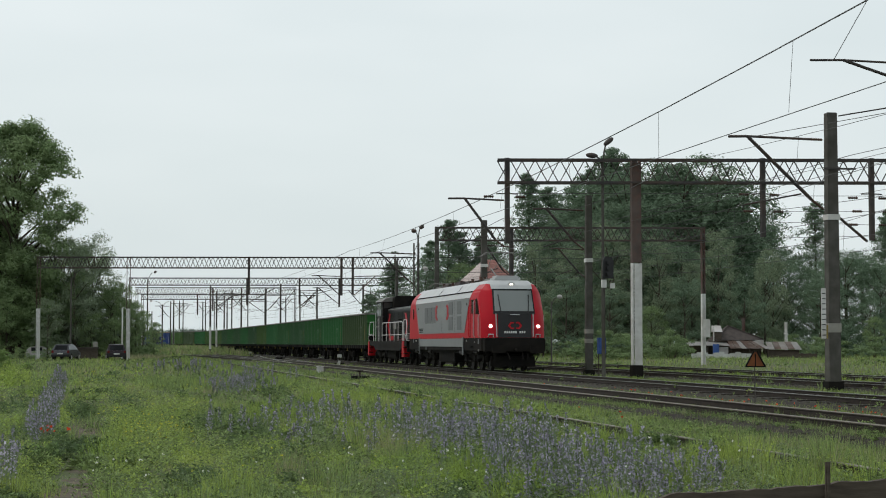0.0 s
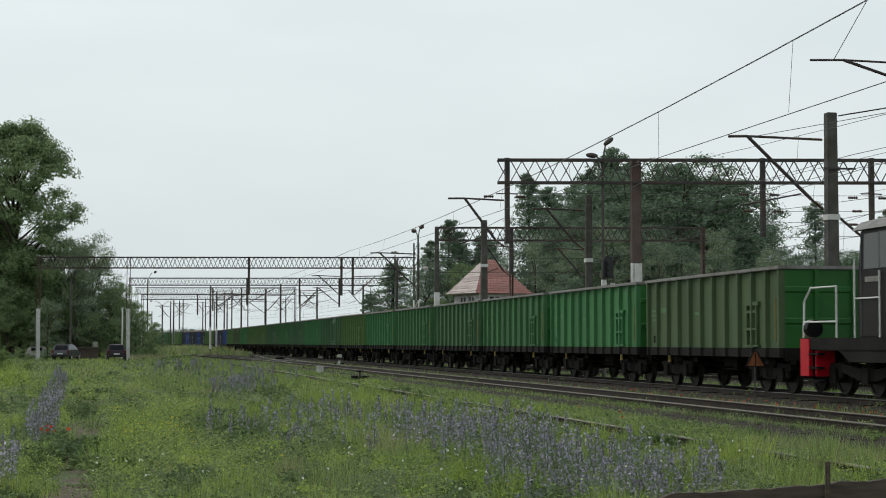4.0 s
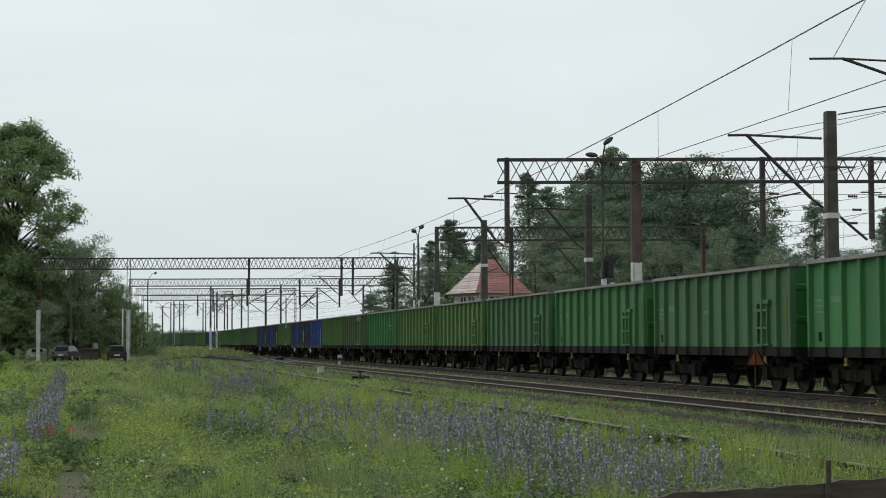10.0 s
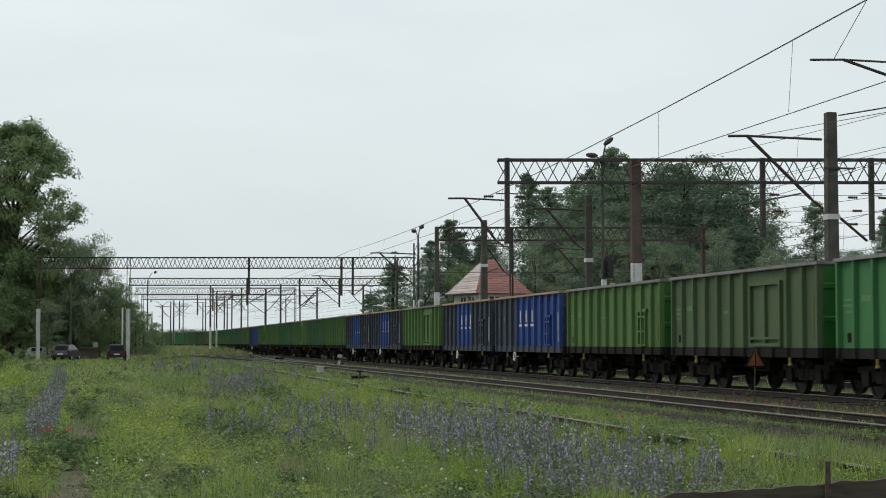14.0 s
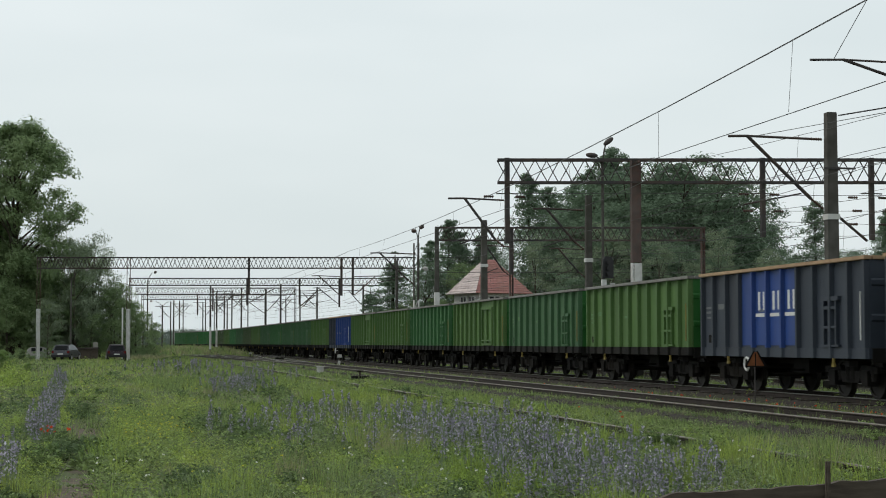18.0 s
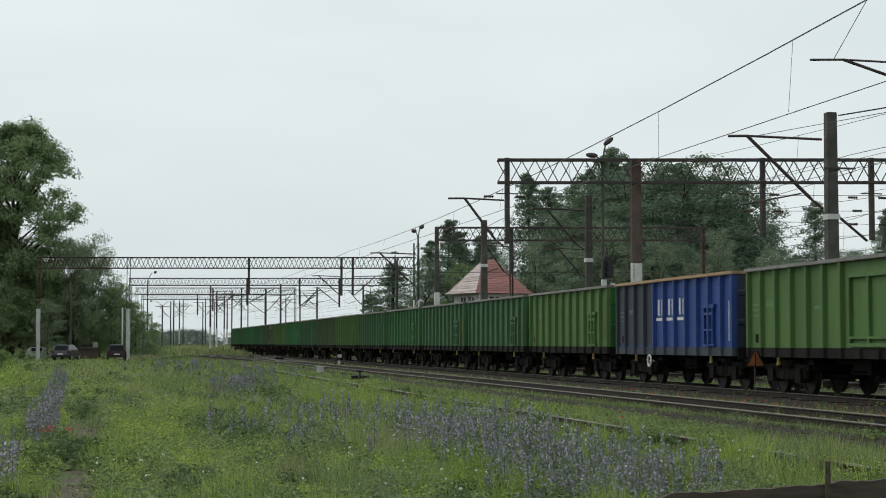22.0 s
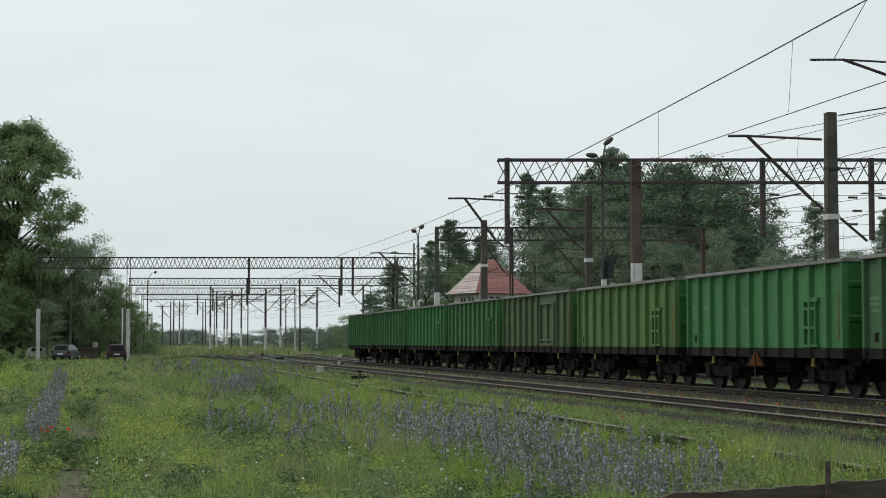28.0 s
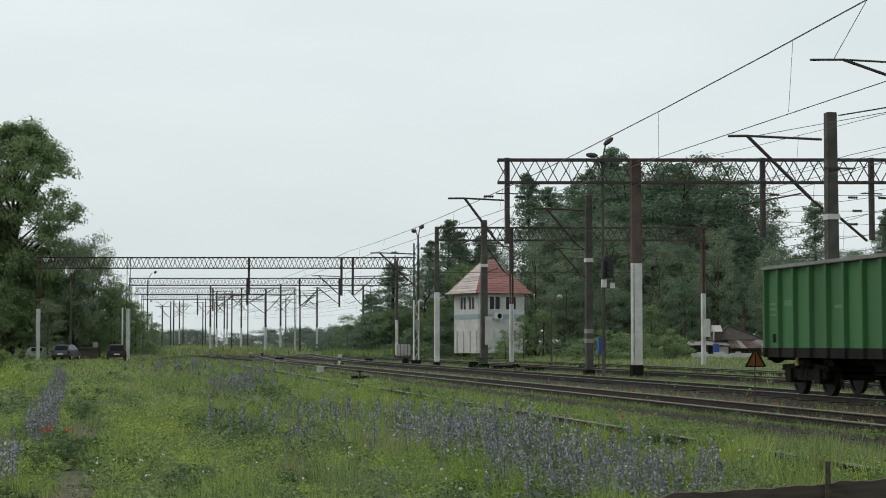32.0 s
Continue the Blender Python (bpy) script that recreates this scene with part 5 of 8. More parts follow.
g1 = far_gantry((-6.3, 167.3, 9.32), (28.5, 160.5, 9.32), 42, 1.0, ((13.15, 163.5, 5.9), (21.67, 161.83, 5.75), (22.71, 161.63, 5.8)), ((-6.2, 167.2, 0, 4.5), (2.08, 165.6, -0.25, 4.5), (26.76, 160.85, 0.4, 3.3)), "long lattice gantry on white-based columns")
for x, y in ((21.67, 161.83), (22.71, 161.63)):
    cantilever(g1, x, y, -1 if x < 22 else 1, 7.6, 5.7, 2.8)
bm = BM()
pole_box(bm, 1.55, 165.7, -0.5, 4.6, 0.14)
part("white_prop", bm, M["whitepost"], g1)
g2 = far_gantry((2.7, 211.3, 9.05), (33.4, 205.4, 9.05), 36, 0.85, ((16.58, 208.66, 5.8), (22.74, 207.5, 5.9), (27.4, 206.5, 5.6)), ((2.9, 211.3, 0, 4.5), (33.2, 205.5, 0.3, 4.5)), "lattice gantry over the station throat")
cantilever(g2, 16.58, 208.66, 1, 7.9, 5.9, 4.0)
cantilever(g2, 27.4, 206.5, -1, 7.9, 5.9, 3.2)
cantilever(g2, 22.74, 207.5, 1, 7.6, 5.7, 2.8)
g3 = far_gantry((4.1, 248.8, 9.08), (26.3, 244.5, 9.08), 26, 0.9, ((14.8, 246.7, 5.8),), ((4.3, 248.8, 0.3, 4.5), (26.2, 244.5, 0.5, 4.2)), "far lattice gantry over the tracks")
cantilever(g3, 14.8, 246.7, 1, 8, 6, 3.6)
cantilever(g3, 26.2, 244.5, 1, 8, 6, 3.4)
g4 = far_gantry((5.6, 284.1, 9.1), (25.3, 280.3, 9.1), 24, 0.8, ((14.5, 282.4, 5.8),), ((5.8, 284.1, 0.6, 4.6), (25.2, 280.3, 0.6, 4.6)), "distant lattice gantry over the tracks")
cantilever(g4, 25.2, 280.3, -1, 8, 6, 3.4)
gr = far_gantry((21.6, 114.0, 9.0), (39.3, 110.6, 9.0), 20, 0.85, ((26.55, 113.0, 5.9), (31.5, 112.1, 5.9)), ((26.6, 113.2, 0.55, 3.9), (39.12, 110.6, 0.3, 4.6)), "lattice gantry on slim white-based columns")
cantilever(gr, 31.5, 112.1, -1, 7.6, 5.6, 2.6)
cantilever(gr, 26.55, 113.0, -1, 7.8, 5.7, 2.4)
bm = BM()
quad_box(bm, 39.0, 39.5, 110.3, 110.36, 1.7, 2.9)
part("notice_board", bm, M["whitepost"], gr, "pale notice plates")
for x, y, z0, z1, side in ((11.5, 303.0, 1.0, 8.5, 1), (16.3, 262.0, 0.6, 9.0, 1), (20.1, 302.0, 0.8, 9.5, -1), (19.9, 261.0, 0.6, 9.5, -1), (19.4, 215.2, 0.3, 8.0, 1), (23.2, 235.0, 0.6, 9.3, 1), (14.0, 340.0, 1.0, 9.5, 1), (22.5, 330.0, 1.0, 9.5, -1), (13.2, 225.0, 0.4, 8.8, 1), (28.5, 238.0, 0.5, 9.0, -1), (33.0, 225.0, 0.5, 9.0, -1)):
    m = pole_mast(x, y, z0, z1, 0.26, "distant catenary mast with white lower part", white=(z0 + 0.1, z0 + 3.0), base=False)
    cantilever(m, x, y, side, z1 - 0.8, z1 - 2.8, 2.6)

for i, (x, y, h) in enumerate(((9.5, 262, 7.5), (11.0, 290, 8.5), (13.5, 312, 9.0), (15.5, 285, 8.0), (18.0, 322, 9.5), (17.0, 240, 8.6), (24.0, 300, 9.2), (26.5, 268, 8.8), (29.5, 290, 9.0), (21.0, 345, 9.5), (8.2, 318, 7.0), (25.5, 232, 8.4))):
    m = pole_mast(x, y, 0.5, h, 0.2, "slim distant catenary mast", base=False)
    cantilever(m, x, y, 1 if i % 2 else -1, h - 0.7, h - 2.5, 2.3)

# mast beside the second track, outside the view, whose arm reaches in
m = pole_mast(15.4, 27.6, -0.25, 8.2, 0.36, "concrete catenary mast between two tracks")
cantilever(m, 15.3, 27.6, -1, 6.11, 4.95, 3.6, kink=0.6, r=0.02)


def wire(name, label, runs, r):
    """runs: lists of points."""
    t = thing(name, label, "overhead wire", group="overhead wires")
    for k, pts in enumerate(runs):
        bm = BM()
        path_tube(bm, pts, r if k < 2 else r * 0.6, 4)
        part("contact_wire" if k == 0 else "messenger_wire" if k == 1 else "dropper", bm, M["wire"], t)
        if k < 2 and name == "overhead_line":
            bm = BM()
            path_tube(bm, [(x + 0.05, y, z + 0.012) for x, y, z in pts], r * 0.7, 4)
            part("twin_wire", bm, M["wire"], t)


def catenary(x0, supports, zc=5.6, zs=7.1, sag=0.8, step=8.1, r=0.008):
    mess, con, drops = [], [], []
    for k in range(len(supports) - 1):
        a, b = supports[k], supports[k + 1]
        h0, h1 = (zs, zs) if isinstance(zs, float) else (zs[k], zs[k + 1])
        s_ = sag if isinstance(sag, float) else sag[k]
        n = 10
        for i in range(n + (b == supports[-1])):
            u = i / n
            x, yy, _ = on_track(a + (b - a) * u, x0)
            mess.append((x, yy, h0 + (h1 - h0) * u - 4 * s_ * u * (1 - u)))
            con.append((x, yy, zc))
        m = int((b - a - step * 0.4) / step)
        for i in range(m + 1):
            u = step * (i + 0.62) / (b - a)
            x, yy, _ = on_track(a + (b - a) * u, x0)
            drops.append([(x, yy, h0 + (h1 - h0) * u - 4 * s_ * u * (1 - u)), (x + 0.1 * (i % 3 - 1), yy, zc)])
    wire("overhead_line", "dark overhead contact wire with messenger and droppers", [con, mess] + drops, r)


catenary(12.6, [-28, 25.5, 91, 150, 212, 262], zs=[7.17, 7.17, 6.15, 6.3, 6.6, 6.8], sag=[0.8, 0.45, 0.2, 0.3, 0.4])
catenary(TRACK, [-10, 53.7, 79, 120, 165, 211, 262, 300], zs=7.1, sag=0.52)
catenary(25.0, [-10, 53.7, 114, 163, 207, 245, 300], zs=7.2, sag=0.6, r=0.011)
catenary(29.8, [-10, 73.6, 113, 161, 206, 245, 320], zs=7.3, sag=0.6, r=0.012)
catenary(34.6, [-10, 72.7, 113, 205, 300], zs=7.4, sag=0.7, r=0.012)
for x, z in ((24.1, 7.5),):
    pts = []
    for a, b in ((-10, 53.7), (53.7, 103), (103, 163), (163, 245)):
        pts += [(x, a + (b - a) * i / 8, z - 0.9 * (i / 8) * (1 - i / 8)) for i in range(8)]
    wire("feeder_wire", "dark feeder wire between masts", [pts], 0.012)
for z, sl in ((7.2, 0.0), (6.6, 0.15), (6.1, -0.1)):
    wire("cross_wire", "thin registration wires under a gantry", [[(24.0, 74.6, z), (28.9, 73.65, z + sl), (33.7, 72.7, z), (40, 71.5, z + sl)]], 0.012)
for x0_, z_ in ((26.8, 8.6), (31.9, 8.2), (36.5, 8.8)):
    wire("feeder_wire", "dark feeder wire between masts", [[(x0_ + 0.03 * y_, y_, z_ - 1.1 * (y_ / 75) * (1 - y_ / 75)) for y_ in range(0, 80, 5)]], 0.011)
wire("cross_wire", "thin stay wires under a gantry", [[(18.0, 75.7, 8.0), (28.6, 73.7, 8.0)], [(28.9, 73.6, 7.9), (40, 71.5, 7.9)]], 0.015)
wire("cross_wire", "thin stay wires under a gantry", [[(21.8, 113.9, 7.0), (39.0, 110.7, 6.9)], [(21.8, 113.9, 6.0), (39.0, 110.7, 6.0)]], 0.018)

wire("stay_wire", "thin slanting stay wire from a bracket arm", [[(12.12, 27.6, 6.1), (12.22, 25.5, 7.45)]], 0.006)
wire("stay_wire", "thin stay wire from a bracket to the next mast", [[(20.6, 53.7, 8.02), (21.5, 45.0, 7.75)]], 0.012)

# ---- lamps, signals and signs ----
def street_lamp(x, y, z0, z1, heads, label, r=0.06):
    t = thing("street_lamp", label, "lamp post", group="lamp posts of the yard")
    bm = BM()
    tube(bm, (x, y, z0 - 0.3), (x, y, z1), r * 1.3, 8, r)
    part("pole", bm, M["mast"], t)
    for dx, dz in heads:
        bm = BM()
        path_tube(bm, [(x, y, z1 - 0.3), (x + dx * 0.25, y, z1 + dz * 0.5), (x + dx * 0.6, y, z1 + dz)], 0.035, 6)
        part("arm", bm, M["mast"], t)
        bm = BM()
        blob(bm, (0, 0, 0), (0.29, 0.14, 0.12) if y < 100 else (0.2, 0.16, 0.15), 12)
        tilt = pose(x + dx, y, z1 + dz + 0.05, 0, -38 if dz > 0.5 else 4, 0)
        for v in bm.verts:
            v.co = tilt @ v.co
        part("lamp_head", bm, M["steel"] if z1 > 8 else M["sheet"], t, "closed oval lamp head", smooth=True)


street_lamp(21.95, 75.4, -0.2, 9.5, ((0.28, 0.85), (-0.5, 0.2)), "tall lamp post with two dark lamp heads")
street_lamp(21.75, 121.5, -0.2, 8.9, ((0.25, 0.6), (-0.3, 0.3)), "tall lamp post with two lamp heads")
street_lamp(21.75, 113.8, 0.0, 5.9, ((-0.9, 0.3),), "lamp post with a pale lamp head on an arm", 0.05)
street_lamp(30.6, 118.0, 0.2, 4.2, ((0.6, 0.3),), "lamp post with a pale lamp head on an arm", 0.05)
street_lamp(8.0, 253.0, 0.3, 6.8, ((-1.6, 0.5), (1.6, 0.5)), "double-armed lamp post by the far tracks", 0.09)
street_lamp(5.0, 215.0, 0.0, 9.0, ((0.9, 0.9),), "tall lamp post with a single arm", 0.07)
street_lamp(-3.3, 172.0, -0.2, 7.6, ((1.5, 0.8),), "tall lamp post with a pale lamp head", 0.07)

t = thing("railway_signal", "black railway light signal on a post, unlit", "signal")
bm = BM()
tube(bm, (21.64, 74.3, -0.5), (21.64, 74.3, 5.0), 0.09, 8)
part("post", bm, M["mast"], t)
bm = BM()
prism(bm, [(21.56, 4.15), (22.06, 4.15), (22.06, 4.95), (21.95, 5.12), (21.67, 5.12), (21.56, 4.95)], "y", 74.1, 74.16)
part("signal_board", bm, M["gloss"], t, "black signal board")
for i in range(3):
    bm = BM()
    tube(bm, (21.81, 74.1, 4.35 + i * 0.25), (21.81, 73.9, 4.35 + i * 0.25), 0.1, 10, 0.11)
    part("lamp_hood", bm, M["gloss"], t)
bm = BM()
quad_box(bm, 21.5, 21.72, 74.05, 74.15, 3.75, 4.1)
part("number_plate", bm, M["whitepost"], t, "white plate under the signal")
bm = BM()
quad_box(bm, 21.9, 22.1, 74.05, 74.15, 3.72, 3.95)
part("side_plate", bm, M["whitepost"], t)

t = thing("relay_cabinet", "blue relay cabinet on thin legs", "cabinet")
bm = BM()
quad_box(bm, 22.2, 22.55, 77.0, 77.3, 0.8, 1.55)
part("box", bm, M["bluebox"], t, bevel=0.02)
for x in (22.24, 22.5):
    bm = BM()
    tube(bm, (x, 77.15, -0.4), (x, 77.15, 0.8), 0.025, 6)
    part("leg", bm, M["steel"], t)

t = thing("warning_sign", "rusty orange triangular sign on a thin post", "sign")
SX, SY = 14.77, 38.25
bm = BM()
tube(bm, (SX, SY, -0.45), (SX, SY, 0.75), 0.014, 6)
part("post", bm, M["steel"], t)
bm = BM()
v = [(SX - 0.23, 0.76), (SX + 0.23, 0.76), (SX + 0.04, 1.08), (SX - 0.04, 1.08)]
prism(bm, v, "y", SY - 0.035, SY - 0.02)
part("sign_plate", bm, M["orange"], t, "faded orange triangle plate")
bm = BM()
bar(bm, (SX - 0.25, SY - 0.045, 0.75), (SX + 0.25, SY - 0.045, 0.75), 0.03)
bar(bm, (SX - 0.24, SY - 0.045, 0.75), (SX - 0.04, SY - 0.045, 1.1), 0.03)
bar(bm, (SX + 0.24, SY - 0.045, 0.75), (SX + 0.04, SY - 0.045, 1.1), 0.03)
bar(bm, (SX, SY - 0.045, 0.75), (SX, SY - 0.045, 1.05), 0.02)
part("sign_border", bm, M["black"], t, "dark border of the sign")

t = thing("track_board", "small red board with white border on a post", "sign")
bm = BM()
quad_box(bm, 27.75, 28.45, 198.2, 198.24, 0.75, 1.25)
part("board", bm, M["whitepost"], t)
bm = BM()
quad_box(bm, 27.83, 28.37, 198.19, 198.2, 0.83, 1.17)
part("red_field", bm, M["orange"], t)
bm = BM()
tube(bm, (28.1, 198.25, 0.0), (28.1, 198.25, 0.9), 0.04, 6)
part("post", bm, M["steel"], t)


def dwarf_post(x, y, h, label, m="whitepost"):
    t = thing("point_indicator", label, "track marker", group="markers and point levers beside the rails")
    bm = BM()
    tube(bm, (x, y, -0.45), (x, y, h * 0.6), 0.05, 6)
    part("post", bm, M["steel"], t)
    bm = BM()
    quad_box(bm, x - 0.15, x + 0.15, y - 0.1, y + 0.1, h * 0.55, h)
    part("lamp_box", bm, M[m], t, bevel=0.02)
    bm = BM()
    quad_box(bm, x - 0.35, x + 0.35, y - 0.2, y + 0.2, -0.35, -0.12)
    part("base", bm, M["black"], t)


for x, y, h, mm in ((16.26, 122.3, 0.5, "whitepost"), (15.2, 172, 0.3, "black"), (15.5, 190, 0.3, "whitepost"), (10.75, 74.2, 0.12, "black"), (20.9, 88, 0.2, "black")):
    dwarf_post(x, y, h, "low white point lamp beside the rails" if mm == "whitepost" else "low dark point lever beside the rails", mm)
t = thing("marker_box", "pale concrete marker box in the grass", "marker")
bm = BM()
quad_box(bm, 11.0, 11.34, 91.6, 91.9, -0.45, 0.02)
part("box", bm, M["whitepost"], t, bevel=0.03)
bm = BM()
quad_box(bm, 10.97, 11.37, 91.57, 91.93, 0.02, 0.06)
part("lid", bm, M["whitepost"], t)
t = thing("leaning_marker", "small leaning white marker at the rails", "marker")
bm = BM()
prism(bm, [(16.0, -0.3), (16.2, -0.3), (16.26, 0.05), (16.08, 0.07)], "y", 121.6, 121.7)
part("plate", bm, M["whitepost"], t)
# dark mounds of old point gear
for x, y, w, h in ((19.7, 131.5, 0.42, 0.12), (19.6, 114.2, 0.27, 0.3), (21.5, 101.5, 0.35, 0.2), (14.9, 152.0, 0.5, 0.05)):
    t = thing("point_lever", "dark point lever weight beside the rails", "point lever", group="point levers")
    bm = BM()
    prism(bm, [(x - w, -0.4), (x + w, -0.4), (x + w * 0.7, h), (x - w * 0.6, h)], "y", y - 0.2, y + 0.2)
    part("weight", bm, M["black"], t, bevel=0.03)
    bm = BM()
    bar(bm, (x, y - 0.25, -0.3), (x + w * 1.2, y - 0.25, h + 0.12), 0.05)
    part("handle", bm, M["steel"], t)

# point machines and boxes between the far tracks
for x, y in ((22.9, 92.0), (24.0, 101.0), (22.4, 98.0), (27.3, 97.0)):
    t = thing("point_machine", "low dark point machine box beside the rails", "point machine", group="point machines")
    bm = BM()
    quad_box(bm, x - 0.5, x + 0.5, y - 0.25, y + 0.25, -0.45, -0.02)
    part("case", bm, M["black"], t, bevel=0.04)
    bm = BM()
    tube(bm, (x - 0.5, y, -0.15), (x - 1.2, y, -0.15), 0.03, 6)
    part("rod", bm, M["steel"], t)

# plastic tank behind the tracks
t = thing("caged_tank", "grey plastic tank in a wire cage on a pallet", "tank")
bm = BM()
quad_box(bm, 23.0, 24.1, 138, 139.1, 0.25, 1.2)
part("tank", bm, M["sheet"], t, bevel=0.08)
for i in range(5):
    bm = BM()
    path_tube(bm, [(22.98 + i * 0.285, 137.97, 0.2), (22.98 + i * 0.285, 137.97, 1.22)], 0.02, 4)
    part("cage_bar", bm, M["steel"], t)
bm = BM()
quad_box(bm, 22.95, 24.15, 137.95, 139.15, 0.05, 0.22)
part("pallet", bm, M["steel"], t)

# ---- signal box ----
sb = thing("signal_box", "two-storey white signal box with red hipped roof", "building", pose(36.4, 164.4, 0.35, 0, 0, 16))
HB = 2.5
for k in range(4):
    a = k * 90
    rot = pose(0, 0, 0, 0, 0, a)
    bm = BM()
    if k in (0, 1):
        grid_u, grid_v = [-HB + 0.2, -1.7, -0.4, 0.05, 1.35, HB], [0, 4.1, 5.45, 5.85]
        plate(bm, grid_u, grid_v, lambda i, j: not (j == 1 and i in (1, 3)), -HB - 0.0, -HB + 0.2)
    else:
        quad_box(bm, -HB, -HB + 0.2, -HB + 0.2, HB, 0, 5.85)
    for v in bm.verts:
        v.co = rot @ v.co
    wall = part("wall", bm, M["plaster"], sb, "dirty white plaster wall")
    if k in (0, 1):
        for u0, u1 in ((-1.7, -0.4), (0.05, 1.35)):
            bm = BM()
            quad_box(bm, -HB + 0.1, -HB + 0.12, u0, u1, 4.1, 5.45)
            for v in bm.verts:
                v.co = rot @ v.co
            win = part("window", bm, M["glass"], sb, "dark window pane")
            bm = BM()
            plate(bm, [u0, u0 + 0.1, (u0 + u1) / 2 - 0.06, (u0 + u1) / 2 + 0.06, u1 - 0.1, u1], [4.1, 4.18, 4.9, 4.96, 5.37, 5.45], lambda i, j: i in (0, 2, 4) or j in (0, 4), -HB + 0.04, -HB + 0.09)
            for v in bm.verts:
                v.co = rot @ v.co
            part("window_frame", bm, M["whitepost"], win, "white window frame")
    bm = BM()
    quad_box(bm, -HB - 0.03, -HB - 0.002, -HB + 0.0, HB, 3.25, 3.7)
    for v in bm.verts:
        v.co = rot @ v.co
    part("wall_band", bm, M["band"], sb, "pale teal band under the windows")
    for u in (-2.1, -0.75, 0.6, 1.95):
        bm = BM()
        quad_box(bm, -HB - 0.09, -HB - 0.001, u - 0.14, u + 0.14, 0, 2.1)
        for v in bm.verts:
            v.co = rot @ v.co
        part("pilaster", bm, M["plaster"], sb)
bm = BM()
E_, R_ = 3.05, 0.55
lo = [bm.verts.new(c) for c in ((-E_, -E_, 5.7), (E_, -E_, 5.7), (E_, E_, 5.7), (-E_, E_, 5.7))]
hi = [bm.verts.new(c) for c in ((-R_, 0, 9.0), (R_, 0, 9.0))]
for f in ((lo[0], lo[1], hi[1], hi[0]), (lo[1], lo[2], hi[1]), (lo[2], lo[3], hi[0], hi[1]), (lo[3], lo[0], hi[0]), lo[::-1]):
    bm.faces.new(f)
roof = part("roof", bm, M["roof_tile"], sb, "red tiled hipped roof")
# courses of tiles on the two slopes that can be seen; the left has sky sheen painted in
for k in range(4):
    rot = pose(0, 0, 0, 0, 0, k * 90)
    for i in range(14):
        u0, u1 = i / 14, (i + 1) / 14
        c_ = R_ if k % 2 == 0 else 0.0
        w0, w1 = E_ * (1 - u0) + c_ * u0, E_ * (1 - u1) + c_ * u1
        z0, z1 = 5.7 + 3.3 * u0, 5.7 + 3.3 * u1
        bm = BM()
        d0, d1 = (E_ * (1 - u0), E_ * (1 - u1)) if k % 2 == 0 else (E_ + (R_ - E_) * u0, E_ + (R_ - E_) * u1)
        v = [bm.verts.new(rot @ Vector(c)) for c in ((-w0 - 0.04, -d0 - 0.07, z0 + 0.02), (w0 + 0.04, -d0 - 0.07, z0 + 0.02), (w1, -d1 - 0.02, z1 + 0.03), (-w1, -d1 - 0.02, z1 + 0.03),
                                             (-w0 - 0.04, -d0 - 0.03, z0 - 0.04), (w0 + 0.04, -d0 - 0.03, z0 - 0.04))]
        bm.faces.new(v[:4]), bm.faces.new((v[4], v[5], v[1], v[0]))
        part("tile_course", bm, M["pale_tile" if k == 3 else "roof_tile"], roof, "weathered tiles paled by painted sky sheen" if k == 3 else "")
bm = BM()
quad_box(bm, -2.95, -2.54, 0.1, 1.0, 3.2, 3.85)
ac = part("air_conditioner", bm, M["whitepost"], sb, "white air conditioner unit", bevel=0.03)
for o in (ac,):
    o.data.transform(pose(0, 0, 0, 0, 0, 90))
bm = BM()
tube(bm, (-0.45, -2.95, 3.53), (-0.45, -2.98, 3.53), 0.24, 14)
part("fan_grille", bm, M["black"], ac)
bm = BM()
quad_box(bm, -0.15, 0.15, 0.8, 1.1, 7.8, 9.2)
part("chimney", bm, M["roof_tile"], sb)

# ---- low cottage beyond the tracks ----
HOUSE = pose(52.74, 142.57, 0, 0, 0, -11)
hs = thing("cottage", "low dark cottage with hipped roof and rusty sheet-metal porch", "building", HOUSE)
bm = BM()
quad_box(bm, -0.9, 3.0, 1.2, 6.0, -0.4, 1.75)
part("wall", bm, M["wood"], hs, "dark timber wall")
bm = BM()
ring = [bm.verts.new(c) for c in ((-1.0, 0.9, 1.55), (3.1, 0.9, 1.62), (3.1, 6.4, 1.62), (-1.0, 6.4, 1.55))]
a, b = bm.verts.new((0.25, 2.2, 2.82)), bm.verts.new((0.6, 4.6, 2.9))
for q in ((ring[0], ring[1], a), (ring[1], ring[2], b, a), (ring[2], ring[3], b), (ring[3], ring[0], a, b), ring[::-1]):
    bm.faces.new(q)
part("roof", bm, M["darkroof"], hs, "dark brown hipped roof")
bm = BM()
bar(bm, (0.25, 2.15, 2.86), (3.12, 0.88, 1.66), 0.09)
bar(bm, (0.25, 2.15, 2.86), (-1.02, 0.88, 1.59), 0.09)
part("ridge_cap", bm, M["darkroof"], hs)
bm = BM()
quad_box(bm, -1.12, -0.5, 0.95, 2.0, 1.45, 2.3)
dorm = part("dormer", bm, M["wood"], hs, "small dark dormer")
bm = BM()
prism(bm, [(0.85, 2.3), (2.2, 2.3), (2.2, 2.85), (1.9, 2.86)], "x", -1.2, -0.42)
part("dormer_roof", bm, M["sheet"], dorm, "pale sheet dormer roof")
bm = BM()
quad_box(bm, -1.2, -1.125, 0.9, 0.98, 1.5, 2.75)
part("dormer_post", bm, M["whitepost"], dorm)
bm = BM()
quad_box(bm, 1.6, 1.86, 2.6, 2.9, 2.2, 3.47)
ch = part("chimney", bm, M["rustmast"], hs, "slim brick chimney", bevel=0.01)
bm = BM()
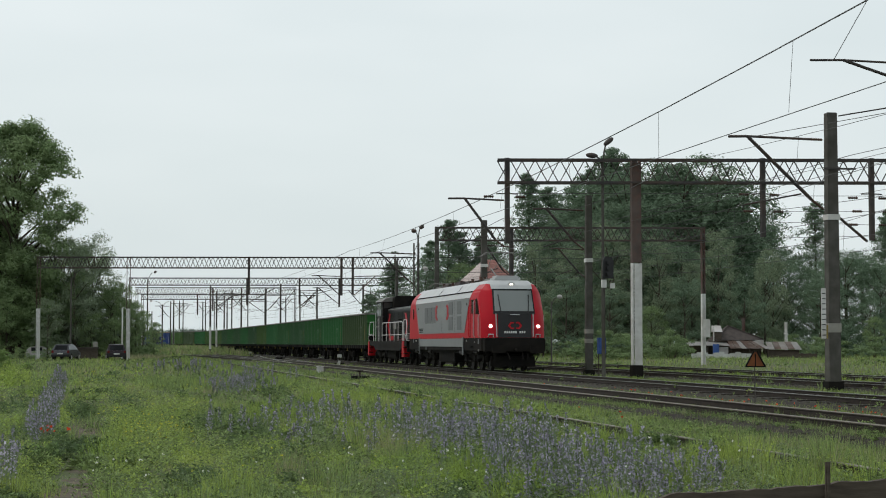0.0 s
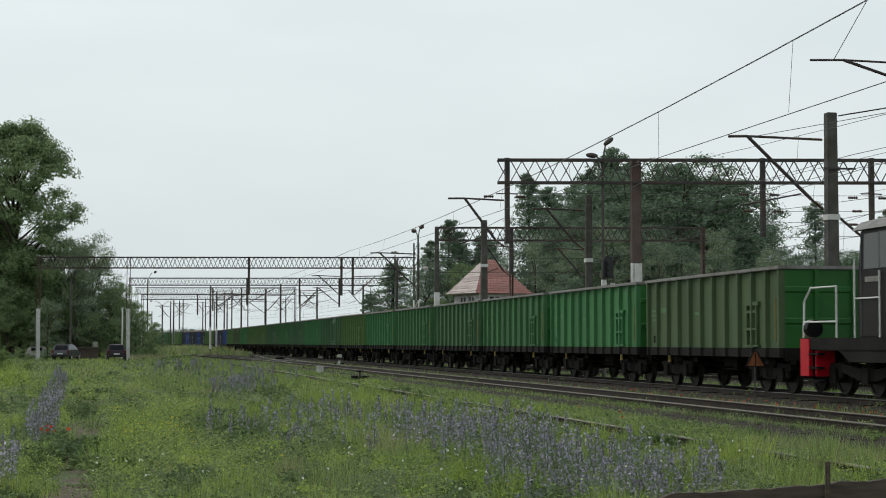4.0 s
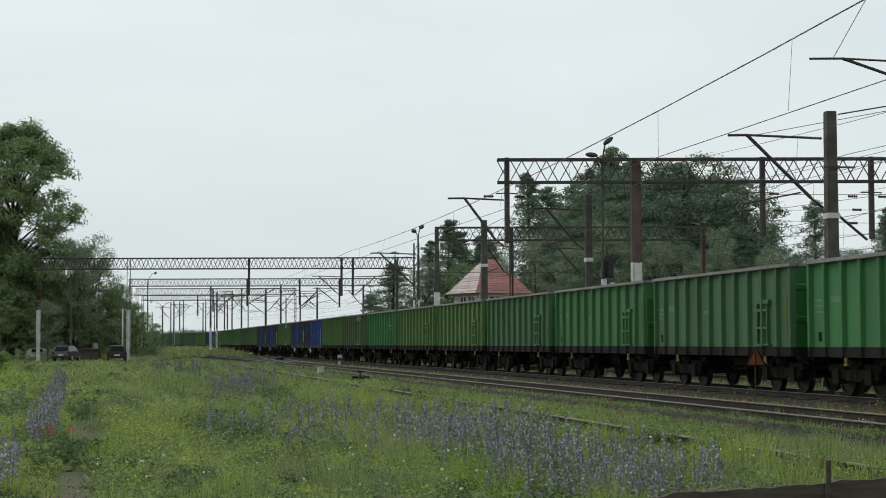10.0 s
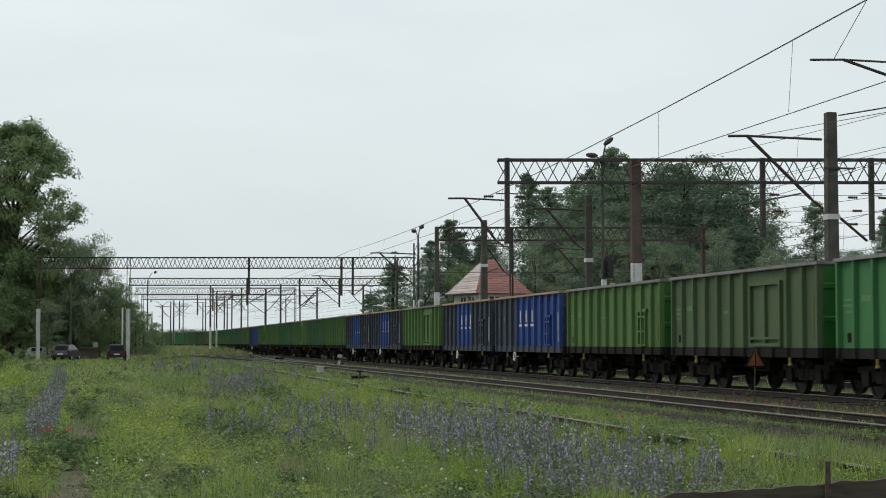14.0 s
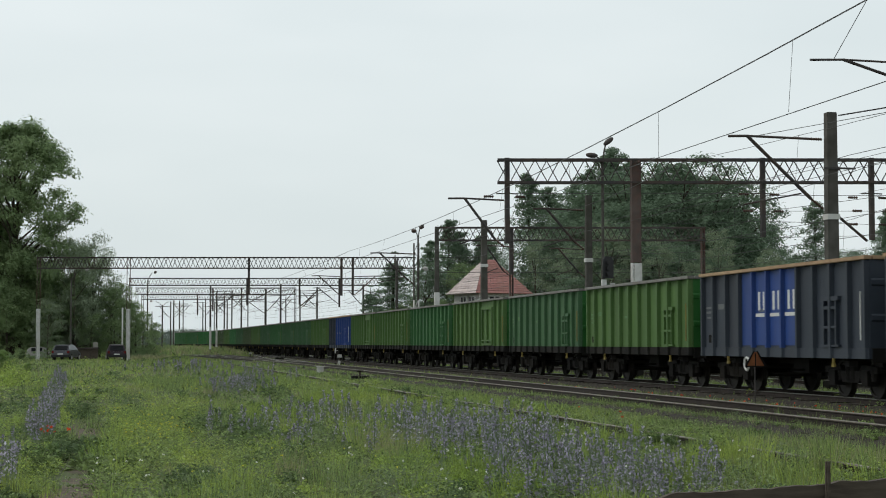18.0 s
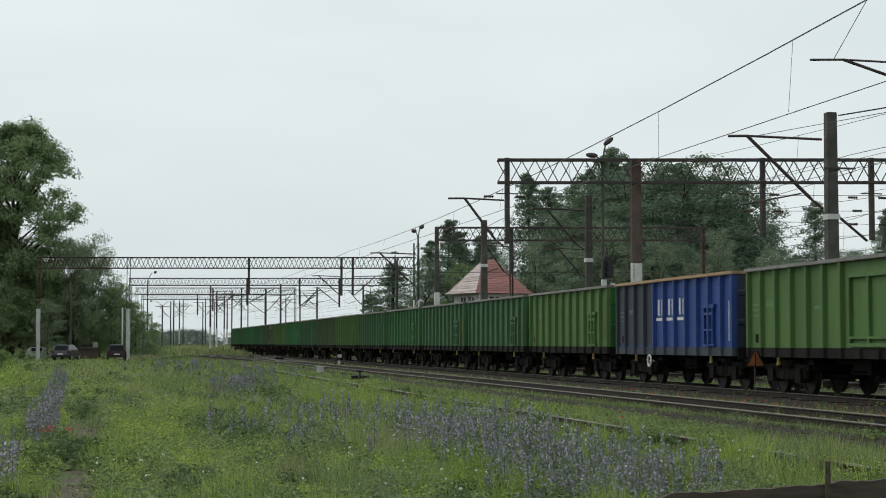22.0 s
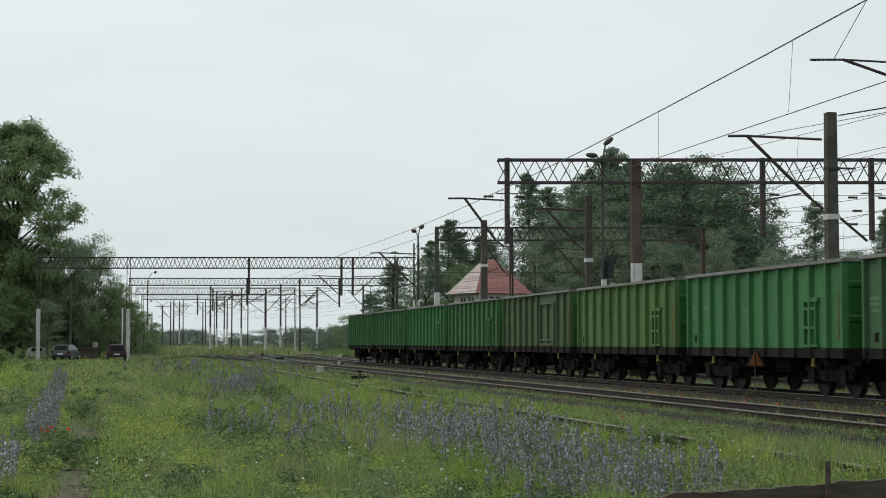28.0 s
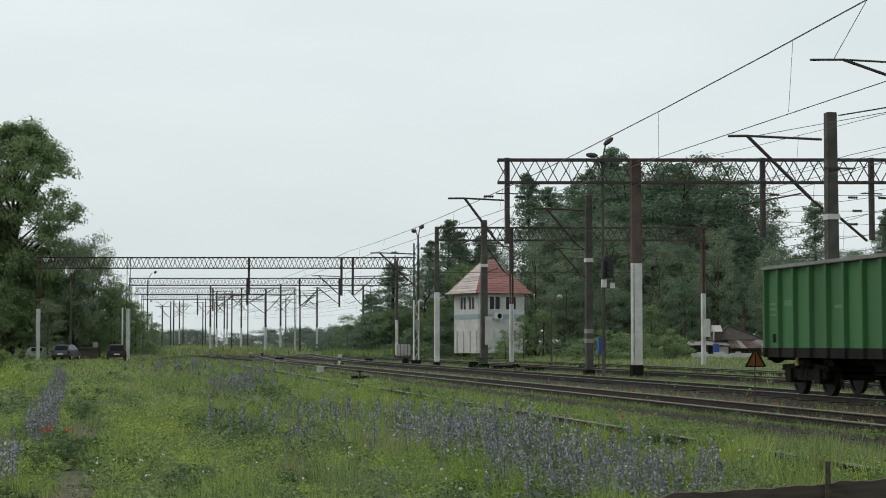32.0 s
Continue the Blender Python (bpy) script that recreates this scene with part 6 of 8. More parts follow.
quad_box(bm, 1.56, 1.9, 2.56, 2.94, 3.44, 3.52)
part("chimney_cap", bm, M["rustmast"], ch)


def sheet_roof(parent, x0, x1, x2, y0, z0, y1, z1, m, label):
    """A ribbed sheet roof in strips, its front edge from x0 to x2, its back edge to x1."""
    n = max(3, int((x2 - x0) / 0.5))
    for i in range(n):
        bm = BM()
        u, w = i / n, (i + 0.97) / n
        dz = 0.02 * (i % 2)
        v = [bm.verts.new(c) for c in ((x0 + (x2 - x0) * u, y0, z0 + dz), (x0 + (x2 - x0) * w, y0, z0 + dz), (x0 + (x1 - x0) * w, y1, z1 + dz), (x0 + (x1 - x0) * u, y1, z1 + dz))]
        bm.faces.new(v)
        bmesh.ops.solidify(bm, geom=bm.faces[:], thickness=0.04)
        part("roof_sheet", bm, M[m[i % len(m)]], parent, label)


sheet_roof(hs, 0.0, 2.5, 3.5, -0.6, 0.86, 1.0, 1.55, ("rustsheet", "rustsheet", "sheet", "rustsheet"), "rusty corrugated sheet")
sheet_roof(hs, -3.55, 0.0, 0.0, -0.5, 1.1, 1.6, 1.45, ("sheet",), "pale corrugated sheet")
for x in (0.1, 1.7, 3.3, -3.4, -1.9):
    bm = BM()
    tube(bm, (x, -0.4, -0.4), (x, -0.4, 1.0 if x < 0 else 0.85), 0.05, 6)
    part("porch_post", bm, M["wood"], hs)
bm = BM()
quad_box(bm, -1.0, -0.1, -0.2, -0.1, -0.3, 1.0)
part("shed_board", bm, M["sheet"], hs, "pale grey shed boards")
bm = BM()
quad_box(bm, -3.4, -1.0, 1.3, 1.4, -0.3, 1.2)
part("shed_wall", bm, M["wood"], hs)
bm = BM()
quad_box(bm, 2.45, 3.15, 0.9, 1.1, 1.05, 1.6)
part("pale_panel", bm, M["sheet"], hs)
sh = thing("long_shed", "long low shed with a pale sheet roof", "shed", HOUSE)
sheet_roof(sh, 3.3, 6.0, 6.2, -0.4, 0.78, 0.9, 1.45, ("sheet", "rustsheet"), "weathered corrugated sheet")
bm = BM()
quad_box(bm, 3.4, 6.0, -0.1, 0.9, -0.4, 0.75)
part("wall", bm, M["wood"], sh)
t = thing("water_barrel", "blue plastic barrel under the canopy", "barrel", HOUSE)
bm = BM()
tube(bm, (-1.25, -0.8, -0.1), (-1.25, -0.8, 1.25), 0.27, 14)
part("barrel", bm, M["bluebox"], t)
t = thing("tarpaulin_fence", "low pale sheet fence before a cottage", "fence", HOUSE)
for i in range(12):
    bm = BM()
    x = -3.55 + i * 0.47
    quad_box(bm, x, x + 0.465, -2.0 + 0.05 * math.sin(i), -1.96 + 0.05 * math.sin(i), -0.2, 0.44 + 0.05 * math.sin(i * 1.7) + 0.05 * (i % 3))
    part("panel", bm, M["plaster"], t, bevel=0.01)
t = thing("board_fence", "low grey board fence beside a shed", "fence", HOUSE)
for i in range(14):
    bm = BM()
    x = 4.0 + i * 0.23
    quad_box(bm, x, x + 0.22, -1.5, -1.46, -0.4, 0.42 + 0.03 * (i % 3))
    part("board", bm, M["wood"], t)
t = thing("stove_pipe", "pale metal vent pipe on a shed", "pipe", HOUSE)
bm = BM()
tube(bm, (5.5, 3.0, 0.5), (5.5, 3.0, 3.15), 0.13, 8)
part("pipe", bm, M["whitepost"], t)
bm = BM()
tube(bm, (5.5, 3.0, 2.1), (5.5, 3.0, 2.2), 0.25, 8, 0.15)
part("flashing", bm, M["sheet"], t)

# ---- parked cars and bits at the far left ----
def parked_car(m, body_m, label):
    t = thing("parked_car", label, "car", m, group="parked cars")
    bm = BM()
    # side outline of a hatchback, rear towards -y, lofted with tumblehome
    lower = [(-2.0, 0.35), (-2.05, 0.6), (-1.98, 0.92), (-1.2, 0.98), (1.0, 0.95), (1.95, 0.72), (2.05, 0.5), (2.0, 0.3)]
    prism(bm, lower, "x", -0.85, 0.85)
    part("body", bm, body_m, t, bevel=0.05)
    bm = BM()
    rings = []
    for x, k in ((-0.8, 0), (-0.62, 1), (0.62, 1), (0.8, 0)):
        prof = [(-1.95, 0.9), (-1.5, 1.42), (-0.2, 1.48), (0.55, 1.4), (1.25, 0.93)] if k else [(-1.95, 0.9), (-1.9, 0.93), (-0.2, 0.96), (0.9, 0.95), (1.25, 0.93)]
        rings.append([bm.verts.new((x, a, b)) for a, b in prof])
    for a, b in zip(rings, rings[1:]):
        for i in range(4):
            bm.faces.new((a[i], a[i + 1], b[i + 1], b[i]))
    part("cabin", bm, body_m, t)
    bm = BM()
    v = [bm.verts.new(c) for c in ((-0.62, -1.93, 0.96), (0.62, -1.93, 0.96), (0.55, -1.56, 1.37), (-0.55, -1.56, 1.37))]
    bm.faces.new(v)
    bmesh.ops.solidify(bm, geom=bm.faces[:], thickness=-0.02)
    part("rear_window", bm, M["glass"], t)
    for sx in (-1, 1):
        bm = BM()
        quad_box(bm, sx * 0.72 - 0.1, sx * 0.72 + 0.1, -2.06, -1.98, 0.68, 0.9)
        part("tail_lamp", bm, M["tail"], t, "red tail lamp")
        for y in (-1.3, 1.3):
            bm = BM()
            tube(bm, (sx * 0.68, y, 0.31), (sx * 0.87, y, 0.31), 0.31, 16)
            w = part("wheel", bm, M["rubber"], t)
            bm = BM()
            tube(bm, (sx * 0.85, y, 0.31), (sx * 0.88, y, 0.31), 0.2, 12)
            part("hub_cap", bm, M["sheet"], w)
    bm = BM()
    quad_box(bm, -0.26, 0.26, -2.075, -2.055, 0.55, 0.66)
    part("plate_bar", bm, M["whitepost"], t)
    bm = BM()
    quad_box(bm, -0.86, 0.86, -2.1, -1.95, 0.32, 0.52)
    part("bumper", bm, M["rubber"], t, bevel=0.04)


parked_car(pose(0.95, 161.5, -0.3, 0, 0, 2), M["carpaint"], "dark hatchback car parked in the grass")
parked_car(pose(-3.55, 165.5, -0.3, 0, 0, -14), M["cargrey"], "grey hatchback car parked beside the trees")
t = thing("dark_shed", "low dark shed behind parked cars", "shed")
bm = BM()
quad_box(bm, -2.9, -0.7, 170, 172, -0.3, 0.75)
part("wall", bm, M["wood"], t)
bm = BM()
prism(bm, [(-3.05, 0.75), (-0.55, 0.75), (-0.6, 0.9), (-3.0, 0.85)], "y", 169.8, 172.2)
part("roof", bm, M["darkroof"], t)
t = thing("concrete_post", "short pale concrete post in the grass", "post")
bm = BM()
pole_box(bm, -0.95, 172.5, -0.5, 1.4, 0.5, 0.85)
part("post", bm, M["concrete"], t, bevel=0.03)
t = thing("old_van", "pale parked van half hidden by bushes", "car")
bm = BM()
prism(bm, [(-7.6, -0.1), (-7.7, 0.5), (-7.3, 0.9), (-6.0, 0.95), (-5.4, 0.5), (-5.3, -0.1)], "y", 176, 178)
part("body", bm, M["sheet"], t, bevel=0.06)
bm = BM()
quad_box(bm, -7.15, -6.1, 175.97, 175.99, 0.5, 0.85)
part("window", bm, M["glass"], t)

# ---- plank fence at the meadow's edge ----
t = thing("plank_fence", "low fence of dark weathered planks", "fence")
bm = BM()
chips = [(3.2, -0.1), (3.2, 0.02)]
for i in range(54):
    x = 3.25 + i * 0.06
    base = 0.03 + 0.16 * smooth01(3.2, 4.3, x) + 0.095 * smooth01(4.2, 6.4, x)
    chips.append((x, base - 0.008 + 0.003 * math.sin(i * 2.3) + 0.005 * math.sin(i * 0.9) + (0.006 if i % 11 in (3, 4) else 0)))
prism(bm, chips + [(6.43, -0.1)], "y", 12.3, 12.36)
part("top_plank", bm, M["wood"], t, "weathered top plank with a chipped edge")
bm = BM()
quad_box(bm, 3.2, 6.5, 12.3, 12.36, -0.42, -0.12)
part("lower_plank", bm, M["wood"], t, bevel=0.008)
for x, h in ((5.3, 0.4), (3.3, 0.1), (6.9, 0.4)):
    bm = BM()
    pole_box(bm, x, 12.26, -0.5, h, 0.045, 0.8)
    part("post", bm, M["wood"], t, bevel=0.01)


# ---- trees and bushes ----
def leaf_cards(rng, centres, radii, per, size, flat=0.75, loose=0.32):
    """Small leaf sprays on the lumps of each clump; they face outwards and up, so that a lump is lit as one."""
    out = []
    for c, r in zip(centres, radii):
        n = per
        lump = rng.normal(size=(7, 3))
        lump /= np.linalg.norm(lump, axis=1)[:, None]
        lump[:, 2] = np.abs(lump[:, 2]) * 0.9 - 0.2
        k = rng.integers(0, 7, n)
        d = rng.normal(size=(n, 3))
        d /= np.linalg.norm(d, axis=1)[:, None]
        rad = rng.uniform(0.3, 1.0, (n, 1)) ** 0.6
        p = np.asarray(c) + (lump[k] * 0.62 + d * rad * 0.5) * r * np.array([1, 1, flat])
        m = d * 0.55 + lump[k] * 0.35 + np.array([0, 0, 0.5]) + rng.normal(size=(n, 3)) * loose
        m /= np.linalg.norm(m, axis=1)[:, None]
        a = np.cross(m, rng.normal(size=(n, 3)))
        a /= np.linalg.norm(a, axis=1)[:, None] + 1e-9
        b = np.cross(m, a)
        s = size * rng.uniform(0.55, 1.35, (n, 1))
        out.append(np.stack([p + a * s, p - a * s * 0.6 + b * s * 0.6, p - a * s * 0.6 - b * s * 0.6], axis=1))
    return np.concatenate(out)


def make_tree(name, label, category, h, seed, kind, leaf, per=70, size=0.2, group=""):
    """One tree standing at the origin, h metres tall."""
    rng = np.random.default_rng(seed)
    t = thing(name, label, category, group=group)
    bm = BM()
    lean = rng.uniform(-0.03, 0.03, 2) * h
    top = (lean[0], lean[1], h * (0.97 if kind in ("spruce", "pine") else 0.75))
    tr = h * 0.016 + 0.04
    flat = 0.75
    if kind != "bush":
        tube(bm, (0, 0, -0.6), top, tr, 8, tr * 0.15)
    centres, radii = [], []
    if kind in ("round", "broad"):
        w = h * (rng.uniform(0.27, 0.33) if kind == "round" else 0.285)
        for i in range(84 if kind == "round" else 270):
            u = rng.uniform(0.1, 0.97)
            if kind == "round":
                env = w * math.sin(math.pi * min(1, (u * 0.92 + 0.04) ** 0.85)) ** 0.55
            else:
                env = w * (max(0.02, 1 - ((u - 0.5) / 0.5) ** 2) ** 0.72 if u > 0.5 else 0.85 + 0.15 * u / 0.5)
            a = rng.uniform(0, 2 * math.pi)
            env *= (1 + 0.06 * math.sin(3 * a + 9 * u + seed)) * rng.uniform(0.08, 1.0) ** 0.45
            c = (lean[0] * u + env * math.cos(a), lean[1] * u + env * math.sin(a), u * h)
            centres.append(c)
            radii.append(h * (rng.uniform(0.065, 0.12) if kind == "round" else rng.uniform(0.05, 0.085)))
            if i % 4 == 0:
                tube(bm, (lean[0] * u * 0.5, lean[1] * u * 0.5, max(0.1, u - 0.18) * h), c, tr * 0.3, 5, 0.015)
    elif kind in ("pine", "spruce"):
        # boughs in loose whorls, with flat pads of needles along them
        flat = 0.7
        boughs = 64 if kind == "pine" else 66
        for i in range(boughs):
            u = (0.16 if kind == "pine" else 0.05) + 0.83 * (i / boughs) ** 0.9 + rng.uniform(-0.012, 0.012)
            if kind == "pine":
                reach = h * 0.21 * min(1.0, 1.9 * (1.03 - u) + 0.14) * rng.uniform(0.35, 1.1)
            else:
                reach = h * 0.235 * (1.03 - u) * rng.uniform(0.7, 1.12)
            a = i * 2.4 + rng.uniform(-0.4, 0.4)
            tip_z = u * h + reach * (0.22 if kind == "pine" else -0.22)
            tip = (lean[0] * u + reach * math.cos(a), lean[1] * u + reach * math.sin(a), tip_z)
            root = (lean[0] * u, lean[1] * u, u * h)
            tube(bm, root, tip, tr * 0.18, 4, 0.012)
            for f in (0.35, 0.7, 1.0):
                centres.append(tuple(root[k] + (tip[k] - root[k]) * f for k in range(3)))
                radii.append(h * 0.026 + reach * (0.38 if f < 1 else 0.26) * rng.uniform(0.8, 1.3))
        centres.append((top[0], top[1], h * 0.985))
        radii.append(h * 0.03)
        per = int(per * 0.6)
    else:
        for i in range(26):
            a, r = rng.uniform(0, 2 * math.pi), h * rng.uniform(0, 0.75)
            c = (r * math.cos(a), r * math.sin(a), h * rng.uniform(0.1, 0.85) * (1 - 0.4 * r / h))
            centres.append(c)
            radii.append(h * rng.uniform(0.12, 0.24) * (1.5 if leaf == "leaf_far" else 1.1))
            if i % 3 == 0:
                tube(bm, (c[0] * 0.2, c[1] * 0.2, -0.2), c, 0.025, 5, 0.01)
    part("trunk" if kind != "bush" else "stem", bm, M["bark"], t, "bare grey-brown trunk and limbs")
    fast_quads("crown", leaf_cards(rng, centres, radii, int(per * 1.75), size * 0.78, flat), M[leaf], t)
    return t


KINDS = {
    "round": [make_tree("broadleaf_tree", "broadleaf tree with dense dark green crown", "tree", 18, 11 + i, "round", "leaf_dark", 95, 0.17, "trees of the wood") for i in range(3)],
    "pine": [make_tree("pine_tree", "pine tree with uneven dark green crown", "tree", 20, 31 + i, "pine", "leaf_dark", 92, 0.17, "trees of the wood") for i in range(3)],
    "spruce": [make_tree("spruce_tree", "spruce tree with dark pointed crown", "tree", 20, 41 + i, "spruce", "leaf_dark", 110, 0.16, "trees of the wood") for i in range(2)],
    "willow": [make_tree("willow_tree", "rounded willow tree with grey-green leaves", "tree", 12, 51 + i, "round", "leaf_pale", 95, 0.125, "trees of the wood") for i in range(2)],
    "mid": [make_tree("broadleaf_tree", "broadleaf tree with green leaves", "tree", 12, 61 + i, "round", "leaf_mid", 95, 0.13, "trees at the meadow's edge") for i in range(2)],
    "bush": [make_tree("bush", "dense green bush in the grass", "bush", 3, 71 + i, "bush", "leaf_mid", 110, 0.09, "bushes") for i in range(2)],
    "shrub": [make_tree("bush", "dense dark green bush behind the tracks", "bush", 3, 75 + i, "bush", "leaf_dark", 110, 0.085, "bushes") for i in range(2)],
    "bright": [make_tree("bush", "light green bush in the grass", "bush", 3, 81 + i, "bush", "leaf_bright", 120, 0.09, "bushes") for i in range(1)],
}
BASE = {"round": 18, "pine": 20, "spruce": 20, "willow": 12, "mid": 12, "bush": 3, "bright": 3, "shrub": 3}
fresh = {id(o) for v in KINDS.values() for o in v}
tree_rng = random.Random(5)


def plant(kind, x, y, h, wide=1.0, z=None):
    unused = [o for o in KINDS[kind] if id(o) in fresh]
    src = unused[0] if unused else tree_rng.choice(KINDS[kind])
    k = h / BASE[kind]
    zz = height(x, y) if z is None else z
    m = pose(x, y, zz - 0.1, 0, 0, tree_rng.uniform(0, 360)) @ Matrix.Diagonal((k * wide, k * wide, k, 1))
    if id(src) in fresh:
        fresh.discard(id(src))
        src.matrix_basis = m
        return src
    return copy_thing(src, m)


# the wood beyond the tracks, row by row: x, y, height, width
WOOD_PINES = (
    (47.4, 191, 20.6, 0.85), (50.2, 195, 19.2, 1.0), (52.8, 193, 19.4, 1.0), (55.2, 195, 22.0, 1.0), (56.9, 192, 24.4, 1.05), (58.4, 194, 22.6, 1.0), (60.6, 194, 21.8, 1.0),
    (62.3, 193, 20.6, 1.0), (65.2, 192, 22.8, 1.05), (67.2, 194, 21.8, 1.0), (69.1, 191, 21.2, 0.95), (71.2, 193, 18.8, 0.9), (72.8, 192, 17.8, 0.8),
    (80.6, 189, 18.3, 0.85), (88.6, 188, 16.6, 1.0), (91.6, 192, 17.4, 1.0), (36.9, 189, 14.8, 1.2), (35.6, 193, 12.8, 1.2), (38.6, 191, 13.6, 1.2), (40.8, 189, 13.0, 1.1), (42.6, 192, 13.4, 1.0))
WOOD_BACK = (
    (50.3, 188, 17.8, 1.0), (53.6, 187, 19.2, 1.1), (57.0, 186, 20.2, 1.15), (60.4, 187, 20.4, 1.15), (63.8, 186, 20.0, 1.15), (67.4, 186, 20.0, 1.15),
    (70.4, 186, 18.6, 0.95), (72.2, 188, 16.8, 0.75), (74.2, 189, 14.2, 0.65), (76.4, 187, 10.8, 0.7), (82.8, 186, 10.6, 1.0), (86.0, 188, 10.8, 1.0), (84.4, 192, 11.2, 1.0),
    (48.9, 184, 14.5, 0.9), (91.0, 184, 12.5, 1.0), (58.6, 181, 15.5, 1.1), (65.4, 181, 15.5, 1.1), (71.0, 180, 14.5, 1.0), (53.0, 181, 14.0, 1.0), (73.6, 181, 11.5, 0.8))
WOOD_FRONT = (
    (49.0, 178, 11.5, 0.9), (54.2, 176, 12.5, 0.9), (58.6, 172, 11.5, 1.0), (64.5, 174, 12.0, 1.0), (70.2, 173, 11.5, 0.9), (74.2, 172, 10.6, 1.0), (77.5, 174, 10.6, 1.0),
    (80.6, 172, 9.6, 1.0), (56.0, 164, 7.5, 1.0), (62.2, 164, 8.0, 1.0), (69.5, 162, 7.4, 1.0), (75.5, 164, 7.4, 1.0), (49.0, 166, 7.5, 1.0), (45.6, 170, 7.5, 1.0), (83.0, 168, 9.0, 1.0),
    (39.6, 190, 10.8, 0.9), (41.8, 186, 10.6, 0.8), (34.6, 188, 9.5, 0.9), (43.6, 184, 11.2, 0.7), (79.0, 160, 6.6, 1.1))
WOOD_WILLOWS = (
    (50.6, 172, 13.8, 0.85), (47.4, 174, 11.4, 0.8), (54.6, 168, 10.6, 0.8), (61.0, 168, 13.6, 0.78), (65.2, 166, 10.6, 0.8), (58.2, 168, 10.2, 0.8), (67.6, 170, 9.8, 0.8), (44.4, 178, 11.2, 0.7), (85.6, 176, 10.8, 0.9))
WOOD_EDGE = (
    (39.5, 178, 9.6, 0.9), (37.6, 182, 10.2, 0.9), (34.5, 182, 8.0, 1.1), (31.0, 190, 6.5, 1.2), (38.3, 158, 5.0, 0.9), (33.0, 190, 8.0, 1.2), (29.6, 196, 6.0, 1.3), (28.2, 205, 6.2, 1.2),
    (42.2, 166, 5.5, 1.2), (69.6, 150, 4.6, 1.1), (52.0, 162, 6.0, 1.2), (34.6, 149.5, 3.6, 0.9))
for kind, rows in (("pine", WOOD_PINES), ("round", WOOD_BACK), ("round", WOOD_FRONT), ("willow", WOOD_WILLOWS), ("mid", WOOD_EDGE)):
    for x, y, h, w in rows:
        plant(kind, x, y, h, w)
for x, y, h, w in ((32.3, 199, 12.2, 1.7), (30.9, 203, 8.4, 1.7), (33.9, 197, 10.4, 1.6), (35.2, 195, 9.6, 1.5)):
    plant("spruce", x, y, h, w)
for i in range(4):
    plant("round", 56 + i * 3.4, 200 + (i % 3) * 3, 18.0 + (i * 5 % 4) * 0.6, 1.1)
# undergrowth along the wood's foot
for i in range(0, 34, 2):
    plant("shrub" if i % 9 else "bush", 42.5 + i * 1.15, 158 + 10 * ((i * 7) % 5) / 5 - (6 if i > 16 else 0), 1.8 + (i * 5 % 4) * 0.4, 1.1)
for x, y, h in ((41.0, 140, 3.4), (42.8, 142, 3.0), (39.3, 143, 2.6), (44.6, 139, 2.8), (61.0, 143, 2.6), (63.0, 142, 3.0), (65.5, 141, 2.6), (34.9, 153, 2.4), (29.2, 160, 2.4), (27.5, 165, 2.6)):
    plant("bush", x, y, h, 1.2)
for x, y, h in ((31.4, 186, 4.6), (33.4, 184, 5.2), (36.4, 180, 6.4), (39.4, 178, 6.8), (34.6, 192, 7.4), (29.4, 192, 5.0), (27.8, 199, 5.0), (37.8, 186, 8.2), (41.4, 182, 7.8), (43.6, 176, 6.5), (31.0, 194, 6.8), (34.4, 176, 4.0)):
    plant("shrub", x, y, h, 0.85)
for x, y, h in ((30.2, 226, 5.6), (32.4, 232, 6.4), (31.4, 240, 6.0), (33.8, 238, 6.6), (30.6, 250, 5.4), (33.0, 254, 6.4), (35.6, 246, 6.8), (32.0, 268, 6.0), (36.0, 262, 6.6), (29.4, 236, 4.2)):
    plant("shrub", x, y, h * 0.74, 1.0)
for x, y, h in ((66.0, 172, 5.0), (70.0, 170, 5.4), (74.0, 171, 6.0), (77.6, 170, 5.8), (81.0, 172, 6.2), (84.6, 174, 6.0), (88.6, 178, 6.4), (62.0, 172, 4.6)):
    plant("shrub", x, y, h, 0.95)
for x, y, h in ((45.2, 136, 3.9), (46.5, 138, 4.5)):
    plant("bush", x, y, h * 0.85, 0.85)

for x, y, h in ((-5.6, 96, 1.5), (-4.4, 104, 1.3)):
    plant("bright", x, y, h, 1.3)

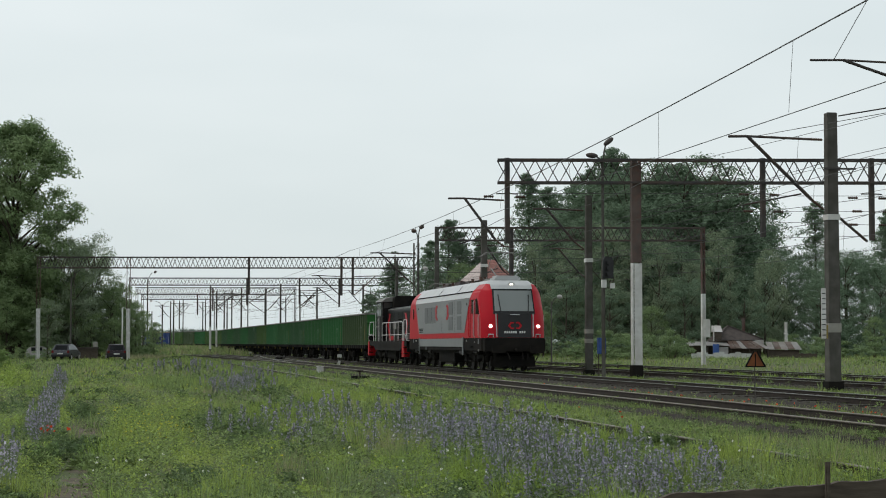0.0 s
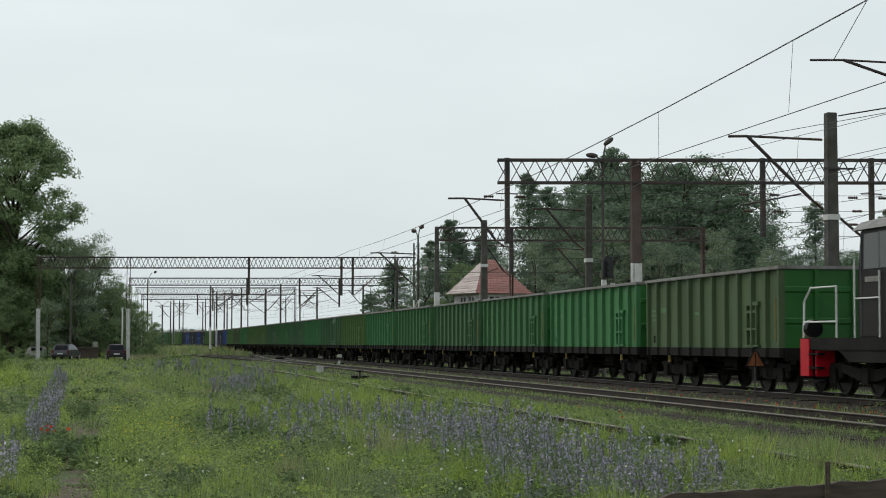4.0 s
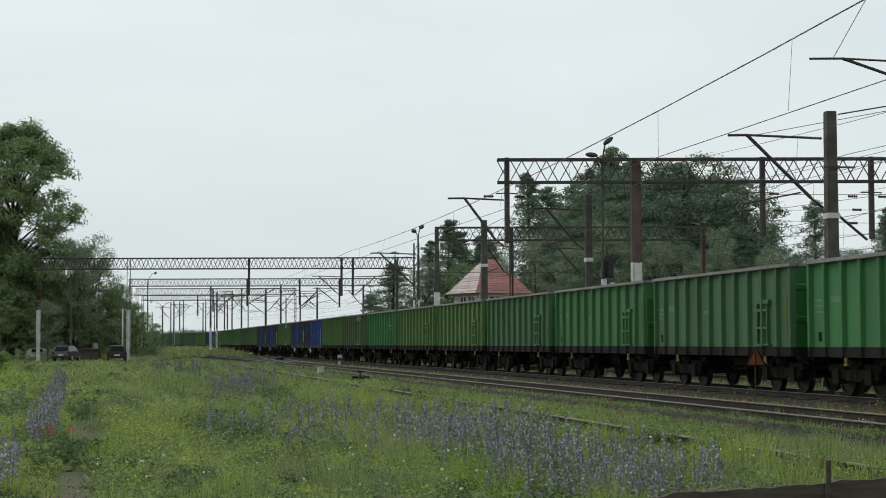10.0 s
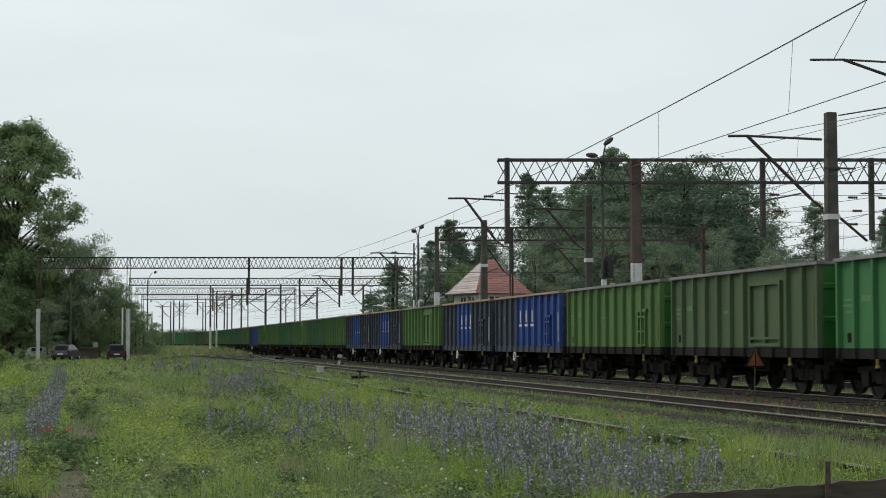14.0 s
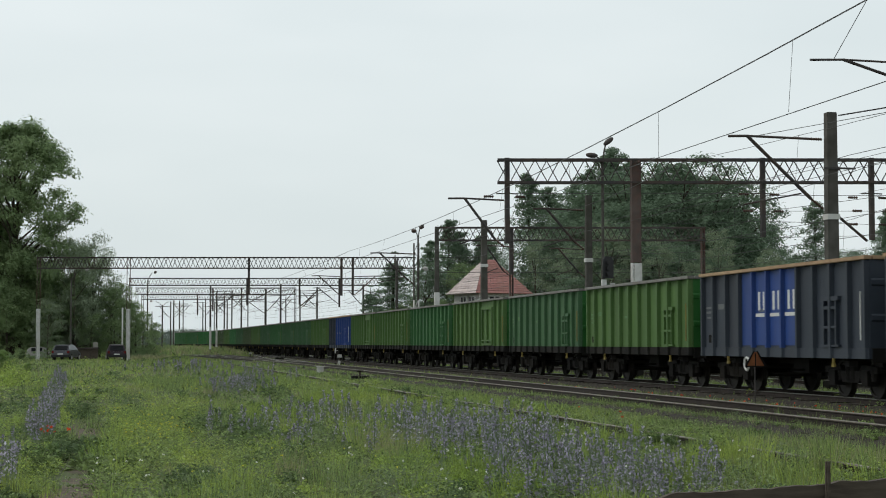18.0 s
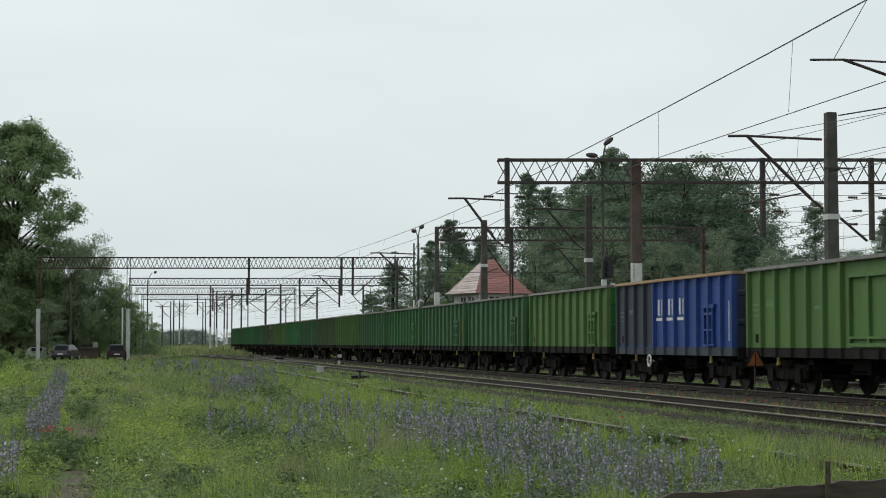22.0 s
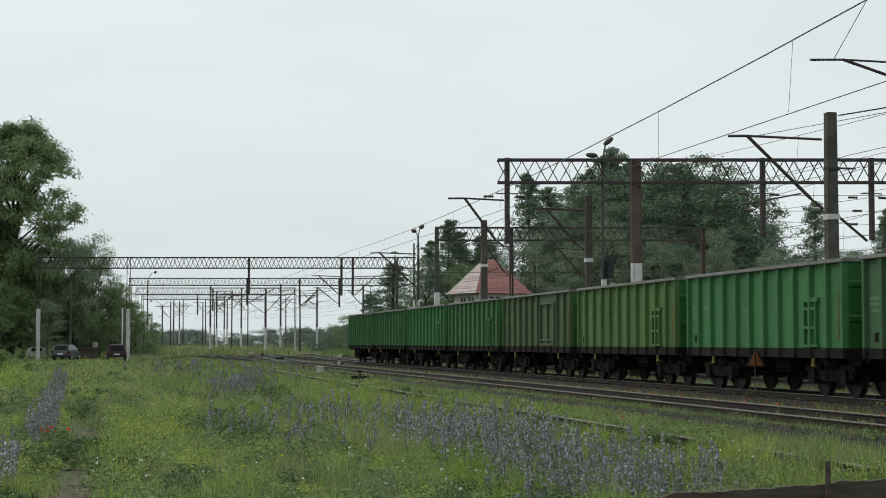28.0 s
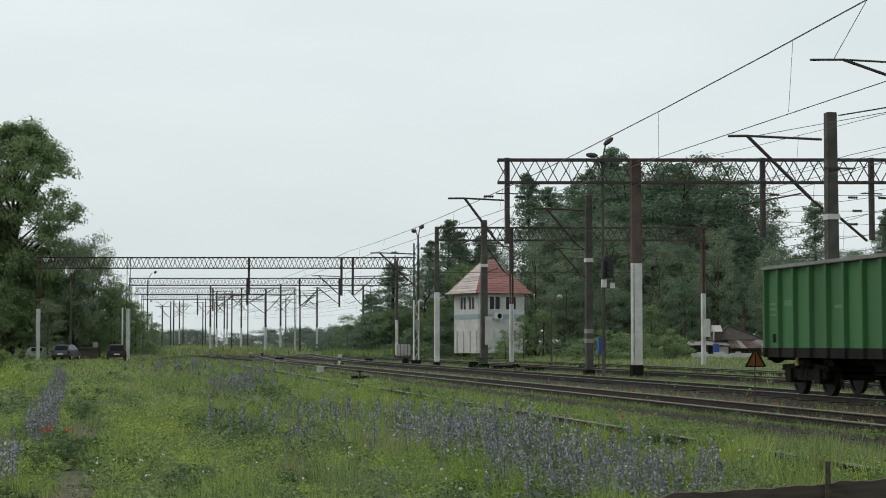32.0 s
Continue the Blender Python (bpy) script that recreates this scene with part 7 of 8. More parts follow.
# tall tree and its neighbours at the far left
plant("mid", -8.6, 190, 13.5, 1.2)
plant("mid", -7.2, 186, 12.5, 1.0)
plant("mid", -10.6, 186, 14.5, 1.1)
tall = make_tree("maple_tree", "tall broadleaf tree with lumpy green crown", "tree", 24.6, 93, "broad", "leaf_mid", 140, 0.21)
tall.matrix_basis = pose(-9.6, 184.5, -0.3)
tall = make_tree("maple_tree", "tall broadleaf tree with lumpy green crown", "tree", 21.5, 97, "broad", "leaf_mid", 110, 0.2)
tall.matrix_basis = pose(-15.0, 188, -0.3)
for kind, x, y, h, w in (("mid", -8.4, 184, 16.0, 1.1), ("mid", -11.5, 185, 17.5, 1.0), ("willow", -5.2, 186, 13.3, 0.9), ("willow", -1.8, 189, 12.3, 0.9), ("mid", -7.0, 187, 13.6, 1.0), ("mid", -9.8, 186, 15.5, 1.0), ("willow", -3.0, 181, 10.5, 0.9), ("willow", -1.2, 186, 11.5, 1.0), ("mid", 0.6, 184, 9.0, 0.8), ("mid", 1.8, 186, 7.5, 1.0), ("willow", -4.6, 187, 11.0, 1.0), ("mid", 3.2, 188, 6.5, 1.0), ("willow", -3.2, 190, 13.0, 0.9), ("willow", -0.6, 192, 10.5, 0.9), ("mid", -4.5, 182, 9.6, 1.0), ("willow", -2.6, 184, 9.0, 1.0), ("mid", 0.4, 188, 8.6, 0.9), ("mid", -6.8, 180, 10.0, 1.1), ("mid", -9.6, 178, 9.0, 1.2),
                         ("mid", 1.5, 190, 9.8, 0.8), ("mid", 2.7, 192, 7.6, 0.9), ("mid", 4.1, 196, 6.2, 1.0), ("mid", 5.4, 200, 5.0, 1.1), ("willow", -5.6, 176, 6.5, 1.1), ("mid", -11.0, 176, 8.0, 1.2), ("mid", -1.5, 180, 6.0, 1.2), ("mid", 0.9, 180, 5.0, 1.2)):
    plant(kind, x, y, h, w)
for x, y, h in ((5.0, 196, 2.6), (4.2, 190, 2.0), (2.6, 182, 2.2), (-8.0, 172, 2.2), (-4.8, 174, 2.6), (-6.5, 170, 1.8), (-9.5, 168, 2.0), (3.4, 178, 1.6)):
    plant("bush", x, y, h, 1.2)
# hedges and copses in the far distance, with haze put into their leaf colour
FAR = [make_tree("copse_tree", "distant broadleaf tree with haze painted into its leaf colour", "tree", 10, 101 + i, "bush", "leaf_far", 80, 0.3, "distant trees") for i in range(2)]
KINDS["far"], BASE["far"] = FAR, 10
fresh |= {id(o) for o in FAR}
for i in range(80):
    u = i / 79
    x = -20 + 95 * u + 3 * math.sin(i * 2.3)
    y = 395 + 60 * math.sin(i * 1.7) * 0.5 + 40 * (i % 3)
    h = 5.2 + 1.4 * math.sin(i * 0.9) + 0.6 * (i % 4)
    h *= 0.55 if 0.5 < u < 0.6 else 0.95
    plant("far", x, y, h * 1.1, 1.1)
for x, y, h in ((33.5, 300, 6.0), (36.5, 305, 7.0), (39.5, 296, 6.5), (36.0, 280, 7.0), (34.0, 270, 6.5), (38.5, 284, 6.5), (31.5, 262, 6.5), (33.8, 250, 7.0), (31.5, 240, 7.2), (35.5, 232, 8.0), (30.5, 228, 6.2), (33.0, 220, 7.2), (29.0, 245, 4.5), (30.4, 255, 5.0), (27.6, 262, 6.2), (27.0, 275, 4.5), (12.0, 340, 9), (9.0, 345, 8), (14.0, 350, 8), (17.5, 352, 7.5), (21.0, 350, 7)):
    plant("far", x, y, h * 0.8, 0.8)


# ---- meadow: grass, weeds and flowers ----
grass_rng = np.random.default_rng(7)


def lie(x, y):
    z = np.full_like(x, -0.36)
    sx = np.clip((x - 30) / 16, 0, 1)
    sy = np.clip((y - 40) / 90, 0, 1)
    z += 0.35 * sx * sx * (3 - 2 * sx) * sy * sy * (3 - 2 * sy)
    ty = np.clip((y - 170) / 130, 0, 1)
    z += 0.9 * ty * ty * (3 - 2 * ty)
    return z


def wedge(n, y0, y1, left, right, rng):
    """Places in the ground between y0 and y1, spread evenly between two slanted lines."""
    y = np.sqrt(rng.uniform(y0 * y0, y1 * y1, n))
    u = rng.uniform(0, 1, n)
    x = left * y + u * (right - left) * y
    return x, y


def patches(x, y, s, seed):
    """A soft uneven field between 0 and 1, from a few sine waves."""
    a = np.sin(x * s + seed) + np.sin(y * s * 0.7 + 1.7 * seed) + np.sin((x + y) * s * 0.53 + seed * 0.3) + np.sin((x - 0.6 * y) * s * 1.31 + 2.1)
    return np.clip(a / 6 + 0.5, 0, 1)


def trackside(x):
    """1 in the open meadow, small on the ballast."""
    f = np.ones_like(x)
    for c, w, v in ((12.6, 0.95, 0.4), (TRACK, 1.5, 0.05), (25.0, 1.9, 0.2), (29.8, 1.9, 0.25)):
        f = np.where(np.abs(x - c) < w, v, f)
    return f


def blades(x, y, h, w, rng, lean=0.35):
    n = len(x)
    z = lie(x, y)
    a = rng.uniform(0, 2 * np.pi, n)
    dx, dy = np.cos(a) * w, np.sin(a) * w * 0.4
    lx, ly = rng.normal(0, lean, n) * h, rng.normal(0, lean, n) * h
    V = np.zeros((n, 3, 3), dtype=np.float32)
    V[:, 0] = np.stack([x - dx, y - dy, z - 0.03], 1)
    V[:, 1] = np.stack([x + dx, y + dy, z - 0.03], 1)
    V[:, 2] = np.stack([x + lx, y + ly, z + h], 1)
    return V


def sow(name, label, category, V, material):
    ob = fast_quads(name, V, material)
    return tagged(ob, label, category, kind="stuff")


def bed(x, y):
    """The ground with the ballast beds on it."""
    z = lie(x, y)
    for c, w, v in ((8.25, 0.4, -0.22), (12.6, 1.15, -0.21), (TRACK, 1.35, -0.15), (25.0, 1.5, -0.17), (29.8, 1.5, -0.15)):
        z = np.where(np.abs(x - c) < w, np.maximum(z, v), z)
    return z


def tussocks(x, y, h, w, rng, per, spread):
    """Tufts: blades that rise from one foot and lean outwards."""
    n = len(x) * per
    rep = lambda v: np.repeat(v, per)
    a = rng.uniform(0, 2 * np.pi, n)
    out = np.abs(rng.normal(0, 1, n)) * spread
    bx, by = rep(x) + np.cos(a) * out, rep(y) + np.sin(a) * out
    hh = rep(h) * rng.uniform(0.35, 1.1, n)
    lean = rng.uniform(0.05, 0.6, n) * hh
    t = rng.uniform(0, 2 * np.pi, n)
    ww = rep(w) * rng.uniform(0.6, 1.4, n)
    z = bed(bx, by)
    V = np.zeros((n, 3, 3), dtype=np.float32)
    dx, dy = np.cos(t) * ww, np.sin(t) * ww
    V[:, 0] = np.stack([bx - dx, by - dy, z - 0.02], 1)
    V[:, 1] = np.stack([bx + dx, by + dy, z - 0.02], 1)
    V[:, 2] = np.stack([bx + np.cos(a) * lean, by + np.sin(a) * lean, z + hh], 1)
    return V


def herbs(x, y, h, size, rng, per, plump=0.3):
    """Upright weeds: leaves that stand out round a few stems, smaller to the top."""
    n = len(x) * per
    rep = lambda v: np.repeat(v, per)
    u = rng.uniform(0.08, 1, n) ** 0.8
    a = rng.uniform(0, 2 * np.pi, n)
    r = rep(h) * plump * (1.1 - 0.8 * u) * np.sqrt(rng.uniform(0.05, 1, n))
    p = np.stack([rep(x) + np.cos(a) * r, rep(y) + np.sin(a) * r, rep(bed(x, y)) + rep(h) * u], 1)
    a2 = a + rng.normal(0, 0.7, n)
    d = np.stack([np.cos(a2), np.sin(a2), rng.uniform(-0.3, 0.9, n)], 1)
    d /= np.linalg.norm(d, axis=1)[:, None]
    e = np.stack([-np.sin(a2), np.cos(a2), rng.normal(0, 0.35, n)], 1)
    s = (rep(size) * (1.25 - 0.7 * u) * rng.uniform(0.6, 1.3, n))[:, None]
    return np.stack([p, p + d * s * 0.45 + e * s * 0.24, p + d * s, p + d * s * 0.45 - e * s * 0.24], 1)


def onpath(x, y):
    return (np.abs(x + 0.28 + 0.12 * np.sin(y * 0.8)) < 0.2 + 0.26 * patches(x, y, 2.2, 4)) & (y < 48)


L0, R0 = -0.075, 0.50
lot = {k: [] for k in ("grass", "lime", "drygrass", "weed", "stalk", "darkweed")}


def share(V, per, kinds, rng, weights):
    """Deals whole plants out to materials."""
    n = len(V) // per
    k = (np.cumsum(weights, axis=1) < rng.uniform(0, 1, (n, 1))).sum(axis=1)
    for i, key in enumerate(kinds):
        lot[key].append(V[np.repeat(k == i, per)])


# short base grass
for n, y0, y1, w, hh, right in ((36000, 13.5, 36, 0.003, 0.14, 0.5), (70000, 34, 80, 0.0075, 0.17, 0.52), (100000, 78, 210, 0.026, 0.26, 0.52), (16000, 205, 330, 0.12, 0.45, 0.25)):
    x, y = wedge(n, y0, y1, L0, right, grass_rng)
    keep = grass_rng.uniform(0, 1, n) < trackside(x) * (0.3 + 0.7 * patches(x, y, 0.9, 3))
    keep &= ~(onpath(x, y) & (grass_rng.uniform(0, 1, n) < 0.97))
    x, y = x[keep], y[keep]
    V = blades(x, y, hh * grass_rng.uniform(0.35, 1.4, len(x)), w * grass_rng.uniform(0.6, 1.5, len(x)), grass_rng)
    f = patches(x, y, 0.8, 21)
    share(V, 1, ("grass", "lime", "drygrass"), grass_rng, np.stack([0.8 - 0.4 * (f > 0.6), 0.08 + 0.4 * (f > 0.6), 0.12 + 0 * f], 1))
# tufts and upright weeds in stands of one kind: share per material, tufted, leaf size, height
STANDS = (
    ({"grass": 0.65, "drygrass": 0.2, "lime": 0.15}, True, 1.0, 1.1), ({"lime": 0.8, "grass": 0.2}, False, 0.95, 1.1), ({"darkweed": 0.7, "weed": 0.3}, False, 1.7, 0.8),
    ({"weed": 0.55, "grass": 0.45}, False, 1.25, 1.0), ({"stalk": 0.6, "grass": 0.4}, False, 0.75, 1.2), ({"weed": 0.4, "grass": 0.4, "drygrass": 0.2}, True, 1.0, 0.5), ({"lime": 0.5, "grass": 0.5}, True, 1.1, 1.25))
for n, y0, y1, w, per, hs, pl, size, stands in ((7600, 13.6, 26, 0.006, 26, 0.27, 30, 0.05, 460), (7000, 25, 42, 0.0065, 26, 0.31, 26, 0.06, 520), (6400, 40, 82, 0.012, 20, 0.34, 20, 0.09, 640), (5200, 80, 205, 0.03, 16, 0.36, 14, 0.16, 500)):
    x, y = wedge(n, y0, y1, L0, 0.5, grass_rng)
    keep = (grass_rng.uniform(0, 1, n) < trackside(x)) & ~(onpath(x, y) & (grass_rng.uniform(0, 1, n) < 0.96))
    x, y = x[keep], y[keep]
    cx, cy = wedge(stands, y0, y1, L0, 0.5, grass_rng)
    d2 = (x[:, None] - cx) ** 2 + (0.45 * (y[:, None] - cy)) ** 2
    near = d2.argmin(axis=1)
    dome = np.clip(1.15 - np.sqrt(d2.min(axis=1)) / (0.024 * y0 + 0.35), 0.35, 1.1)
    lush = patches(cx, cy, 0.62, 21)
    roll = grass_rng.uniform(0, 1, stands)
    kind = np.select([roll < 0.07, roll < 0.22 + 0.2 * (lush > 0.55), roll < 0.5, roll < 0.74, roll < 0.88, roll < 0.95], [0, 1, 2, 3, 4, 5], 6)
    kind = np.where((cx > 8.3) & (grass_rng.uniform(0, 1, stands) < 0.8), np.where(roll < 0.4, 5, np.where(roll < 0.75, 3, 0)), kind)
    rise = grass_rng.uniform(0.6, 1.35, stands)
    side = np.clip((x - 8.1) / 0.8, 0, 1)
    low = np.where((x > 11.2) & (x < 31), 0.5, 1.0 - 0.45 * side)
    for k, (mix, tufted, leaf_k, high) in enumerate(STANDS):
        q = kind[near] == k
        h = hs * high * dome[q] * rise[near[q]] * low[q] * grass_rng.uniform(0.55, 1.35, q.sum())
        if tufted:
            V, each = tussocks(x[q], y[q], h * 1.15, np.full(q.sum(), w * leaf_k), grass_rng, per, 0.08 + 0.0014 * y0), per
        else:
            V, each = herbs(x[q], y[q], h, np.full(q.sum(), size * leaf_k) * grass_rng.uniform(0.6, 1.3, q.sum()), grass_rng, pl, 0.5), pl
        share(V, each, tuple(mix), grass_rng, np.tile(list(mix.values()), (q.sum(), 1)))


def clump(key, n, cx, cy, rx, ry, h0, h1, w, per, kind="tuft"):
    a, r = grass_rng.uniform(0, 2 * np.pi, n), np.sqrt(grass_rng.uniform(0, 1, n))
    x, y = cx + rx * r * np.cos(a), cy + ry * r * np.sin(a)
    h = grass_rng.uniform(h0, h1, n)
    lot[key].append(tussocks(x, y, h, np.full(n, w), grass_rng, per, 0.12) if kind == "tuft" else herbs(x, y, h, np.full(n, w), grass_rng, per))


# lush and dark clumps that stand out in the meadow
clump("lime", 120, 6.2, 45, 1.1, 3.5, 0.3, 0.55, 0.007, 30)
clump("grass", 160, 2.9, 66, 1.8, 7, 0.3, 0.5, 0.011, 24)
clump("lime", 60, 3.2, 38, 0.9, 3, 0.3, 0.5, 0.006, 30)
clump("lime", 90, 9.4, 40, 0.9, 8, 0.25, 0.45, 0.006, 26)
clump("darkweed", 16, 0.4, 45, 0.3, 1.5, 0.35, 0.5, 0.06, 60, "herb")
clump("weed", 22, 1.2, 31, 0.5, 2.0, 0.4, 0.6, 0.05, 60, "herb")
clump("darkweed", 14, 1.7, 33, 0.3, 1.0, 0.4, 0.6, 0.05, 70, "herb")
clump("darkweed", 12, -0.45, 24, 0.2, 0.8, 0.15, 0.3, 0.07, 50, "herb")
clump("lime", 40, 1.0, 34, 0.6, 3.0, 0.3, 0.5, 0.05, 50, "herb")
clump("lime", 26, 1.0, 26, 0.45, 2.0, 0.4, 0.62, 0.04, 70, "herb")
clump("darkweed", 10, 2.45, 27, 0.15, 0.8, 0.45, 0.7, 0.04, 60, "herb")
clump("weed", 20, -0.75, 21, 0.2, 2.0, 0.15, 0.3, 0.05, 40, "herb")
clump("stalk", 40, 1.9, 18, 1.6, 1.6, 0.25, 0.4, 0.036, 40, "herb")
clump("stalk", 40, 5.6, 17.5, 1.2, 1.8, 0.25, 0.45, 0.036, 40, "herb")
clump("lime", 30, 7.75, 21.0, 0.25, 1.2, 0.3, 0.5, 0.01, 30)
clump("drygrass", 40, 4.2, 26, 0.5, 1.6, 0.35, 0.6, 0.003, 24)
# broad-leaved weeds round the worn path, and a bright thicket at the meadow's corner
clump("darkweed", 40, -0.25, 26.5, 0.55, 1.4, 0.1, 0.28, 0.13, 34, "herb")
clump("weed", 46, 0.1, 23.0, 0.5, 1.6, 0.1, 0.26, 0.12, 34, "herb")
clump("weed", 30, -0.75, 23.5, 0.22, 1.8, 0.12, 0.28, 0.11, 34, "herb")
clump("lime", 60, 0.55, 29, 0.5, 3.0, 0.3, 0.5, 0.055, 50, "herb")
clump("lime", 40, 1.6, 40, 0.7, 4.0, 0.35, 0.55, 0.06, 50, "herb")
clump("lime", 40, -3.6, 66, 0.7, 8.0, 0.5, 1.0, 0.12, 60, "herb")
clump("darkweed", 20, -0.5, 38, 0.35, 2.5, 0.2, 0.4, 0.1, 50, "herb")
for cy in (41.0, 52.0, 60.5):
    clump("grass", 34, 8.0, cy, 0.2, 1.6, 0.16, 0.3, 0.007, 22)
    clump("lime", 20, 7.95, cy + 0.8, 0.25, 1.4, 0.16, 0.32, 0.008, 22)
# low weeds that creep up to the second track
clump("weed", 320, 11.35, 36, 0.42, 14, 0.06, 0.18, 0.055, 22, "herb")
clump("grass", 420, 11.4, 36, 0.4, 15, 0.1, 0.24, 0.006, 20)
clump("drygrass", 160, 11.5, 34, 0.35, 12, 0.08, 0.2, 0.005, 18)
# rough grass on the banks behind the far tracks
clump("grass", 420, 27.5, 186, 4.5, 12, 0.6, 1.1, 0.05, 14)
clump("drygrass", 260, 14, 235, 9, 36, 0.4, 0.9, 0.06, 12)
clump("grass", 420, 14, 240, 9, 44, 0.4, 0.9, 0.06, 12)
clump("drygrass", 160, 3.5, 178, 3.0, 12, 0.3, 0.7, 0.05, 12)
# grass over the sunken rail, between the worn tracks and in the strips beside them
for key, n, c, half, h0, h1 in (("grass", 1500, 6.75, 0.35, 0.2, 0.36), ("lime", 500, 6.75, 0.4, 0.2, 0.36), ("drygrass", 1500, 12.6, 0.62, 0.05, 0.14), ("grass", 900, 12.6, 0.62, 0.05, 0.13), ("drygrass", 2000, 15.1, 1.1, 0.08, 0.24), ("grass", 2600, 15.1, 1.2, 0.08, 0.26), ("weed", 1200, 15.9, 0.7, 0.06, 0.18), ("grass", 2200, 11.2, 0.6, 0.1, 0.24), ("drygrass", 600, 11.3, 0.5, 0.08, 0.2), ("grass", 900, 8.02, 0.16, 0.05, 0.14), ("lime", 300, 8.05, 0.2, 0.05, 0.15), ("grass", 900, 8.7, 0.3, 0.06, 0.16),
                            ("lime", 1500, 21.6, 1.45, 0.1, 0.28), ("grass", 3400, 21.6, 1.6, 0.1, 0.3), ("grass", 800, TRACK, 0.6, 0.02, 0.07), ("grass", 1800, 27.4, 1.3, 0.06, 0.2), ("lime", 1500, 27.4, 1.2, 0.06, 0.2), ("grass", 900, 25.0, 0.62, 0.03, 0.09)):
    y = 18 + 132 * grass_rng.uniform(0, 1, n) ** 1.5
    x = c + grass_rng.uniform(-half, half, n)
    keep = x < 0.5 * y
    x, y = x[keep], y[keep]
    lot[key].append(tussocks(x, y, grass_rng.uniform(h0, h1, len(x)), 0.004 + 0.00022 * y, grass_rng, 16, 0.12))
for key, name, label in (("grass", "grass", "tall green meadow grass in tufts"), ("lime", "lime_grass", "light yellow-green grass and weeds in patches"), ("drygrass", "dry_grass", "pale dry grass stalks between green grass"), ("weed", "meadow_weeds", "leafy green weeds among grass"), ("stalk", "pale_weeds", "grey-green leafy weeds among grass"), ("darkweed", "dark_weeds", "dark green weed clumps in the meadow")):
    for k in (3, 4):
        some = [v for v in lot[key] if len(v) and v.shape[1] == k]
        if some:
            sow(name if k == 3 else name.replace("grass", "herbs"), label, "grass" if k == 3 else "weeds", np.concatenate(some), M[key])


def in_patch(n, cx, cy, rx, ry, slant, rng):
    a, r = rng.uniform(0, 2 * np.pi, n), np.sqrt(rng.uniform(0, 1, n))
    y = cy + ry * r * np.sin(a)
    return cx + rx * r * np.cos(a) + slant * (y - cy), y


def spikes(x, y, rng, k=1.0):
    """Flower spikes: a thin stalk and small florets up its upper part."""
    n = len(x)
    z = lie(x, y)
    h = rng.uniform(0.35, 1.0, n) * k
    lx, ly = rng.normal(0, 0.06, n), rng.normal(0, 0.06, n)
    stalk = np.zeros((n, 4, 3), dtype=np.float32)
    w = 0.006 + 0.0002 * y
    stalk[:, 0] = np.stack([x - w, y, z], 1)
    stalk[:, 1] = np.stack([x + w, y, z], 1)
    stalk[:, 2] = np.stack([x + lx + w * 0.6, y + ly, z + h], 1)
    stalk[:, 3] = np.stack([x + lx - w * 0.6, y + ly, z + h], 1)
    per = 84
    m = n * per
    u = rng.uniform(0.12, 1.0, m)
    rep = lambda v: np.repeat(v, per)
    rad = ((1.06 - u) * 0.06 + 0.012) * rng.uniform(0.3, 1.0, m)
    a = rng.uniform(0, 2 * np.pi, m)
    p = np.stack([rep(x) + rep(lx) * u + np.cos(a) * rad, rep(y) + rep(ly) * u + np.sin(a) * rad, rep(z) + rep(h) * u], 1)
    d = rng.normal(size=(m, 3))
    d /= np.linalg.norm(d, axis=1)[:, None]
    e = np.cross(d, rng.normal(size=(m, 3)))
    e /= np.linalg.norm(e, axis=1)[:, None]
    s = (0.0125 + 0.0003 * rep(y))[:, None] * rng.uniform(0.6, 1.4, (m, 1))
    flo = np.stack([p - d * s, p + e * s * 0.7, p + d * s, p - e * s * 0.7], 1)
    blue = rng.uniform(0, 1, m) < 0.34 + 0.3 * (u > 0.45)
    return stalk, flo[blue], flo[~blue]


st, fl, lv = [], [], []
for n, cx, cy, rx, ry, slant, k in ((150, 5.2, 20.4, 1.6, 3.4, 0.1, 0.72), (150, 5.6, 26.5, 1.9, 5.0, 0.12, 0.8), (120, 4.9, 17.0, 1.5, 1.7, 0.12, 0.55), (40, 6.3, 18.6, 0.8, 1.8, 0.1, 0.6), (40, 4.4, 34, 2.0, 6, 0.05, 0.7), (85, 4.3, 60, 1.8, 7, 0.02, 0.6),
                                   (55, -1.2, 20, 0.36, 3.5, 0.0, 0.62), (60, -1.1, 31, 0.4, 6, 0.0, 0.72), (36, -1.35, 46, 0.4, 9, -0.015, 0.75), (22, -1.9, 74, 0.45, 14, -0.03, 0.7), (30, 2.6, 29, 1.6, 6, 0, 0.7), (40, 7.5, 75, 3.0, 16, 0, 0.7), (60, 5.5, 105, 5.0, 25, 0, 0.7)):
    x, y = in_patch(n, cx, cy, rx, ry, slant, grass_rng)
    hub = grass_rng.integers(0, max(1, n // 7), n)
    x, y = 0.55 * x + 0.45 * x[hub], 0.55 * y + 0.45 * y[hub]
    a, b, c = spikes(x, y, grass_rng, k)
    st.append(a), fl.append(b), lv.append(c)
sow("bugloss_stalks", "grey-green stalks and leaves of flower spikes", "wildflowers", np.concatenate(st + lv), M["stalk"])
sow("bugloss_flowers", "violet-blue flower spikes in the meadow", "wildflowers", np.concatenate(fl), M["violet"])


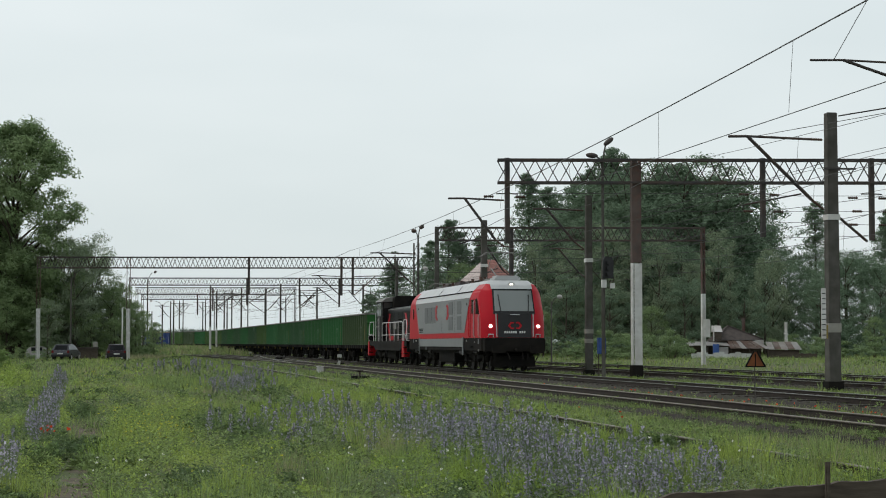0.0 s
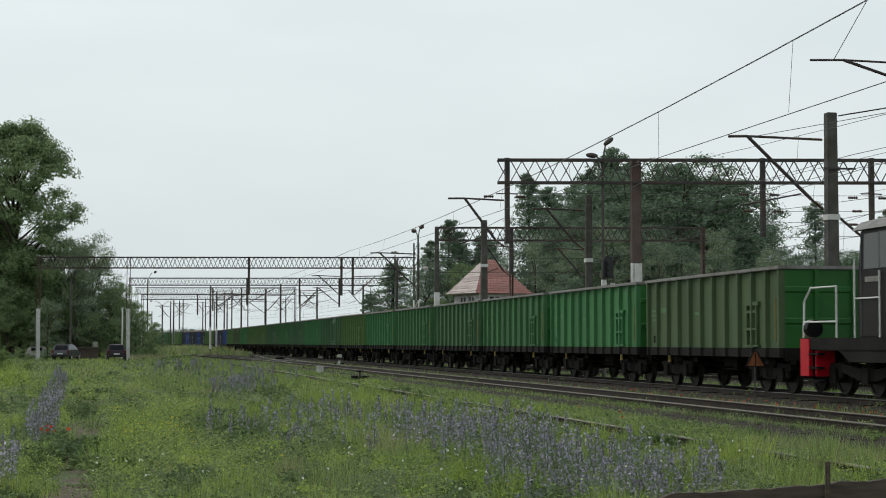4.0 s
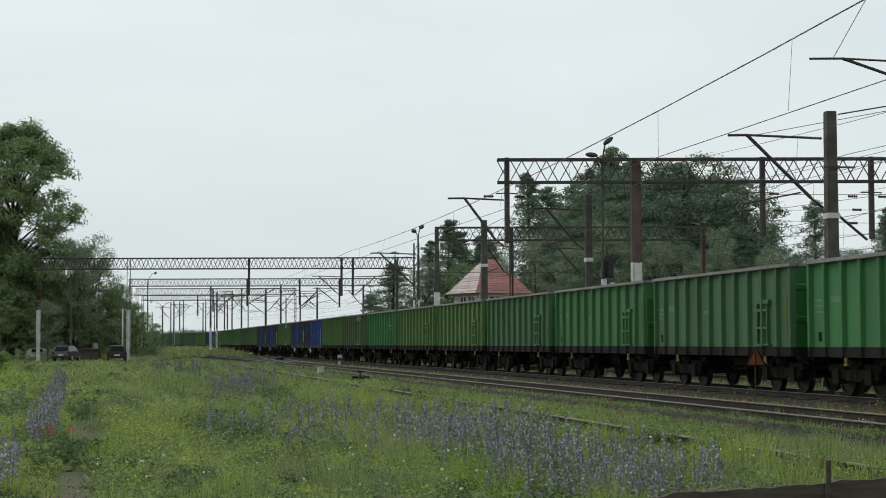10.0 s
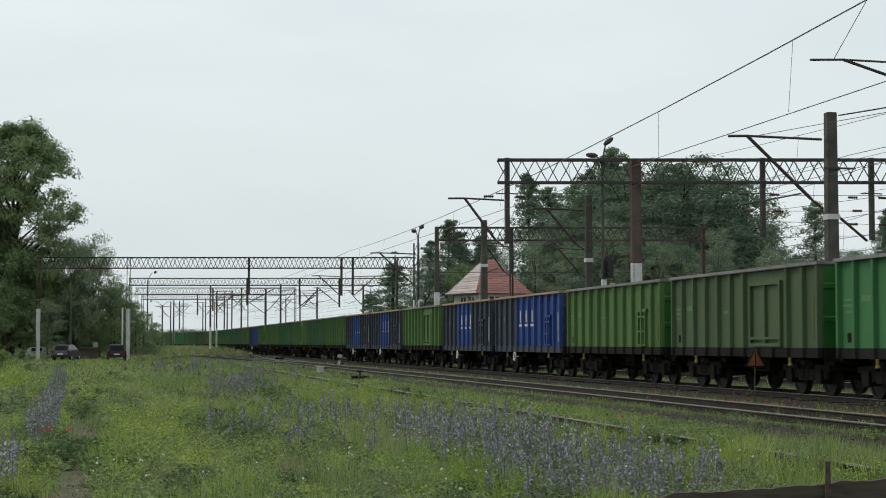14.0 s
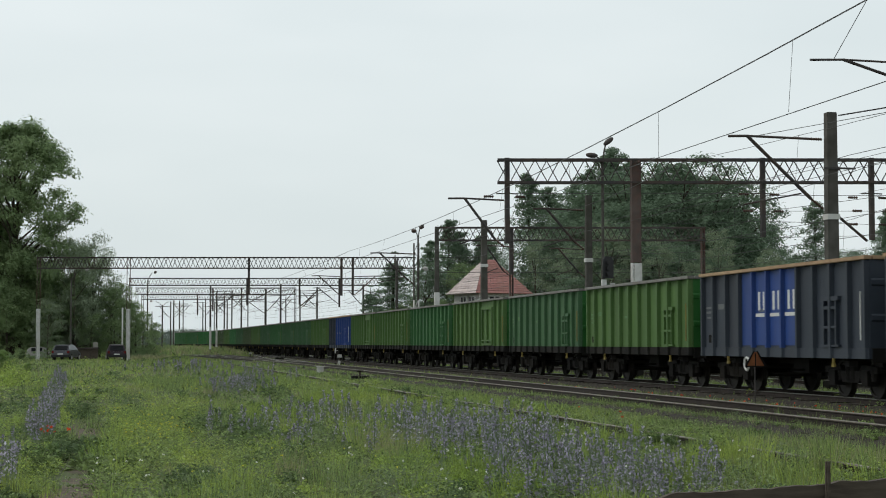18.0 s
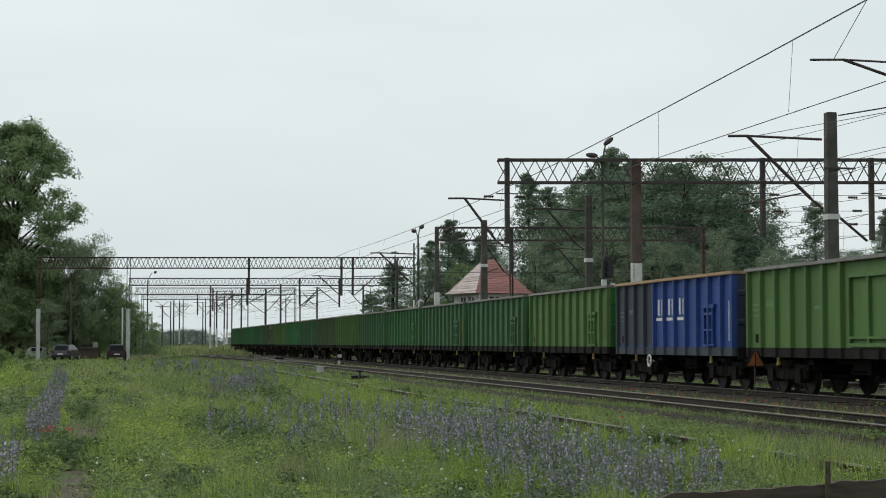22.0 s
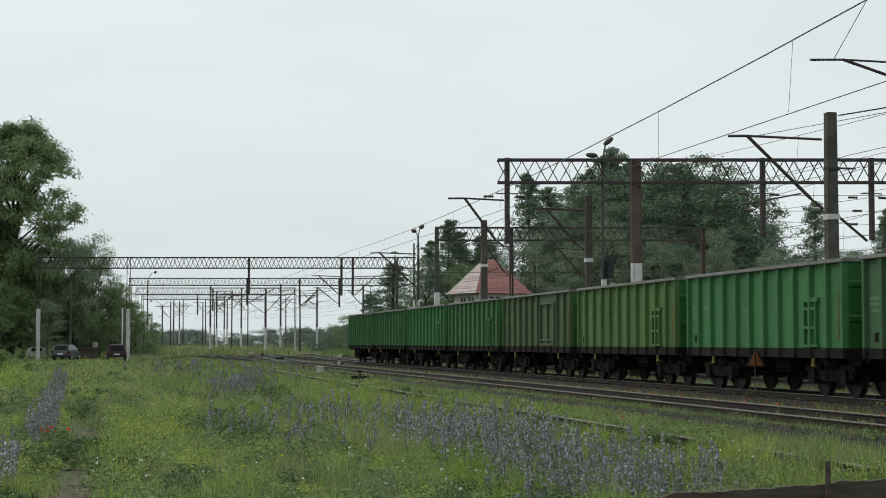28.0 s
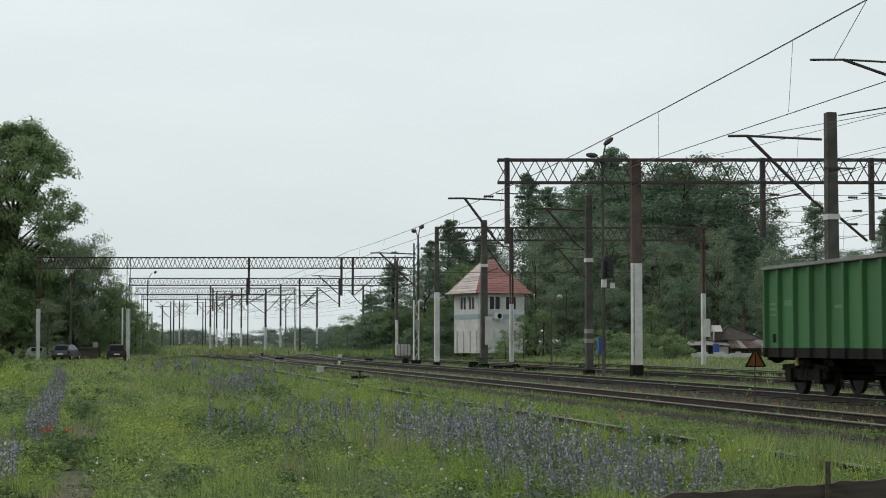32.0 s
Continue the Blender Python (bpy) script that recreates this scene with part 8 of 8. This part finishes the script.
def florets(spots, material, name, label, size, rng, per=3):
    out = []
    for n, cx, cy, rx, ry, h0, h1 in spots:
        x, y = in_patch(n, cx, cy, rx, ry, 0, rng)
        x, y = np.repeat(x, per), np.repeat(y, per)
        m = len(x)
        p = np.stack([x + rng.normal(0, size * 0.6, m), y + rng.normal(0, size * 0.6, m), lie(x, y) + np.repeat(rng.uniform(h0, h1, n), per) + rng.normal(0, size * 0.4, m)], 1)
        d = rng.normal(size=(m, 3))
        d /= np.linalg.norm(d, axis=1)[:, None]
        e = np.cross(d, rng.normal(size=(m, 3)))
        e /= np.linalg.norm(e, axis=1)[:, None]
        s = size * rng.uniform(0.6, 1.3, (m, 1)) * (1 + 0.008 * y[:, None])
        out.append(np.stack([p - d * s, p + e * s, p + d * s, p - e * s], 1))
    return sow(name, label, "wildflowers", np.concatenate(out), M[material])


florets(((75, 0.8, 26.5, 0.55, 3.0, 0.25, 0.5), (30, 1.0, 34, 1.2, 5, 0.25, 0.5), (20, 3.2, 20, 2.5, 4, 0.25, 0.45), (90, 1.2, 62, 3, 18, 0.3, 0.5)), "yellowbloom", "yellow_flowers", "small yellow flowers in the meadow", 0.009, grass_rng)
florets(((9, -0.8, 28.6, 0.28, 0.7, 0.22, 0.34), (44, 15.6, 40, 0.7, 16, 0.14, 0.26), (4, 10.2, 33, 0.6, 6, 0.2, 0.3), (8, 15.2, 62, 0.3, 8, 0.12, 0.25)), "poppy", "red_poppies", "red poppies in the grass", 0.016, grass_rng)
florets(((42, 5.2, 20, 2.4, 4.5, 0.25, 0.5), (26, 2.0, 19, 2.2, 3.5, 0.2, 0.4), (14, 7.2, 23, 0.8, 4, 0.25, 0.4)), "whitebloom", "white_daisies", "small white daisies in the meadow", 0.011, grass_rng)

# worn path through the meadow: bare soil patches with uneven edges
bm = BM()
for i in range(46):
    yy = 16.5 + i * 0.42 + 0.3 * math.sin(i * 2.1)
    xx = -0.28 - 0.12 * math.sin(yy * 0.8) + 0.16 * math.sin(i * 3.7)
    rr = 0.16 + 0.16 * math.sin(i * 1.3) ** 2 + (0.12 if yy < 21 or 30 < yy < 33 else 0)
    ring = [bm.verts.new((xx + rr * (1 + 0.3 * math.sin(k * 2.3 + i)) * math.cos(k * 0.7854), yy + 2.2 * rr * math.sin(k * 0.7854), -0.335)) for k in range(8)]
    top = bm.verts.new((xx, yy, -0.3))
    for k in range(8):
        bm.faces.new((ring[k], ring[(k + 1) % 8], top))
tagged(new("bare_soil", mesh_of("bare_soil", bm, M["soil"])), "patches of bare brown soil on a worn path", "soil", kind="stuff")

# trodden litter and small tufts on the path
x, y = wedge(500, 15, 47, -0.02, 0.02, grass_rng)
x = -0.28 - 0.12 * np.sin(y * 0.8) + grass_rng.normal(0, 0.2, 500)
sow("path_litter", "dry straw and small tufts on a trodden path", "grass", tussocks(x, y, grass_rng.uniform(0.02, 0.09, 500), 0.003 + 0.0001 * y, grass_rng, 12, 0.08), M["drygrass"])
sow("path_tufts", "small green tufts on a trodden path", "weeds", herbs(x[:400], y[:400], grass_rng.uniform(0.05, 0.18, 400), np.full(400, 0.045), grass_rng, 18, 0.8), M["weed"])

# ---- sleepers of the visible tracks, last ----
lay_sleepers(track_c, TRACK, 30, 0.0, 150)
lay_sleepers(track_b, 12.6, 20, -0.08, 130)
lay_sleepers(track_e, 25.0, 40, -0.02, 110)


motions()
